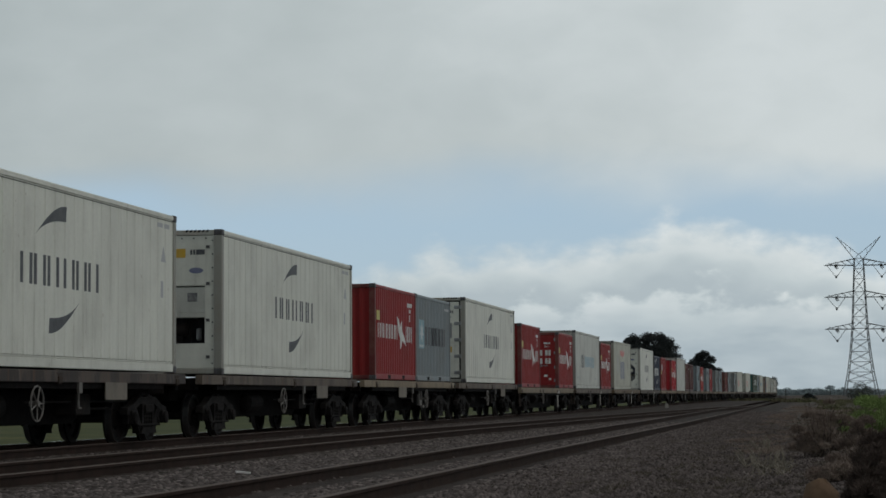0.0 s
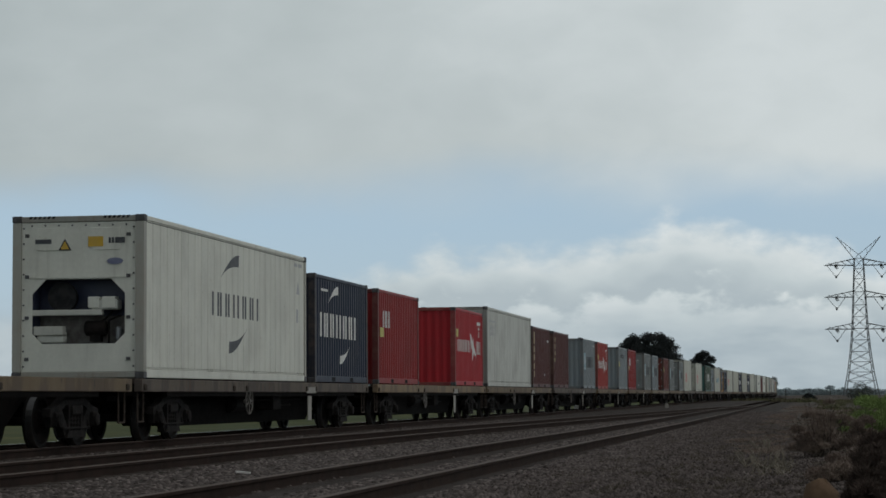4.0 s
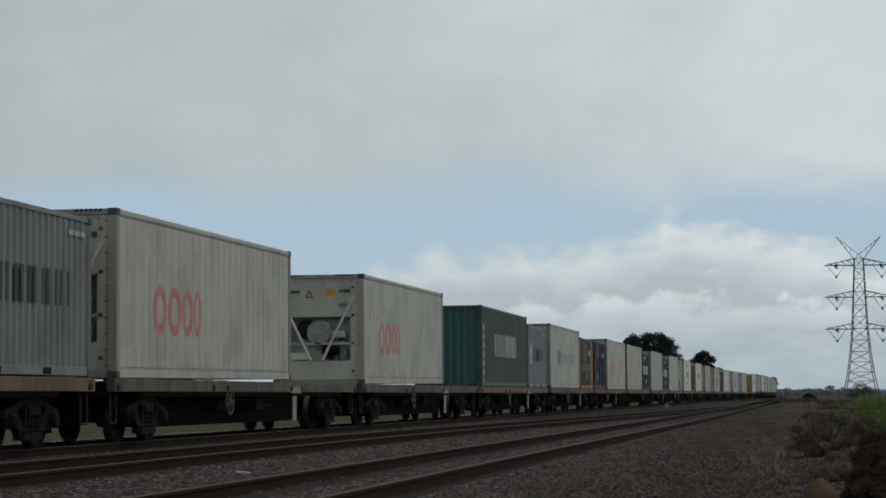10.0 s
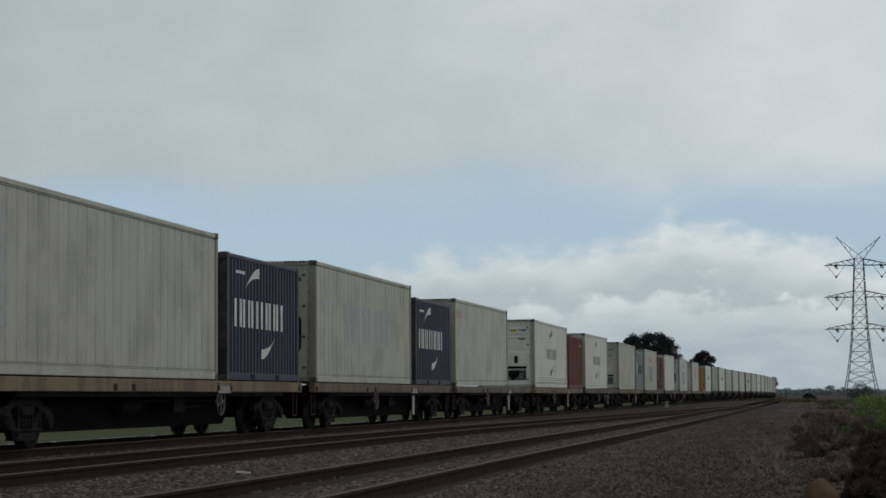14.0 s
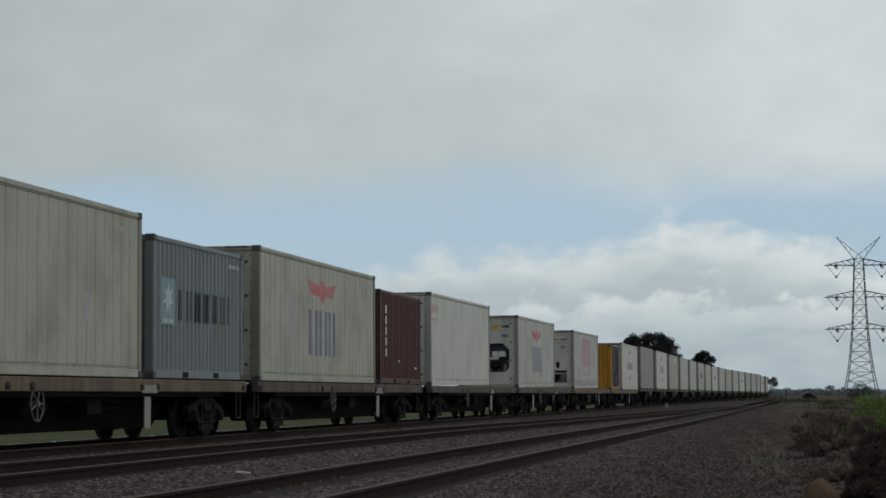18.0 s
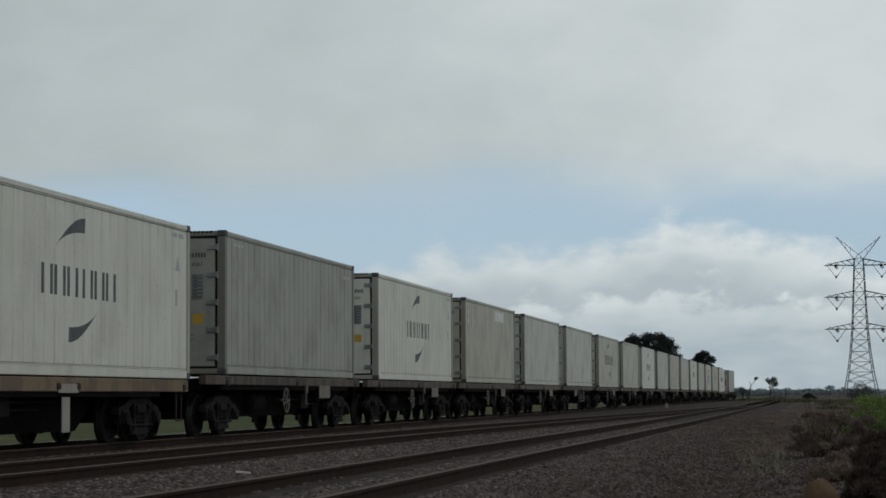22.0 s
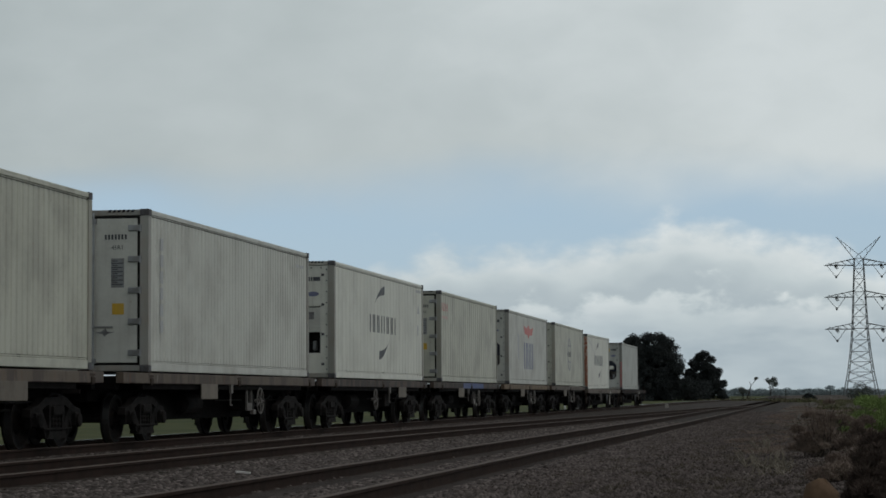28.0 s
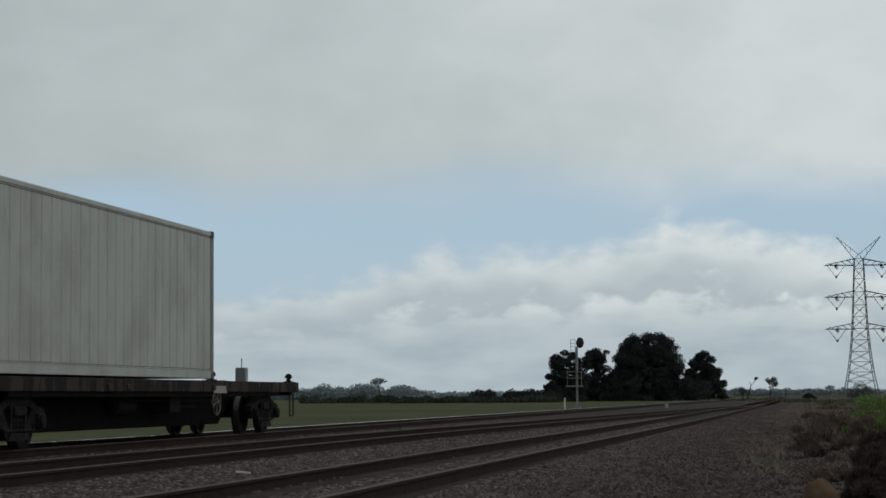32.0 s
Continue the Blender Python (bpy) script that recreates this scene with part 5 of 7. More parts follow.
def flat_wagon(S0, S1, paintwork, label, tail=False, flip=False, swap=False):
    """A container flat wagon from S0 to S1 along the train (deck ends)."""
    n = S1 - S0
    n = 19.25 if n > 17 else 14.15
    long_ = n > 17
    w = tagged(new("container_wagon"), label, "wagon", "wagons of the train")
    h = n / 2
    key = (long_, paintwork.name)

    dz = -0.065 if long_ else 0.045

    def sill():
        if long_:
            sh = Shape().box(-0.05, 0.09, -h, h, 0.885, 1.108, ch=0.012)
            # black lower strip paints in the shade below the sill
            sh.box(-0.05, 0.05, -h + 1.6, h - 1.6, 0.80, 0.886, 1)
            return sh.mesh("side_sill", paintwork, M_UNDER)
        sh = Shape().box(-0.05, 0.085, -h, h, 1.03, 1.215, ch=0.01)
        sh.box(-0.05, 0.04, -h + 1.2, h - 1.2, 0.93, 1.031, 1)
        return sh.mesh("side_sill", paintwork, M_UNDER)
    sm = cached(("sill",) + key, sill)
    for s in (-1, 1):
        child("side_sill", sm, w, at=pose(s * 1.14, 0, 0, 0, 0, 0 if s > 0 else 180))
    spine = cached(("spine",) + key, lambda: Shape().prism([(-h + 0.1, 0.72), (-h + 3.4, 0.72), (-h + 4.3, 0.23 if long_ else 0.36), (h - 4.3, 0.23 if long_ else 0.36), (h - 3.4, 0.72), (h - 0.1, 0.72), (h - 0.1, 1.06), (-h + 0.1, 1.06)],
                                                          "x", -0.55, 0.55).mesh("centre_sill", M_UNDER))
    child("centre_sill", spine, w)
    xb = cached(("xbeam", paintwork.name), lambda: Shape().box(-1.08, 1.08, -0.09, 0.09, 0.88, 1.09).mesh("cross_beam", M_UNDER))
    k = 9 if long_ else 7
    for i in range(k):
        child("cross_beam", xb, w, at=pose(0, -h + 0.12 + i * (n - 0.24) / (k - 1), dz))
    deck = cached(("deckp",), lambda: Shape().box(-1.08, 1.08, -1.1, 1.1, 1.092, 1.112).mesh("deck_plate", M_DECK))
    for s in (-1, 1):
        child("deck_plate", deck, w, at=pose(0, s * (h - 1.2), dz))
    # twist-lock pedestals
    top = DECK if long_ else DECK + SHORT_LIFT
    ped = cached(("ped", long_), lambda: Shape().box(-0.1, 0.1, -0.1, 0.1, 1.09 + dz, top - 0.003, ch=0.008).box(-0.13, 0.13, -0.13, 0.13, 1.1 + dz, 1.135 + dz).box(-0.15, 0.15, -0.08, 0.08, 0.90 if long_ else 1.0, 1.095 + dz, ch=0.025).mesh("pedestal", M_PEDESTAL))
    spots = (-h + 0.17, -h + 6.0, -h + 7.0, -h + 12.3, -h + 13.2, h - 0.25) if long_ else (-h + 1.55, -h + 7.4, h - 0.55)
    for y in spots:
        for s in (-1, 1):
            child("pedestal", ped, w, at=pose(s * 1.1, y, 0))
    b = h - 2.35 if long_ else h - 1.75
    bogie_parts(w, -b)
    bogie_parts(w, b)
    coupler(w, h, 1)
    coupler(w, -h, -1)
    # under-frame equipment
    tank = cached(("tank",), lambda: Shape().lathe(0, 0, 0, "y", [(-0.55, 0.12), (-0.5, 0.2), (0.5, 0.2), (0.55, 0.12)], 14).mesh("air_tank", M_BOGIE))
    child("air_tank", tank, w, at=pose(0.6, -1.3, 0.66))
    box = cached(("bbox",), lambda: Shape().box(-0.2, 0.2, -0.35, 0.35, 0.5, 0.85, ch=0.02).rod((0, 0.4, 0.6), (0, 2.0, 0.6), 0.025).rod((0.1, -2.4, 0.72), (0.1, 2.6, 0.72), 0.02).mesh("brake_gear", M_BOGIE))
    child("brake_gear", box, w, at=pose(0.75, 1.0 if long_ else 2.2, 0))
    hw = cached(("handwheel",), handwheel_mesh)
    child("handbrake_wheel", hw, w, "grey spoked handbrake wheel", at=pose(1.2, (-h + (12.6 if swap else 7.3)) if long_ else (h - 4.95 if flip else -h + 6.5), 0.70))
    if long_:
        pl = cached(("lplate",), lambda: Shape().box(-0.01, 0.01, -0.17, 0.17, 0.24, 0.80, ch=0.004).mesh("hanging_plate", M_PLATE))
        if not swap:
            child("hanging_plate", pl, w, "grey upright plate", at=pose(1.185, -h + (4.9 if flip else 12.75), 0))
        pl2 = cached(("lplate2",), lambda: Shape().box(-0.006, 0.006, -0.45, 0.45, 0.93, 1.07).mesh("data_panel", M_PLATE))
        child("data_panel", pl2, w, "pale data panel", at=pose(1.238, 3.1, dz))
    else:
        pl = cached(("splate",), lambda: Shape().prism([(-0.56, 1.04), (-0.56, 0.75), (0.56, 0.75), (0.56, 1.04)], "x", -0.008, 0.008).mesh("data_panel", M_PANEL))
        child("data_panel", pl, w, "buff data panel under the sill", at=pose(1.235, -h + 5.2 if flip else -h + 10.1, 0))
        if flip:      # brake lever bracket and pipe beside the hand wheel
            lb = cached(("lbracket",), lambda: Shape().box(-0.02, 0.02, -0.20, -0.15, 0.52, 1.03).box(-0.02, 0.02, 0.15, 0.20, 0.52, 1.03).box(-0.02, 0.02, -0.15, 0.15, 0.50, 0.66)
                        .box(-0.02, 0.02, -0.15, 0.15, 0.94, 1.03).box(-0.03, 0.05, 0.2, 0.42, 0.42, 0.52, ch=0.01).mesh("lever_bracket", M_FITTING))
            child("lever_bracket", lb, w, "grey brake lever bracket", at=pose(1.12, h - 5.6, 0))
        st = cached(("sstep",), lambda: Shape().box(-0.02, 0.02, -0.08, 0.08, 0.86, 1.05).rod((0, -0.06, 0.62), (0, -0.06, 0.9), 0.016).rod((0, -0.06, 0.62), (0, 0.06, 0.62), 0.016).mesh("step", M_FITTING))
        child("step", st, w, at=pose(1.2, -h + (6.9 if flip else 8.4), 0))
    ladder = cached(("endstep",), lambda: Shape().rod((0, 0, 0.35), (0, 0, 0.9), 0.018).rod((0, 0.32, 0.35), (0, 0.32, 0.9), 0.018).rod((0, 0, 0.36), (0, 0.32, 0.36), 0.018).rod((0, 0, 0.9), (0, 0.32, 0.9), 0.018).mesh("end_step", M_PEDESTAL))
    if long_:
        child("end_step", ladder, w, "dark stirrup step", at=pose(1.12, h - 0.4, 0))
        child("end_step", ladder, w, "dark stirrup step", at=pose(1.12, -h + 0.08, 0))
    if tail:
        child("marker_box", cached(("eot",), lambda: Shape().box(-0.11, 0.11, -0.10, 0.10, 1.11, 1.47, ch=0.02).rod((0, 0, 1.47), (0, 0, 1.66), 0.012).mesh("marker_box", M_STEEL)), w, "grey end-of-train marker box", at=pose(0.9, h - 3.7, dz))
        for y in (-6.6, -0.35):
            child("twist_lock", cached(("tlock",), lambda: Shape().box(-0.09, 0.09, -0.09, 0.09, 1.12, 1.2, ch=0.01).lathe(0, 0, 1.2, "z", [(0, 0.05), (0.06, 0.05), (0.08, 0.09), (0.14, 0.07), (0.17, 0.02)], 10).mesh("twist_lock", M_BOGIE)),
                  w, at=pose(1.08, h + y, dz))
    MOVERS.append((w, 0.5 * (S0 + S1), 0.0, 0.0))
    return w


# consist: wagon kind and the containers on it, from the front; places in metres along the train
BUFF, GREY, BROWN, SOOT, TAN = M_WAGON, M_WAGON2, M_WAGON3, M_WAGON4, M_WAGON5
R40, D20, D40, GEN = "reefer", "dry20", "dry40", "gen"
CONSIST = [
    # start of the first container, wagon paint, [(offset, kind, colour, end, marks, label)]
    (25.50, BROWN, [(0, R40, "white", "door", "ship40", "white refrigerated container with dark emblem and lettering bars")]),
    (40.75, GREY, [(0, R40, "white", "panel", "ship40", "white refrigerated container with cooling unit and dark emblem")]),
    (55.80, TAN, [(0, D20, "red", "blank", "gull20", "red corrugated container with white bird emblem"), (6.08, D20, "grey", "blank", "star20", "blue-grey corrugated container with black lettering bars")]),
    (70.91, GREY, [(0, R40, "white", "door", "ship40", "white refrigerated container with black-edged doors and emblem")]),
    (85.04, TAN, [(0, D20, "red", "blank", "gull20", "red corrugated container with white bird emblem"), (12.86, D20, "red", "door", "gull20", "red corrugated container with doors, data plates and bird emblem")]),
    (105.06, GREY, [(0, R40, "cool", "unit", "kn40", "white refrigerated container with pale blue lettering bars"), (12.88, D20, "red", "blank", "gull20", "red corrugated container with white bird emblem")]),
    (125.83, BUFF, [(0, R40, "tan", "door", "eagle40", "weathered cream refrigerated container with red winged emblem")]),
    (145.64, GREY, [(0, R40, "white", "unit", "ship40", "white refrigerated container with open black cooling unit"), (13.05, D20, "navy", "blank", "ship20", "navy corrugated container with white emblem")]),
    (166.10, BUFF, [(0, D20, "red", "blank", "cai20", "red corrugated container with white initials bars"), (12.65, D20, "bright", "blank", "gull20", "bright red corrugated container with white bird emblem")]),
    (185.75, BUFF, [(0, R40, "cool", "brace", "box40", "off-white refrigerated container with small grey emblem"), (12.78, D20, "brown", "blank", "gold20", "dark brown corrugated container with upright white lettering bars")]),
    (205.85, GREY, [(0, D20, "brown", "blank", "gold20b", "dark brown corrugated container with yellow label"), (12.75, D20, "grey", "blank", "star20", "blue-grey corrugated container with black lettering bars")]),
    (226.03, BUFF, [(0, D20, "orange", "blank", "gull20", "orange-red corrugated container with white bird emblem"), (13.03, D20, "grey", "blank", "line20", "blue-grey corrugated container with small black lettering bars")]),
    (245.95, BUFF, [(0, D20, "red", "blank", "cai20", "red corrugated container with white initials bars"), (13.15, D20, "greytan", "door", "star20", "weathered grey corrugated container with doors and star emblem")]),
    (266.69, TAN, [(0, D20, "grey", "blank", "star20", "blue-grey corrugated container with star emblem"), (12.27, D20, "brick", "door", "label20", "brick-brown corrugated container with doors and yellow label")]),
    (286.29, BUFF, [(0, D20, "greytan", "blank", "star20", "weathered grey corrugated container with star emblem"), (12.90, D20, "greytan", "door", "star20", "weathered grey corrugated container with doors and star emblem")]),
    (306.53, GREY, [(0, R40, "cream", "brace", "loopred40", "cream refrigerated container with red lettering bars")]),
    (326.60, GREY, [(0, R40, "cream", "brace", "loopred40", "cream refrigerated container with braced cooling unit")]),
    (346.82, BUFF, [(0, D40, "green", "blank", "green40", "dark green corrugated container with white lettering bars"), (12.65, D20, "grey", "blank", "star20", "blue-grey corrugated container with star emblem")]),
    (366.97, GREY, [(0, R40, "cream", "unit", "kn40", "cream refrigerated container with pale blue lettering bars"), (12.71, GEN, "yellow", "warm", "", "louvred generator container with yellow corner posts")]),
    (386.98, BUFF, [(0, GEN, "navy", "plain", "", "navy louvred generator container with access doors"), (6.92, R40, "cream", "unit", "loopred40", "cream refrigerated container with red lettering bars")]),
    (407.35, BUFF, [(0, R40, "tan", "unit", "vert40", "weathered tan-white refrigerated container with small stencils"), (12.85, D20, "navy", "blank", "ship20", "navy corrugated container with white emblem")]),
    (427.93, BUFF, [(0, R40, "tan", "unit", "fadedblue40", "weathered cream refrigerated container with faded blue lettering bars"), (12.91, D20, "navy", "blank", "ship20", "navy corrugated container with white emblem")]),
    (447.97, GREY, [(0, R40, "cream", "unit", "redtop40", "cream refrigerated container with small red lettering bars")]),
    (468.27, BUFF, [(0, R40, "white", "ribs", "ship40", "white refrigerated container with ribbed cooling unit end"), (12.98, D20, "brick", "blank", "plain20", "brick-brown corrugated container without lettering")]),
    (488.69, GREY, [(0, R40, "white", "panel", "ship40", "white refrigerated container with dark emblem and lettering bars")]),
    (508.31, BUFF, [(0, R40, "tan", "band", "loop40", "weathered tan-white refrigerated container with yellow labels on its end"), (12.85, D20, "grey", "blank", "star20", "blue-grey corrugated container with star emblem")]),
    (528.53, GREY, [(0, R40, "tan", "unit", "eagle40", "weathered cream refrigerated container with red winged emblem"), (12.88, D20, "brown", "blank", "trit20", "dark brown corrugated container with upright white lettering bars")]),
    (549.19, GREY, [(0, R40, "white", "unit", "redtop40", "white refrigerated container with small red lettering bars")]),
    (568.95, GREY, [(0, R40, "cool", "unit", "eagle40", "white refrigerated container with red winged emblem and cooling unit")]),
    (589.18, BUFF, [(0, R40, "cool", "ribs", "pinkbig40", "white refrigerated container with large pink lettering bars")]),
    (609.10, BUFF, [(0, GEN, "yellow", "double", "", "yellow generator container with dark louvred side"), (7.10, R40, "white", "door", "ship40", "white refrigerated container with black-edged doors and emblem")]),
    (630.82, BROWN, [(0, R40, "dull", "door", "plain40", "dull grey refrigerated container with streaked sides")]),
    (646.00, BROWN, [(0, R40, "white", "door", "ship40", "white refrigerated container with warning labels on its doors")]),
    (660.80, BROWN, [(0, R40, "tan", "door", "patch40", "weathered tan refrigerated container with a white repair panel")]),
    (675.84, GREY, [(0, R40, "cool", "door", "vert40", "cool white refrigerated container with stencilled doors")]),
    (690.88, BROWN, [(0, R40, "cool", "unit", "plain40", "cool white refrigerated container with dark cooling unit")]),
    (706.59, BROWN, [(0, R40, "cream", "door", "shipbig40", "cream refrigerated container with dark emblem and lettering bars")]),
    (721.94, GREY, [(0, R40, "cream", "door", "plain40", "cream refrigerated container with bold grey hinges")]),
    (737.03, BROWN, [(0, R40, "white", "unit", "ship40", "white refrigerated container with cooling unit and dark emblem")]),
    (752.15, BROWN, [(0, R40, "cool", "unit", "plain40", "cool white refrigerated container with dark cooling unit")]),
    (766.80, GREY, [(0, R40, "cream", "unit", "redtop40", "cream refrigerated container with small red lettering bars")]),
    (781.98, GREY, [(0, R40, "cool", "door", "vert40", "cool white refrigerated container with yellow door label")]),
    (796.83, BROWN, [(0, R40, "white", "panel", "ship40", "white refrigerated container with cooling unit and dark emblem")]),
    (812.12, BROWN, [(0, R40, "cream", "door", "redtop40", "cream refrigerated container with black-edged doors")]),
    (827.40, BUFF, [(0, R40, "cool", "unit", "eagle40", "white refrigerated container with red winged emblem and grimy lower side")]),
    (842.49, GREY, [(0, R40, "cream", "panel", "globe40", "cream refrigerated container with grey globe emblem")]),
    (856.73, GREY, [(0, R40, "white", "unit", "shipbig40", "white scratched refrigerated container with dark emblem")]),
    (877.40, SOOT, [(0, R40, "pale", "unit", "", "pale grey refrigerated container with dark cooling unit and red stripes")]),
]
for start, pt, boxes in CONSIST:
    long_wagon = not (start in (25.50, 40.75, 55.80, 70.91) or 629 < start < 856)
    c0 = start - 0.12 if long_wagon else start + 6.096 - 7.075 - 0.4
    word = {"wagon_buff_paint": "buff", "wagon_grey_paint": "grimy grey", "wagon_brown_paint": "dark brown", "wagon_sooty_paint": "sooty black", "wagon_tan_paint": "tan"}[pt.name]
    part_word = "long" if long_wagon else "short"
    lone = long_wagon and len(boxes) == 1
    flat_wagon(c0, c0 + (19.25 if long_wagon else 14.15), pt,
               "%s %s container flat wagon%s" % (part_word, word, " with an empty end" if lone else " under its load"), tail=start > 870, flip=start in (55.80, 568.95, 781.98, 690.88, 752.15, 812.12, 827.40, 842.49),
               swap=start in (266.69, 407.35, 877.40))
    if start == 812.12:       # repainted stretch of the sill
        child("sill_patch", Shape().box(1.226, 1.229, -1.4, 3.0, 1.035, 1.21).mesh("sill_patch", M_BLUETRAY), MOVERS[-1][0], "blue repainted stretch of the side sill")
    for off, kind, key, end, marks, label in boxes:
        box = container(start + off, kind, key, end, marks, label, (0.012 if lone else 0.0) if long_wagon else SHORT_LIFT, 0.27 if lone and start < 870 else 0.0)

    if start == 856.73:       # flaking front post
        child("rust_strip", cached(("rust",), lambda: Shape().box(W2 - 0.156, W2 + 0.001, -6.098, -5.998, 0.14, 2.74, ch=0.01).mesh("rust_strip", M_RUSTY)), box, "flaking rust on the corner post")
    if start == 856.73:
        child("scratch", cached(("scratch",), lambda: Shape().prism([(-5.4, 2.66), (-3.0, 2.16), (-1.2, 1.72), (-2.0, 1.88), (-3.0, 2.13), (-5.4, 2.61)], "x", W2 - 0.0215, W2 - 0.0165).mesh("scratch", INK["pale"])), box, "long grey scratch")

last = MOVERS[-1][0]
for x in (-W2 + 0.075, W2 - 0.075):
    for dx in (-0.035, 0.035):
        child("stripe", cached(("stripe",), lambda: Shape().box(-0.012, 0.012, -0.004, 0, 0.15, 1.7).mesh("stripe", INK["red"])), last, "thin red stripe", at=pose(x + dx, -6.096, 0))

# ---------------------------------------------------------------- ground
def ground_mat(name, stops, scale, bump=0.6, bscale=9.0):
    m = bpy.data.materials.new(name)
    m.use_nodes = True
    n = Nodes(m.node_tree)
    p = n.t.nodes["Principled BSDF"]
    co = n.add("ShaderNodeTexCoord").outputs["Object"]
    a, b = n.noise(co, scale, 5, 0.6), n.noise(co, scale * 9, 4, 0.65)
    f = n.math("ADD", n.math("MULTIPLY", a, 0.6), n.math("MULTIPLY", b, 0.4))
    n.put(p.inputs["Base Color"], n.ramp(f, stops))
    p.inputs["Roughness"].default_value = 0.95
    p.inputs["Specular IOR Level"].default_value = 0.15
    bp = n.add("ShaderNodeBump")
    bp.inputs["Strength"].default_value, bp.inputs["Distance"].default_value = bump, 0.05
    n.put(bp.inputs["Height"], n.noise(co, bscale, 4))
    n.t.links.new(bp.outputs[0], p.inputs["Normal"])
    return m


M_FIELD = ground_mat("field_grass", [(0.34, (0.042, 0.056, 0.022)), (0.5, (0.068, 0.082, 0.030)), (0.64, (0.125, 0.125, 0.045))], 0.035, 0.4)
M_BALLAST = ground_mat("ballast_fines", [(0.3, (0.032, 0.026, 0.024)), (0.5, (0.056, 0.047, 0.043)), (0.7, (0.10, 0.086, 0.078))], 0.9, 1.0, 14)
M_STONE = mat("ballast_stone", (0.150, 0.130, 0.124), 0.9, 0, (0.068, 0.056, 0.053), 4, 0.6, island=1.25, spec=0.1)
M_GRAVEL = mat("dark_gravel", (0.122, 0.104, 0.099), 0.95, 0, (0.05, 0.041, 0.038), 4, 0.6, island=1.2, spec=0.1)
M_EARTH = ground_mat("dark_track_side_earth", [(0.3, (0.050, 0.041, 0.035)), (0.5, (0.085, 0.072, 0.061)), (0.7, (0.14, 0.12, 0.10))], 0.7, 1.0, 12)

field = Shape()
xs = [-4200, -1500, -600, -250, -120, -60, -30, -17.5]
ys = [-1500, -900, -300, 0, 60, 120, 200, 300, 420, 600, 900, 1400, 2500, 4400]


far = [4200, 1500, 600, 250, 120, 60, 30, 14, -1.2 - 16.3]
gx = sorted(set(xs + far))
for i in range(len(gx) - 1):
    for j in range(len(ys) - 1):
        field.poly([(gx[i], ys[j], -0.6), (gx[i + 1], ys[j], -0.6), (gx[i + 1], ys[j + 1], -0.6), (gx[i], ys[j + 1], -0.6)])
tagged(new("ground", field.mesh("ground", M_FIELD)), "flat green grass field reaching the horizon", "ground", kind="structure")


def strip(name, left, right, z0, material, label, s0=-920, s1=1400, skirt=0.0, category="ground"):
    """A bed that follows the line between two edges given as functions of the distance."""
    sh = Shape()
    cuts = [s0, -300, 0] + list(range(10, 240, 20)) + list(range(240, 620, 20)) + [700, 850, 1050, s1]
    for a, b in zip(cuts, cuts[1:]):
        la, lb, ra, rb = left(a), left(b), right(a), right(b)
        sh.poly([(la, a, z0), (ra, a, z0), (rb, b, z0), (lb, b, z0)])
        if skirt:
            sh.poly([(la - skirt, a, -0.62), (la, a, z0), (lb, b, z0), (lb - skirt, b, -0.62)])
            sh.poly([(ra + skirt, a, -0.62), (ra, a, z0), (rb, b, z0), (rb + skirt, b, -0.62)])
    return tagged(new(name, sh.mesh(name, material)), label, category, kind="structure")


BED, VERGE = -0.138, -0.165
strip("pavement", lambda s: train_x(s) - 2.0, lambda s: main_x(s) + 2.45, BED, M_BALLAST, "dark grey crushed-stone railway ballast bed", skirt=0.9, category="ballast")
def verge_line(s):
    a = main_x(s) + 2.3
    w = 0.05 * max(0.0, s)
    return [(a, BED - 0.012), (a + 1.3, VERGE - 0.012), (a + 2.3 + 0.1 * w, VERGE + 0.06), (a + 5.2 + 0.4 * w, -0.03), (a + 8 + w, -0.15), (a + 10 + w, -0.62)]


def verge_z(x, y):
    pts = verge_line(y)
    return float(np.interp(x, [p[0] for p in pts], [p[1] for p in pts]))


vg = Shape()
cuts = [-920, -300, 0] + list(range(8, 120, 8)) + list(range(120, 620, 20)) + [700, 850, 1050, 1400]
for a, b in zip(cuts, cuts[1:]):
    la, lb = verge_line(a), verge_line(b)
    for k in range(5):
        vg.poly([(la[k][0], a, la[k][1]), (la[k + 1][0], a, la[k + 1][1]), (lb[k + 1][0], b, lb[k + 1][1]), (lb[k][0], b, lb[k][1])])
tagged(new("verge", vg.mesh("verge", M_EARTH)), "dark brown earth bank beside the tracks", "verge", kind="structure")


def rail_mesh(name, path, off, head):
    prof = [(-0.065, -0.165), (0.065, -0.165), (0.065, -0.150), (0.012, -0.128), (0.012, -0.045), (0.035, -0.035), (0.035, -0.006), (0.028, 0.0), (-0.028, 0.0), (-0.035, -0.006), (-0.035, -0.035), (-0.012, -0.045), (-0.012, -0.128), (-0.065, -0.150)]
    sh = Shape()
    cuts = [-920, -200, 0] + list(range(20, 620, 10)) + [700, 850, 1100]
    m = len(prof)
    for s in cuts:
        x = path(s) + off
        sh.v += [(x + a, s, b) for a, b in prof]
    for k in range(len(cuts) - 1):
        for i in range(m):
            j = (i + 1) % m
            sh.f.append((k * m + i, k * m + j, (k + 1) * m + j, (k + 1) * m + i))
            sh.m.append(1 if i in (6, 7, 8) else 0)
    return sh.mesh(name, M_RAIL, head)


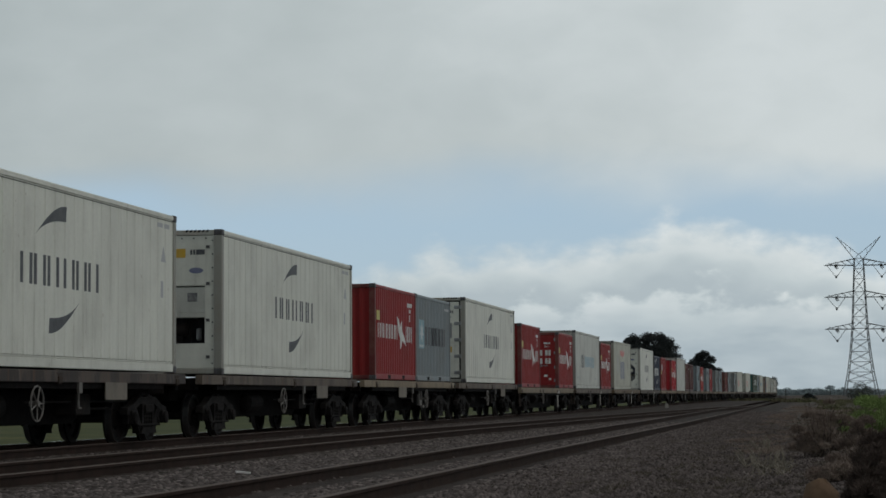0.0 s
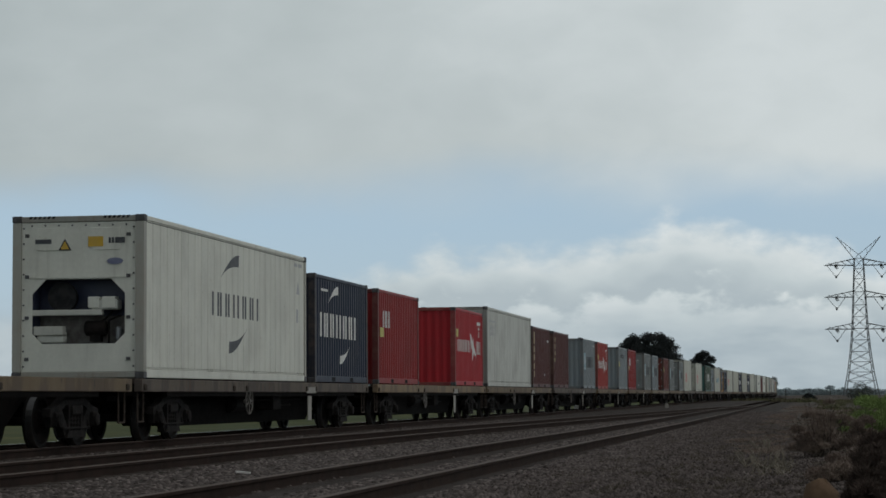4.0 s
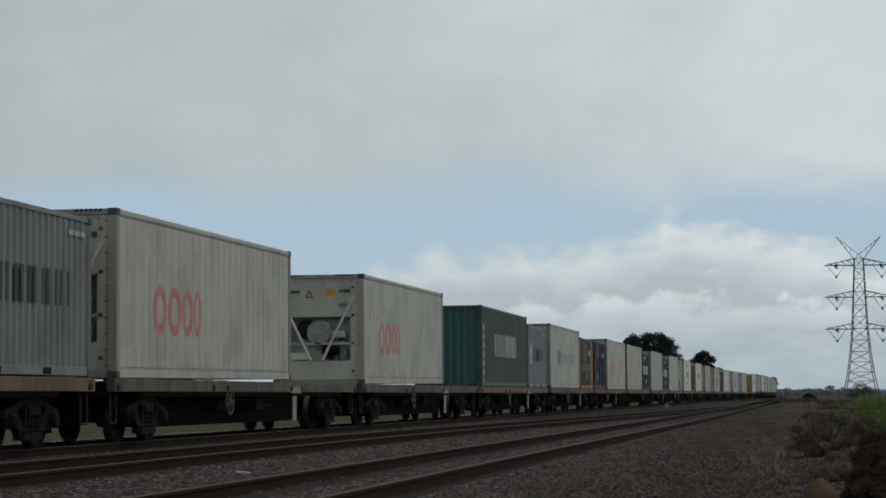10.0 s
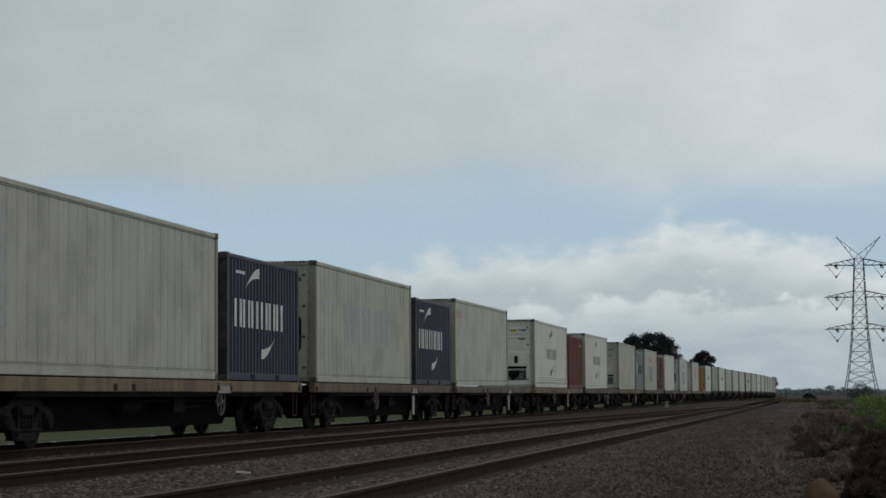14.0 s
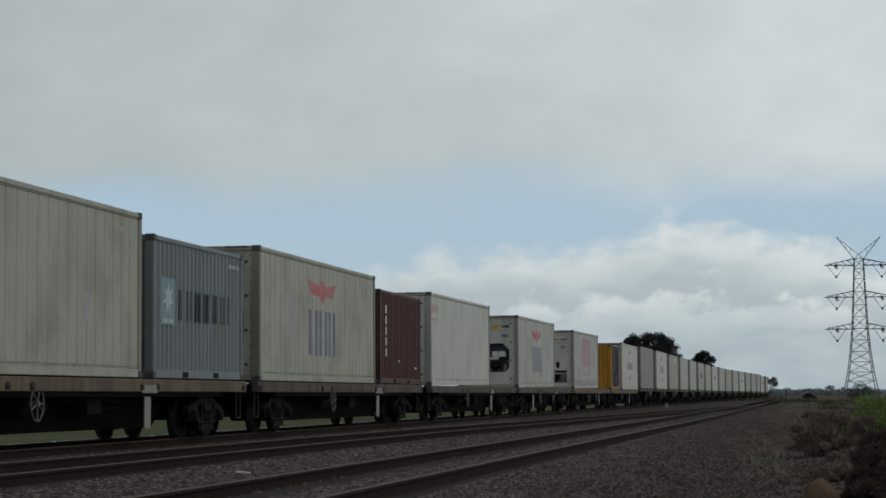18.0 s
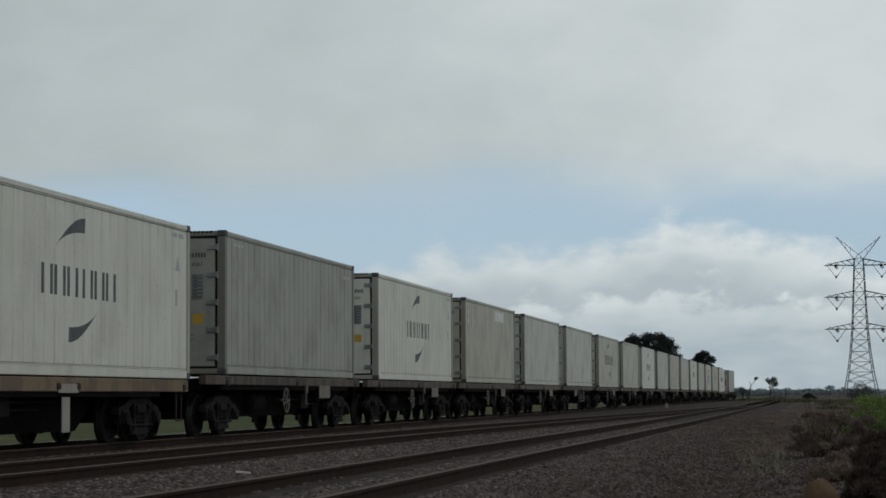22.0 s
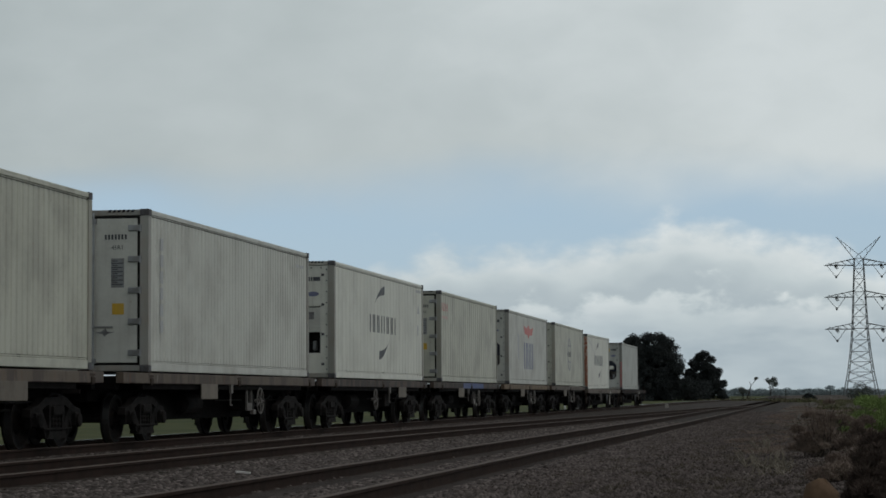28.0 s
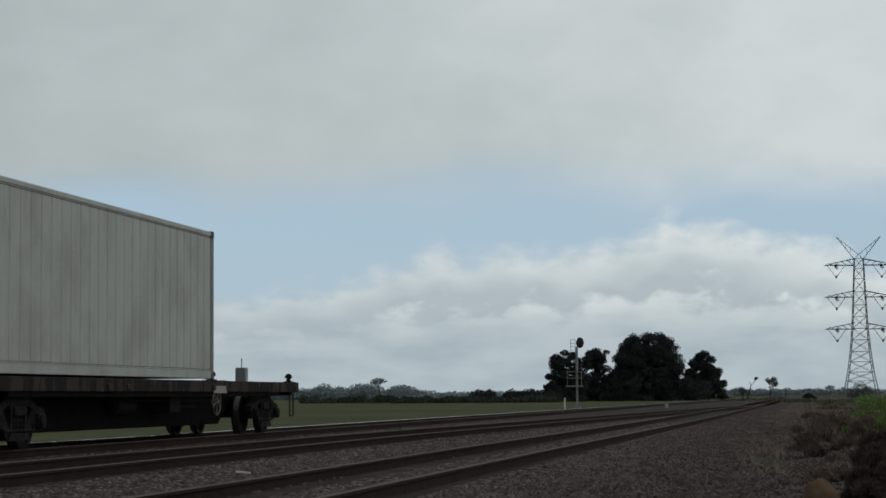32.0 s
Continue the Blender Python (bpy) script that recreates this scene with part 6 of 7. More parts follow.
sleeper_mesh = Shape().box(-1.25, 1.25, -0.115, 0.115, -0.30, -0.158, ch=0.012).mesh("sleeper", M_SLEEPER)
for word, path, head, label in (("main", main_x, M_RAILRUST, "rusty nearest railway track on ballast"), ("middle", middle_x, M_RAILRUST, "rusty railway track between two others"),
                                ("train", train_x, M_RAILTOP, "shiny-railed track that the train runs on")):
    tr = tagged(new("railway_track"), label, "railway track", "tracks", kind="structure")
    for off in (-0.7525, 0.7525):
        child("rail", rail_mesh("rail", path, off, head if off < 0 else M_RAILRUST), tr, "worn steel rail" if head is M_RAILTOP else "rust-brown rail")
    for i in range(110):
        s = 10 + i * 0.66
        child("sleeper", sleeper_mesh, tr, at=pose(path(s), s, 0.018 if word == "main" else 0.028))


# loose ballast stones, one mesh
def stones(name, n, boxes, size, label, seed, material, bed=None, fine=False):
    rng = np.random.default_rng(seed)
    t = (1 + 5 ** 0.5) / 2
    ico = np.array([(-1, t, 0), (1, t, 0), (-1, -t, 0), (1, -t, 0), (0, -1, t), (0, 1, t), (0, -1, -t), (0, 1, -t), (t, 0, -1), (t, 0, 1), (-t, 0, -1), (-t, 0, 1)]) / 1.9
    fc = np.array([(0, 11, 5), (0, 5, 1), (0, 1, 7), (0, 7, 10), (0, 10, 11), (1, 5, 9), (5, 11, 4), (11, 10, 2), (10, 7, 6), (7, 1, 8), (3, 9, 4), (3, 4, 2), (3, 2, 6), (3, 6, 8), (3, 8, 9), (4, 9, 5), (2, 4, 11), (6, 2, 10), (8, 6, 7), (9, 8, 1)])
    if fine:      # eight-sided bits
        ico = np.array([(1, 0, 0), (-1, 0, 0), (0, 1, 0), (0, -1, 0), (0, 0, 1), (0, 0, -1)], float)
        fc = np.array([(0, 2, 4), (2, 1, 4), (1, 3, 4), (3, 0, 4), (2, 0, 5), (1, 2, 5), (3, 1, 5), (0, 3, 5)])
    q = len(ico)
    tot = sum(b[4] for b in boxes)
    vs = []
    for x0, x1, y0, y1, w in boxes:
        k = int(n * w / tot)
        # denser towards the camera
        y = y0 + (y1 - y0) * rng.random(k) ** 1.6
        x = x0 + (x1 - x0) * rng.random(k)
        r = size * (0.55 + 0.9 * rng.random(k) ** 2)
        z = np.full(k, BED - 0.012) if bed is None else np.array([bed(p, q) for p, q in zip(x, y)])
        sc = 0.65 + 0.7 * rng.random((k, 1, 3))
        v = ico[None] * sc * (0.8 + 0.4 * rng.random((k, q, 1)))
        a = rng.random(k) * 6.283
        ca, sa = np.cos(a)[:, None], np.sin(a)[:, None]
        vx, vy = v[..., 0] * ca - v[..., 1] * sa, v[..., 0] * sa + v[..., 1] * ca
        out = np.stack([x[:, None] + vx * r[:, None], y[:, None] + vy * r[:, None], z[:, None] + (v[..., 2] * 0.8) * r[:, None]], -1)
        vs.append(out)
    vs = np.concatenate(vs)
    k = len(vs)
    faces = (fc[None] + q * np.arange(k)[:, None, None]).reshape(-1, 3)
    me = bpy.data.meshes.new(name)
    me.vertices.add(k * q)
    me.vertices.foreach_set("co", vs.reshape(-1).astype(np.float32))
    me.loops.add(len(faces) * 3)
    me.loops.foreach_set("vertex_index", faces.reshape(-1).astype(np.int32))
    me.polygons.add(len(faces))
    me.polygons.foreach_set("loop_start", np.arange(0, len(faces) * 3, 3, dtype=np.int32))
    me.materials.append(material)
    me.update(calc_edges=True)
    return tagged(new(name, me), label, "ballast", kind="stuff")


stones("ballast_stones", 120000, [(-8.0, -5.25, 13, 90, 6), (-4.9, -3.8, 13, 70, 2.4), (-11.9, -9.8, 25, 80, 1.6), (-3.55, -2.3, 13, 70, 3)], 0.026, "loose dark grey crushed ballast stones", 3, M_STONE)
stones("gravel", 110000, [(-3.35, -0.75, 14, 110, 5), (-0.8, 1.5, 14, 60, 3)], 0.027, "fine dark gravel and clods beside the track", 5, M_GRAVEL,
       lambda x, y: BED - 0.004 if x < main_x(y) + 2.45 else verge_z(x, y), True)

# ---------------------------------------------------------------- plants
M_LEAF = mat("dark_cypress_foliage", (0.040, 0.045, 0.046), 0.9, 0, (0.050, 0.056, 0.055), 0.4, 0.6, island=0.4, spec=0.03)
# olive leaves with a greyed, lightened base that stands for haze
M_LEAF2 = mat("hazed_olive_foliage", (0.12, 0.135, 0.125), 0.85, 0, (0.08, 0.085, 0.06), 0.6, 0.6, island=0.8, spec=0.1)
M_HEDGE = mat("hedge_foliage", (0.052, 0.062, 0.048), 0.9, 0, (0.080, 0.092, 0.075), 0.12, 0.6, island=0.5, spec=0.05)
# distance haze is mixed into this pale blue-grey leaf colour
M_FAR = mat("haze_tinted_far_foliage", (0.345, 0.405, 0.435), 0.9, 0, (0.30, 0.355, 0.38), 0.05, 0.6, island=0.15, spec=0.05)
M_BUSH = mat("dry_brown_shrub", (0.205, 0.160, 0.136), 0.9, 0, (0.29, 0.235, 0.195), 1.2, 0.7, island=0.5, spec=0.05)
M_BUSH2 = mat("dark_brown_shrub", (0.080, 0.062, 0.054), 0.9, 0, (0.13, 0.10, 0.085), 1.2, 0.7, island=0.5, spec=0.05)
M_GREEN = mat("fresh_green_shrub", (0.150, 0.230, 0.068), 0.8, 0, (0.21, 0.265, 0.10), 1.2, 0.7, island=0.6, spec=0.1)
M_BARK = mat("bark", (0.065, 0.052, 0.042), 0.9, 0, (0.03, 0.026, 0.022), 2, 0.6, 0.5, 12, spec=0.1)
M_TUFT = mat("dull_dry_grass", (0.13, 0.112, 0.09), 0.9, 0, (0.07, 0.065, 0.045), 3, 0.6, island=0.8, spec=0.1)
M_WEEDS = mat("brown_olive_weeds", (0.125, 0.115, 0.075), 0.9, 0, (0.11, 0.125, 0.055), 0.3, 0.6, island=0.8, spec=0.1)
M_WHITEPOST = mat("white_post_paint", (0.62, 0.62, 0.60), 0.6, 0, (0.4, 0.38, 0.35), 5, 0.5)
M_ROCK = mat("tan_rock", (0.15, 0.10, 0.066), 0.9, 0, (0.09, 0.06, 0.042), 5, 0.6, 0.4, 20, spec=0.1)
M_STRAW = mat("pale_dead_stalks", (0.215, 0.19, 0.15), 0.8, 0, (0.12, 0.1, 0.07), 4, 0.6, island=0.6)


def leaves(name, blobs, n, size, material, seed, flat=0.75):
    """A crown of many small leaf clumps on the surfaces of uneven blobs (centre x, y, z, radius x, y, z)."""
    rng = np.random.default_rng(seed)
    b = np.array(blobs, float)
    vol = (b[:, 3] * b[:, 5])
    pick = rng.choice(len(b), n, p=vol / vol.sum())
    d = rng.normal(size=(n, 3))
    d /= np.linalg.norm(d, axis=1)[:, None]
    r = 0.45 + 0.80 * rng.random(n) ** 0.9
    c = b[pick, :3] + d * b[pick, 3:] * r[:, None]
    s = size * (0.5 + rng.random(n))
    u = rng.normal(size=(n, 3))
    u /= np.linalg.norm(u, axis=1)[:, None]
    w = np.cross(u, rng.normal(size=(n, 3)))
    w /= np.linalg.norm(w, axis=1)[:, None]
    q = np.cross(u, w)
    p = [c + u * s[:, None], c + w * s[:, None] * 0.6, c - u * s[:, None] * 0.8 + q * s[:, None] * 0.3, c - w * s[:, None] * 0.6]
    vs = np.stack(p, 1).reshape(-1, 3)
    me = bpy.data.meshes.new(name)
    me.vertices.add(4 * n)
    me.vertices.foreach_set("co", vs.reshape(-1).astype(np.float32))
    me.loops.add(4 * n)
    me.loops.foreach_set("vertex_index", np.arange(4 * n, dtype=np.int32))
    me.polygons.add(n)
    me.polygons.foreach_set("loop_start", np.arange(0, 4 * n, 4, dtype=np.int32))
    me.materials.append(material)
    me.update(calc_edges=True)
    return me


def tree(name, label, x, y, blobs, n, size, material, seed, trunk_h, trunk_r, limbs=5, base=-0.6):
    t = tagged(new(name), label, "tree")
    t.matrix_basis = pose(x, y, base)
    sh = Shape().rod((0, 0, 0), (0.1, 0, trunk_h * 0.55), trunk_r, 9, r2=trunk_r * 0.7).rod((0.1, 0, trunk_h * 0.55), (-0.1, 0.1, trunk_h), trunk_r * 0.7, 9, r2=trunk_r * 0.35)
    rng = random.Random(seed)
    for i in range(limbs):
        b = rng.choice(blobs)
        z = trunk_h * rng.uniform(0.4, 0.95)
        sh.rod((0, 0, z), (b[0] * 0.9, b[1] * 0.9, b[2]), trunk_r * 0.3, 6, r2=trunk_r * 0.08)
    child("trunk", sh.mesh("trunk", M_BARK), t)
    child("crown", leaves("crown", blobs, n, size, material, seed), t)
    return t


def crowd(seed, n, rx, ry, z0, z1, r, taper=0.4):
    """Blobs scattered in an egg-shaped volume."""
    rng = random.Random(seed)
    out = []
    for i in range(n):
        z = z0 + (z1 - z0) * rng.random()
        k = math.sin(math.pi * min(1, max(0.0, (z - z0) / (z1 - z0) * (1 - taper) + taper * 0.6)))
        a = rng.random() * 6.283
        d = rng.random() ** 0.5 * k
        q = r * rng.uniform(0.6, 1.25)
        out.append((rx * d * math.cos(a), ry * d * math.sin(a), z, q * 1.15, q * 1.15, q))
    return out


def across(bearing, dist):
    """Across-line place of a bearing in thousandths right of the line's direction, dist metres ahead."""
    return bearing / 1000 * dist


def rise(up, dist):
    """Height over the rails of an elevation in thousandths, dist metres ahead."""
    return EYE[2] + up / 1000 * dist


MIL = 3744.7      # the far plants and masts were laid out in units of 1/3745 of their distance
D1 = 480.0
M1 = D1 / MIL


def mound(seed, n, w, h, r, low=0.12, lean=0.0, sharp=2.0, dome=2.2):
    """Blobs that fill a domed outline of half-width w and height h."""
    rng = random.Random(seed)
    out = []
    while len(out) < n:
        u, v = rng.uniform(-1, 1), rng.uniform(low, 1)
        if abs(u) ** sharp + max(0.0, v) ** dome < 1:
            q = r * rng.uniform(0.6, 1.3)
            out.append((u * (w - q * 0.7) + lean * v, rng.uniform(-0.6, 0.6) * w, max(q * 0.6, v * (h - q * 0.7)), q * 1.2, q * 1.2, q * 0.9))
    return out


tree("cypress_tree", "broad dark cypress with a domed crown", across(-75.57, D1), D1, mound(11, 230, 64 * M1, 121 * M1, 9 * M1, 0.04, 0, 3.0, 3.0), 95000, 0.19, M_LEAF, 1, 10, 0.5)
tree("cypress_tree", "dark conical cypress beside a larger one", across(-49.67, D1 + 8), D1 + 8, mound(12, 150, 43 * M1, 88 * M1, 5.5 * M1, 0.03, 0, 1.6, 1.7), 46000, 0.18, M_LEAF, 2, 8, 0.35)
tree("gum_tree", "dark spreading tree with gaps in its crown", across(-114.83, D1 - 10), D1 - 10, mound(13, 95, 39 * M1, 90 * M1, 6 * M1, 0.04, 0, 2.6), 28000, 0.18, M_LEAF, 3, 7, 0.35, 9)
tree("gum_tree", "thin-topped dark tree between others", across(-99.07, D1 - 4), D1 - 4, mound(14, 90, 36 * M1, 94 * M1, 6 * M1, 0.04, 0, 2.8), 26000, 0.18, M_LEAF, 4, 7, 0.35, 9)
tree("bushy_tree", "dark understorey growth below taller trees", across(-81.72, D1 + 2), D1 + 2, mound(18, 190, 150 * M1, 46 * M1, 8 * M1, 0.03, 0, 6.0), 44000, 0.22, M_LEAF, 8, 3, 0.2)
D2 = 700.0
M2 = D2 / MIL
tree("gum_tree", "small far tree with a round crown", across(-18.96, D2), D2, crowd(15, 14, 15 * M2, 2, 16 * M2, 33 * M2, 4 * M2), 800, 0.24, M_LEAF2, 5, 4.5, 0.2, 6)
tree("gum_tree", "small far tree with a low crown", across(-31.51, D2 - 60), D2 - 60, crowd(16, 6, 6 * M2, 2, 10 * M2, 17 * M2, 3.4 * M2), 420, 0.22, M_LEAF2, 6, 2.5, 0.2, 4)
bare = tagged(new("bare_tree"), "leaning nearly bare tree with one tuft", "tree")
bare.matrix_basis = pose(across(-29.64, D2 - 60), D2 - 60, -0.6)
child("trunk", Shape().rod((0, 0, 0), (7 * M2, 0, 22 * M2), 0.22, 7, r2=0.12).rod((7 * M2, 0, 22 * M2), (16 * M2, 0, 32 * M2), 0.12, 6, r2=0.05).rod((7 * M2, 0, 22 * M2), (4 * M2, 0, 27 * M2), 0.08, 5).mesh("trunk", M_BARK), bare)
child("crown", leaves("crown", crowd(17, 3, 3 * M2, 1, 31 * M2, 34 * M2, 2.0 * M2), 160, 0.24, M_LEAF2, 7), bare).location.x = 15 * M2


def hedge(name, label, b0, b1, dist, low, high, seed, n, size, material, base=-0.6):
    rng = random.Random(seed)
    m = dist / MIL
    x0, x1 = across(b0, dist), across(b1, dist)
    blobs = []
    x = x0
    while x < x1:
        h = (low + (high - low) * rng.random() ** 2.2) * m
        blobs.append((x, dist + rng.uniform(-4, 4), base + h * 0.5, h * rng.uniform(0.5, 1.0), 3, h * 0.55))
        x += h * rng.uniform(0.35, 0.8)
    return tagged(new(name, leaves(name, blobs, n, size, material, seed)), label, "trees", kind="stuff")


hedge("hedgerow", "dark green hedgerow across the far side of the field", -197.88, -119.10, 420, 6, 13, 21, 26000, 0.20, M_HEDGE)
hedge("hedgerow", "taller dark hedge trees towards the tree group", -160.0, -118.0, 430, 8, 21, 51, 12000, 0.2, M_LEAF)
hedge("hedgerow", "low scattered hedge plants across the field", -243.28, -195.21, 440, 4, 16, 25, 8000, 0.2, M_HEDGE)
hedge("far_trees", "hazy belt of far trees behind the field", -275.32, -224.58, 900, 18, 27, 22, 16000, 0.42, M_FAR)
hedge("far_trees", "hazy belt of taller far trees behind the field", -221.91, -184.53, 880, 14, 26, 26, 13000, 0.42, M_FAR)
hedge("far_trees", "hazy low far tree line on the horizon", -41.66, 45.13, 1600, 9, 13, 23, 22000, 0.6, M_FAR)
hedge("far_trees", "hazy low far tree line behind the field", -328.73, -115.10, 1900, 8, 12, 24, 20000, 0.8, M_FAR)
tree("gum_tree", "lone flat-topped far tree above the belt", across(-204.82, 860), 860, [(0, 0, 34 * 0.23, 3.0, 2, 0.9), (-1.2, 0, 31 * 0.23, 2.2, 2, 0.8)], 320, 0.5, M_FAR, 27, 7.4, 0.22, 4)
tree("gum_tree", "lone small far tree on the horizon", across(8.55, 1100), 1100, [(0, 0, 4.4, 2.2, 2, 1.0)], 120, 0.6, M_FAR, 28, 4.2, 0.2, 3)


def thicket(name, blobs, n, length, material, seed, width=0.004):
    """Fuzzy dry growth: many thin stalks that spread from the blobs (centre, radii)."""
    rng = np.random.default_rng(seed)
    b = np.array(blobs, float)
    pick = rng.integers(0, len(b), n)
    d = rng.normal(size=(n, 3))
    d /= np.linalg.norm(d, axis=1)[:, None]
    d[:, 2] = np.abs(d[:, 2]) * 0.9 + 0.15 * rng.normal(size=n)
    r = rng.random(n) ** 0.5
    p = b[pick, :3] + d * b[pick, 3:] * r[:, None]
    g = d * 0.8 + rng.normal(size=(n, 3)) * 0.55
    g[:, 2] += 0.35
    g /= np.linalg.norm(g, axis=1)[:, None]
    w = np.cross(g, rng.normal(size=(n, 3)))
    w /= np.linalg.norm(w, axis=1)[:, None]
    w *= width * (0.6 + rng.random((n, 1)))
    ln = length * (0.4 + rng.random((n, 1)))
    vs = np.stack([p - w, p + w, p + g * ln], 1).reshape(-1, 3)
    me = bpy.data.meshes.new(name)
    me.vertices.add(3 * n)
    me.vertices.foreach_set("co", vs.reshape(-1).astype(np.float32))
    me.loops.add(3 * n)
    me.loops.foreach_set("vertex_index", np.arange(3 * n, dtype=np.int32))
    me.polygons.add(n)
    me.polygons.foreach_set("loop_start", np.arange(0, 3 * n, 3, dtype=np.int32))
    me.materials.append(material)
    me.update(calc_edges=True)
    return me


tree("bush", "small dark bush on the far verge", across(-1.2, 330), 330, [(0, 0, 0.8, 0.6, 0.6, 0.36), (0.6, 0, 0.5, 0.5, 0.4, 0.3), (-0.5, 0, 0.55, 0.45, 0.4, 0.3)], 1500, 0.13, M_LEAF, 29, 0.5, 0.06, 3, -0.4)
tree("bush", "bare bush below the pylon", across(22.2, 300), 300, [(0, 0, 2.0, 0.9, 1, 0.8), (-0.8, 0, 1.2, 0.9, 1, 0.8), (0.9, 0, 1.3, 0.9, 1, 0.8), (0, 0, 0.8, 1.6, 1, 0.6)], 2200, 0.09, M_LEAF2, 30, 1.4, 0.08, 8, -0.4)
tree("weeds", "yellow-green weeds beside the far track", across(-34.98, 300), 300, [(1.6 * i - 4, 0, 0.25, 1.3, 1, 0.35) for i in range(7)], 1600, 0.16, M_WEEDS, 35, 0.3, 0.04, 3, -0.5)
tree("weeds", "yellow-green weeds on the far verge", across(-6.94, 240), 240, [(0.9 * i - 2, 0, 0.3, 0.8, 1, 0.35) for i in range(5)], 1000, 0.14, M_WEEDS, 39, 0.3, 0.04, 3, -0.4)

# shrubs beside the track: place across and along, half-width, height
for x, y, w, h, n, seed, label in ((0.58, 16.6, 0.32, 0.38, 34000, 31, "dark brown leafless shrub beside the track"), (0.86, 16.0, 0.34, 0.40, 26000, 30, "dark brown leafless shrub beside a rock"), (0.22, 21.5, 0.20, 0.26, 14000, 32, "low dry brown shrub beside the track"),
                                   (0.74, 19.5, 0.42, 0.60, 40000, 33, "dense dry brown shrub beside the track"), (0.08, 30.0, 0.38, 0.74, 30000, 36, "rounded dry brown shrub beside the track"),
                                   (0.70, 26.0, 0.5, 0.72, 40000, 37, "dense dry brown shrub beside the track"), (0.30, 38.0, 0.55, 0.86, 30000, 38, "low dry brown shrub beside the track")):
    rg = random.Random(seed)
    bs = []
    for i in range(26):
        a, q = rg.random() * 6.283, rg.random() ** 0.5
        k = h * (1 - 0.75 * q * q)
        r = rg.uniform(0.07, 0.12)
        bs.append((w * q * math.cos(a), w * 1.3 * q * math.sin(a), k * rg.uniform(0.1, 0.9), r, r * 1.2, r * 0.8))
    b = tagged(new("dry_shrub"), label, "shrub")
    b.matrix_basis = pose(x, y, verge_z(x, y))
    child("growth", thicket("growth", bs, n, 0.045, M_BUSH2 if y < 20 else M_BUSH, seed, 0.0035), b)
    tw = Shape()
    for i in range(46):
        a, e = rg.random() * 6.28, rg.uniform(0.5, 1.5)
        q = h * rg.uniform(0.7, 1.2)
        c = Vector((w * 0.5 * rg.uniform(-1, 1), w * 0.5 * rg.uniform(-1, 1), 0))
        tw.rod(c, c + Vector((q * math.cos(a) * math.cos(e), q * math.sin(a) * math.cos(e), q * math.sin(e))), 0.004, 4, r2=0.0015)
    tagged(child("twig_growth", tw.mesh("twig_growth", M_BARK), b), kind="stuff")


def scatter(seed, n, x0, x1, y0, y1, rx, ry, rz, lift=0.0, power=1.5):
    """Low patches of growth on the bank."""
    rg = random.Random(seed)
    out = []
    for i in range(n):
        x, y = rg.uniform(x0, x1), y0 + (y1 - y0) * rg.random() ** power
        q = rg.uniform(0.5, 1.3)
        out.append((x, y, verge_z(x, y) + lift, rx * q, ry * q, rz * q))
    return out


g = tagged(new("green_shrub"), "fresh yellow-green grass and shrub growth behind the dry ones", "shrub")
g.matrix_basis = pose(1.3, 46, verge_z(1.3, 46))
rg = random.Random(71)
gs = [(rg.uniform(-0.55, 3.4), rg.uniform(-5, 6), rg.uniform(0.05, 0.30), 0.26, 0.8, rg.uniform(0.10, 0.2)) for i in range(70)]
gs += [(rg.uniform(-0.35, 3.4), rg.uniform(-4, 6), rg.uniform(0.2, 0.72), 0.22, 0.8, 0.14) for i in range(80)]
child("foliage", thicket("foliage", gs, 80000, 0.08, M_GREEN, 34, 0.007), g)
tagged(new("dead_stalks", thicket("dead_stalks", scatter(41, 22, -0.72, -0.22, 24.0, 29.0, 0.10, 0.3, 0.05, 0.01), 130, 0.13, M_STRAW, 41, 0.007)), "pale dead broken stalks on the verge", "stalks", kind="stuff")
for x, y, s in ((-0.60, 27.3, 51), (-0.48, 26.4, 52), (-0.34, 25.4, 53), (-0.80, 36.0, 54), (-0.80, 28.0, 55)):
    rg = random.Random(s)
    br = Shape()
    for i in range(9):
        p = Vector((rg.uniform(-0.10, 0.10), rg.uniform(-0.2, 0.2), 0))
        g = Vector((rg.uniform(-0.16, 0.12), rg.uniform(-0.1, 0.1), rg.uniform(0.03, 0.2)))
        k = p + g + Vector((rg.uniform(-0.12, 0.08), 0, rg.uniform(-0.10, 0.12)))
        br.rod(p, p + g, 0.011, 5, r2=0.009).rod(p + g, k, 0.009, 5, r2=0.004)
    tagged(new("dead_branch", br.mesh("dead_branch", M_STRAW)), "pale dead forked twigs lying on the verge", "twigs", kind="stuff").matrix_basis = pose(x, y, verge_z(x, y))
low = thicket("low_growth", scatter(90, 150, 0.25, 3.5, 22, 120, 0.35, 1.2, 0.10, 0.0, 1.6) + scatter(91, 150, -1.6, 0.8, 34, 160, 0.3, 1.4, 0.03, 0.0), 80000, 0.05, M_BUSH, 43, 0.007)
weeds = thicket("bank_weeds", scatter(97, 420, 0.9, 16, 60, 280, 0.8, 3.0, 0.10, 0.0, 1.4), 60000, 0.16, M_WEEDS, 44, 0.016)
tagged(new("bank_weeds", weeds), "brown and olive weeds along the far bank", "weeds", kind="stuff")
tagged(new("low_growth", low), "low dry brown weeds covering the bank", "weeds", kind="stuff")
grass = thicket("dry_grass", scatter(95, 420, -2.9, 0.6, 15, 70, 0.14, 0.4, 0.02), 34000, 0.045, M_TUFT, 42, 0.0035)
tagged(new("dry_grass", grass), "sparse dry grass on the dark verge", "grass", kind="stuff")
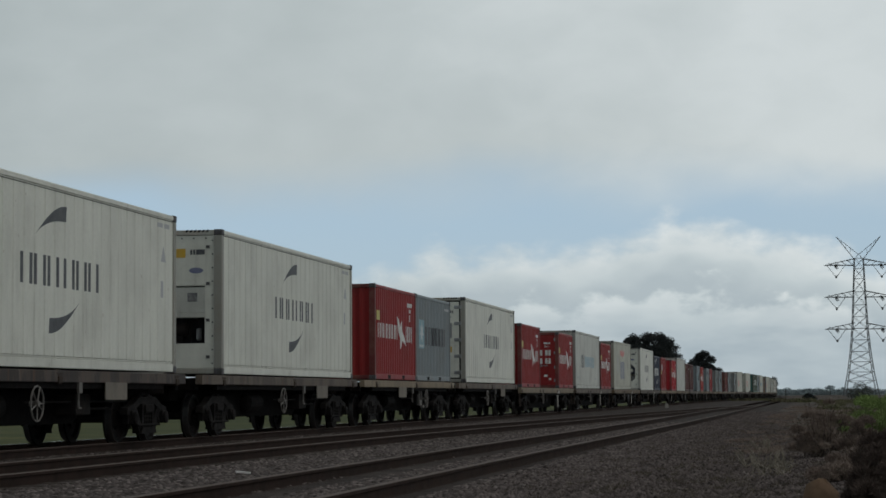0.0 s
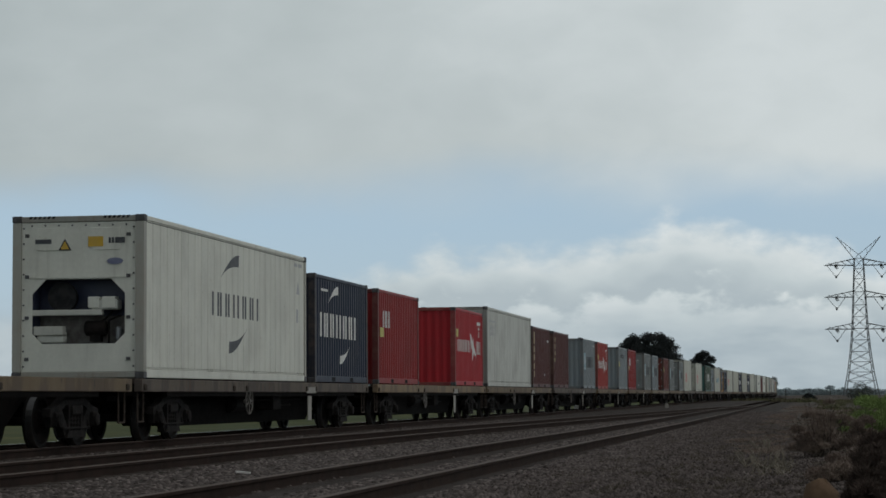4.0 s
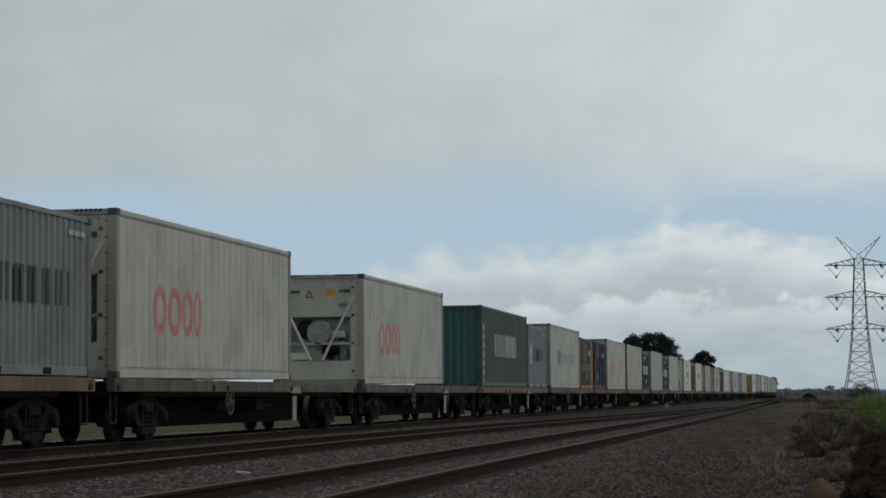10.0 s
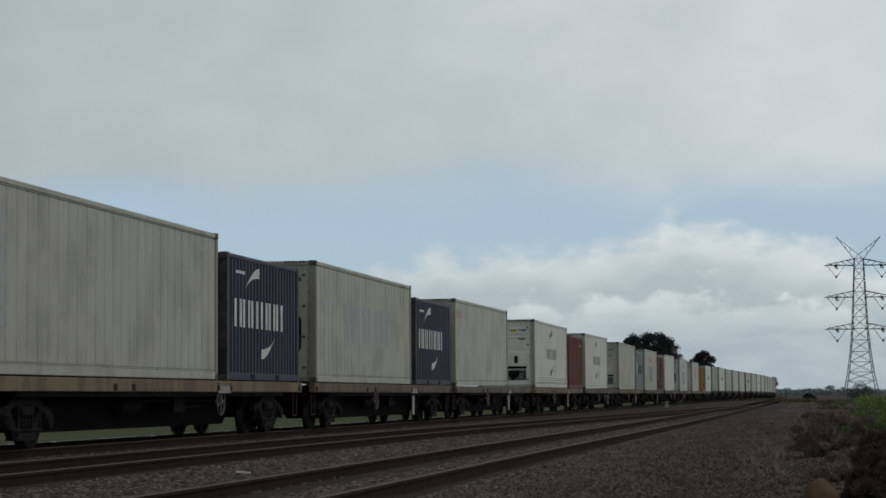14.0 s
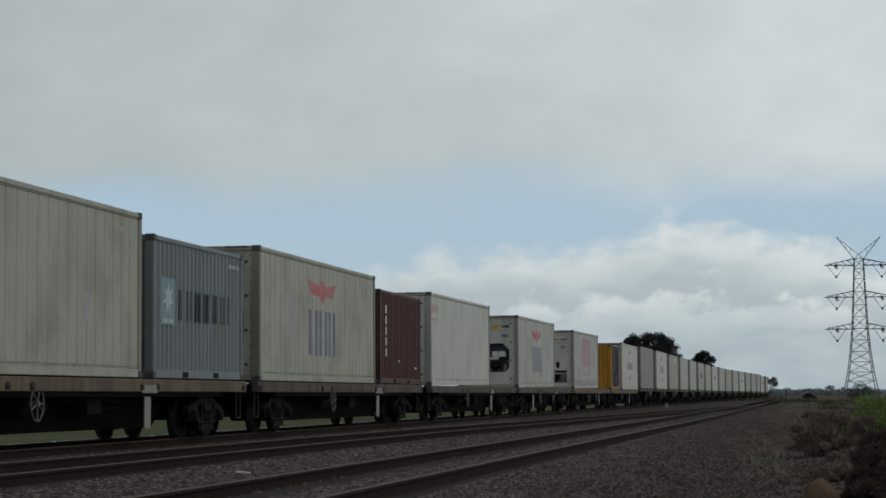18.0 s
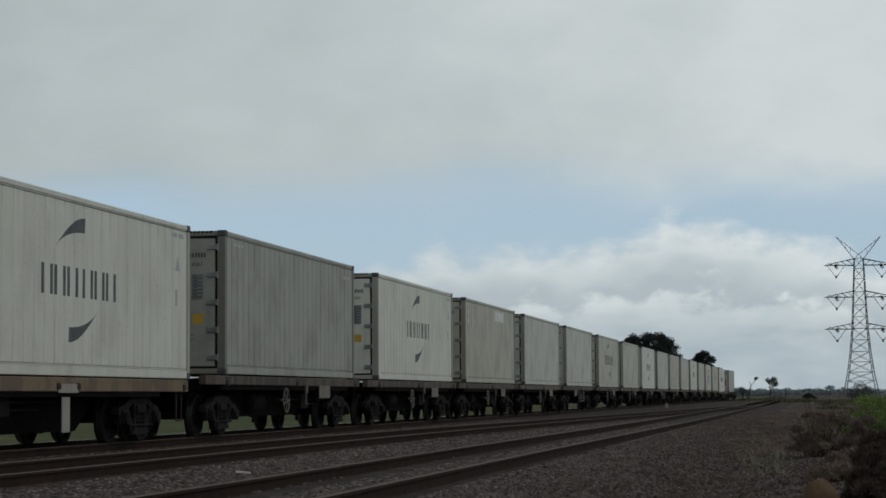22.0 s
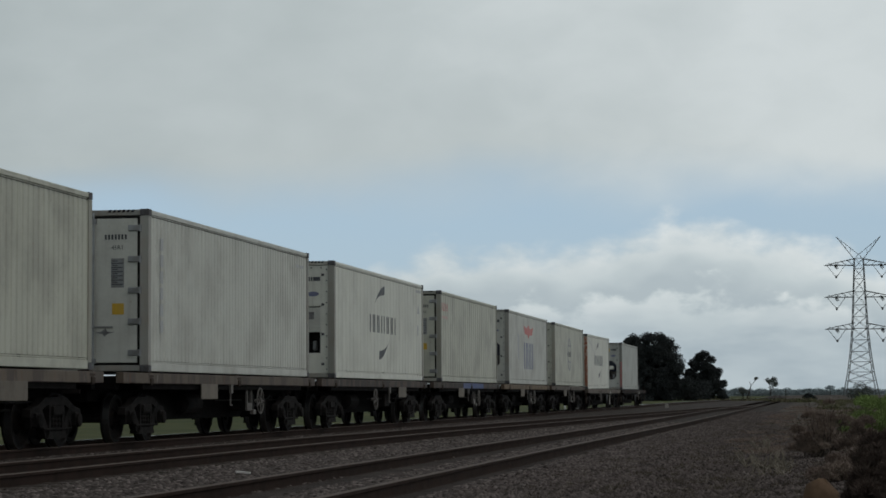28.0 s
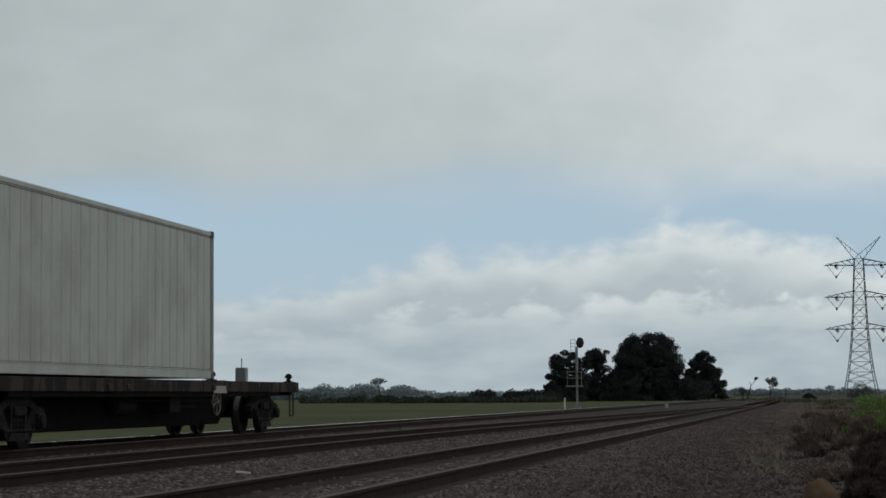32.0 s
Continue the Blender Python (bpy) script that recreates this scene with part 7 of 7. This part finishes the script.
stone = Shape().lathe(0, 0, 0, "z", [(0.0, 0.20), (0.05, 0.198), (0.10, 0.18), (0.14, 0.155), (0.18, 0.11), (0.20, 0.06), (0.207, 0.02)], 18)
rs = random.Random(9)
stone.v = [(x * rs.uniform(0.92, 1.08) * 0.8 + 0.12 * z, y * rs.uniform(0.92, 1.08), 1.12 * z * (1 - 1.5 * x) * rs.uniform(0.92, 1.08)) for x, y, z in stone.v]
tagged(new("rock", stone.mesh("rock", M_ROCK, smooth=True)), "tan weathered rock below the shrubs", "rock").matrix_basis = pose(0.06, 17.2, verge_z(0.06, 17.2) - 0.03)

scrap = Shape().prism([(-0.09, -0.025), (0.07, -0.03), (0.09, 0.012), (0.02, 0.03), (-0.08, 0.02)], "z", 0.0, 0.02)
tagged(new("scrap_board", scrap.mesh("scrap_board", M_WHITEPOST)), "pale broken scrap lying on the ballast", "scrap").matrix_basis = pose(-6.7, 24.6, BED + 0.012, 2, 6, 20)

# ---------------------------------------------------------------- power pylon
M_LATTICE = mat("galvanised_lattice", (0.16, 0.165, 0.17), 0.6, 0.5, (0.10, 0.10, 0.10), 1, 0.5)


def pylon():
    d = 620.0
    m = d / MIL
    t = tagged(new("power_pylon"), "grey steel lattice pylon with three crossarms", "pylon")
    t.matrix_basis = pose(across(22.75, d), d, -0.6, 0, 0, 4)
    levels = [(0, 30), (15, 26.5), (45, 21), (80, 16.5), (120, 13), (160, 11), (205, 9.0), (240, 7.6)]
    levels = [(z * 1.012 * m, w * m) for z, w in levels]
    r = 0.125
    for sx_ in (-1, 1):
        for sy in (-1, 1):
            sh = Shape()
            for (z0, w0), (z1, w1) in zip(levels, levels[1:]):
                sh.rod((sx_ * w0, sy * w0, z0), (sx_ * w1, sy * w1, z1), r, 5)
            child("leg", sh.mesh("leg", M_LATTICE), t)
    br = Shape()
    rows = []
    for (z0, w0), (z1, w1) in zip(levels, levels[1:]):
        k = 2 if z1 - z0 > 4.5 else 1
        for i in range(k):
            a, b = i / k, (i + 1) / k
            rows.append((z0 + (z1 - z0) * a, w0 + (w1 - w0) * a, z0 + (z1 - z0) * b, w0 + (w1 - w0) * b))
    for za, wa, zb, wb in rows:
        for s in (-1, 1):
            br.rod((-wa, s * wa, za), (wb, s * wb, zb), 0.047, 4).rod((wa, s * wa, za), (-wb, s * wb, zb), 0.047, 4)
            br.rod((s * wa, -wa, za), (s * wb, wb, zb), 0.047, 4).rod((s * wa, wa, za), (s * wb, -wb, zb), 0.047, 4)
            br.rod((-wb, s * wb, zb), (wb, s * wb, zb), 0.047, 4)
    child("bracing", br.mesh("bracing", M_LATTICE), t)
    for i, z in enumerate((120, 175.5, 231)):
        z = z * m
        arm = Shape()
        for s in (-1, 1):
            tip = (s * 60 * m, 0, z)
            for y in (-1, 1):
                arm.rod((s * 9 * m, y * 1.4, z), tip, 0.10, 4).rod((s * 9 * m, y * 1.4, z + 11 * m), (s * 42 * m, y * 0.5, z + 4 * m), 0.09, 4).rod((s * 42 * m, y * .5, z + 4 * m), tip, 0.08, 4)
                for k in range(4):
                    u, v = 9 + 11 * k, 9 + 11 * (k + 1)
                    arm.rod((s * u * m, y * 1.2, z), (s * v * m, y * 0.9, z + (11 - 0.17 * (v - 9)) * m), 0.05, 4)
        child("crossarm", arm.mesh("crossarm", M_LATTICE), t)
        for s in (-1, 1):
            ins = Shape().rod((s * 55 * m, 0, z), (s * 39 * m, 0, z - 21 * m), 0.085, 6).rod((s * 24 * m, 0, z), (s * 39 * m, 0, z - 21 * m), 0.085, 6).lathe(s * 39 * m, 0, z - 22.5 * m, "z", [(0, 0.2), (0.4, 0.35), (0.8, 0.2)], 8)
            child("insulator", ins.mesh("insulator", M_LATTICE), t)
            hang = Shape().box(s * 39 * m - 0.42, s * 39 * m + 0.30, -0.3, 0.3, z - 2.5 * m, z + 2 * m)
            for q in (-3.2, -1.6, 0.0, 1.8):
                hang.rod((s * 39 * m + q * 0.12, 0, z), (s * 39 * m + (q + 1.2) * 0.20, 0, z - (7.5 - abs(q)) * m), 0.10, 5)
            child("hanger", hang.mesh("hanger", M_LATTICE), t)
    horn = Shape()
    for s in (-1, 1):
        horn.rod((s * 7 * m, 0, 241 * m), (s * 38 * m, 0, 281 * m), 0.11, 5).rod((s * 0.5 * m, 0, 250 * m), (s * 38 * m, 0, 281 * m), 0.08, 5).rod((s * 7 * m, 0, 241 * m), (0, 0, 251 * m), 0.08, 5)
        for k in range(3):
            a = 0.25 + 0.22 * k
            horn.rod((s * (7 + 31 * a) * m, 0, (241 + 40 * a) * m), (s * 38 * (a + .1) * m, 0, (250 + 31 * (a + .1)) * m), 0.045, 4)
    child("horn", horn.mesh("horn", M_LATTICE), t)


pylon()

# ---------------------------------------------------------------- signal and lineside posts
M_MAST = mat("signal_grey_paint", (0.21, 0.21, 0.205), 0.6, 0.1, (0.12, 0.11, 0.10), 3, 0.5)
M_SIGBLACK = mat("signal_black", (0.015, 0.015, 0.018), 0.6)


def signal():
    d = 172.0
    m = d / MIL
    t = tagged(new("railway_signal"), "grey railway signal mast with a round black head", "signal")
    t.matrix_basis = pose(across(-109.22, d), d, -0.3)
    z = lambda up: rise(up, d) + 0.3
    child("mast", Shape().rod((0, 0, 0), (0, 0, z(22.97)), 0.10, 10).box(-0.25, 0.25, -0.25, 0.25, 0, 0.25).mesh("mast", M_MAST), t)
    head = Shape()
    cx, cz = 6 * m, z(24.84)
    head.prism([(cx + 7 * m * math.cos(i * 0.314), cz + 9.5 * m * math.sin(i * 0.314)) for i in range(20)], "y", -0.06, 0.0)
    head.box(cx - 0.12, cx + 0.12, -0.3, -0.06, cz - 0.1, cz + 0.25)
    child("signal_head", head.mesh("signal_head", M_SIGBLACK), t, "black oval signal target")
    for up in (4.01, 8.01, 10.95):
        child("platform" if up < 5 else "guard_rail", Shape().box(-19 * m, 9 * m, -0.35, 0.35, z(up), z(up) + (0.12 if up < 5 else 0.05)).mesh("platform", M_MAST), t)
    lad = Shape()
    for x in (-11 * m, -3 * m):
        lad.rod((x, 0.1, z(20.30)), (x, 0.1, z(26.44)), 0.02, 5)
    for up in (26.44, 24.57, 22.97, 21.36):
        lad.rod((-11 * m, 0.1, z(up)), (-3 * m, 0.1, z(up)), 0.018, 5)
    child("ladder", lad.mesh("ladder", M_MAST), t)
    for x in (-17 * m, 8 * m):
        child("guard_post", Shape().rod((x, 0, z(4.01)), (x, 0, z(11.48)), 0.025, 5).mesh("guard_post", M_MAST), t)


signal()
for bear, top_up, low_up, d, material, name, label in ((-115.10, -1.34, -5.34, 160, M_WHITEPOST, "marker_post", "short white marker post beside the track"), (-28.31, 1.60, -2.14, 330, M_BARK, "fence_post", "thin dark fence post"),
                                               (-11.75, 2.14, -1.87, 330, M_BARK, "fence_post", "thin dark fence post"), (-67.03, -3.47, -5.87, 150, M_PLATE, "marker_post", "low pale marker block beside the track")):
    z1 = rise(top_up, d)
    w = 0.06 if name == "marker_post" else 0.05
    if bear < -66 and bear > -68:
        w, z1 = 0.11, z1 - 0.12
    ob = tagged(new(name, Shape().prism([(-w, -w), (w, -w), (w, w), (-w, w)], "z", 0, z1 + 0.3).prism([(-w * .6, -w * .6), (w * .6, -w * .6), (w * .6, w * .6), (-w * .6, w * .6)], "z", z1 + 0.3, z1 + 0.34).mesh(name, material)), label, "post")
    ob.matrix_basis = pose(across(bear, d), d, -0.3)


# ---------------------------------------------------------------- the running train
def motions():
    for thing, S, z, tilt in MOVERS:
        rows = []
        for t in N_KEYS:
            m = on_track(S, t) @ pose(0, 0, 0, tilt)
            m.translation.z = z
            rows.append((float(t), m))
        walk(thing, rows)


motions()
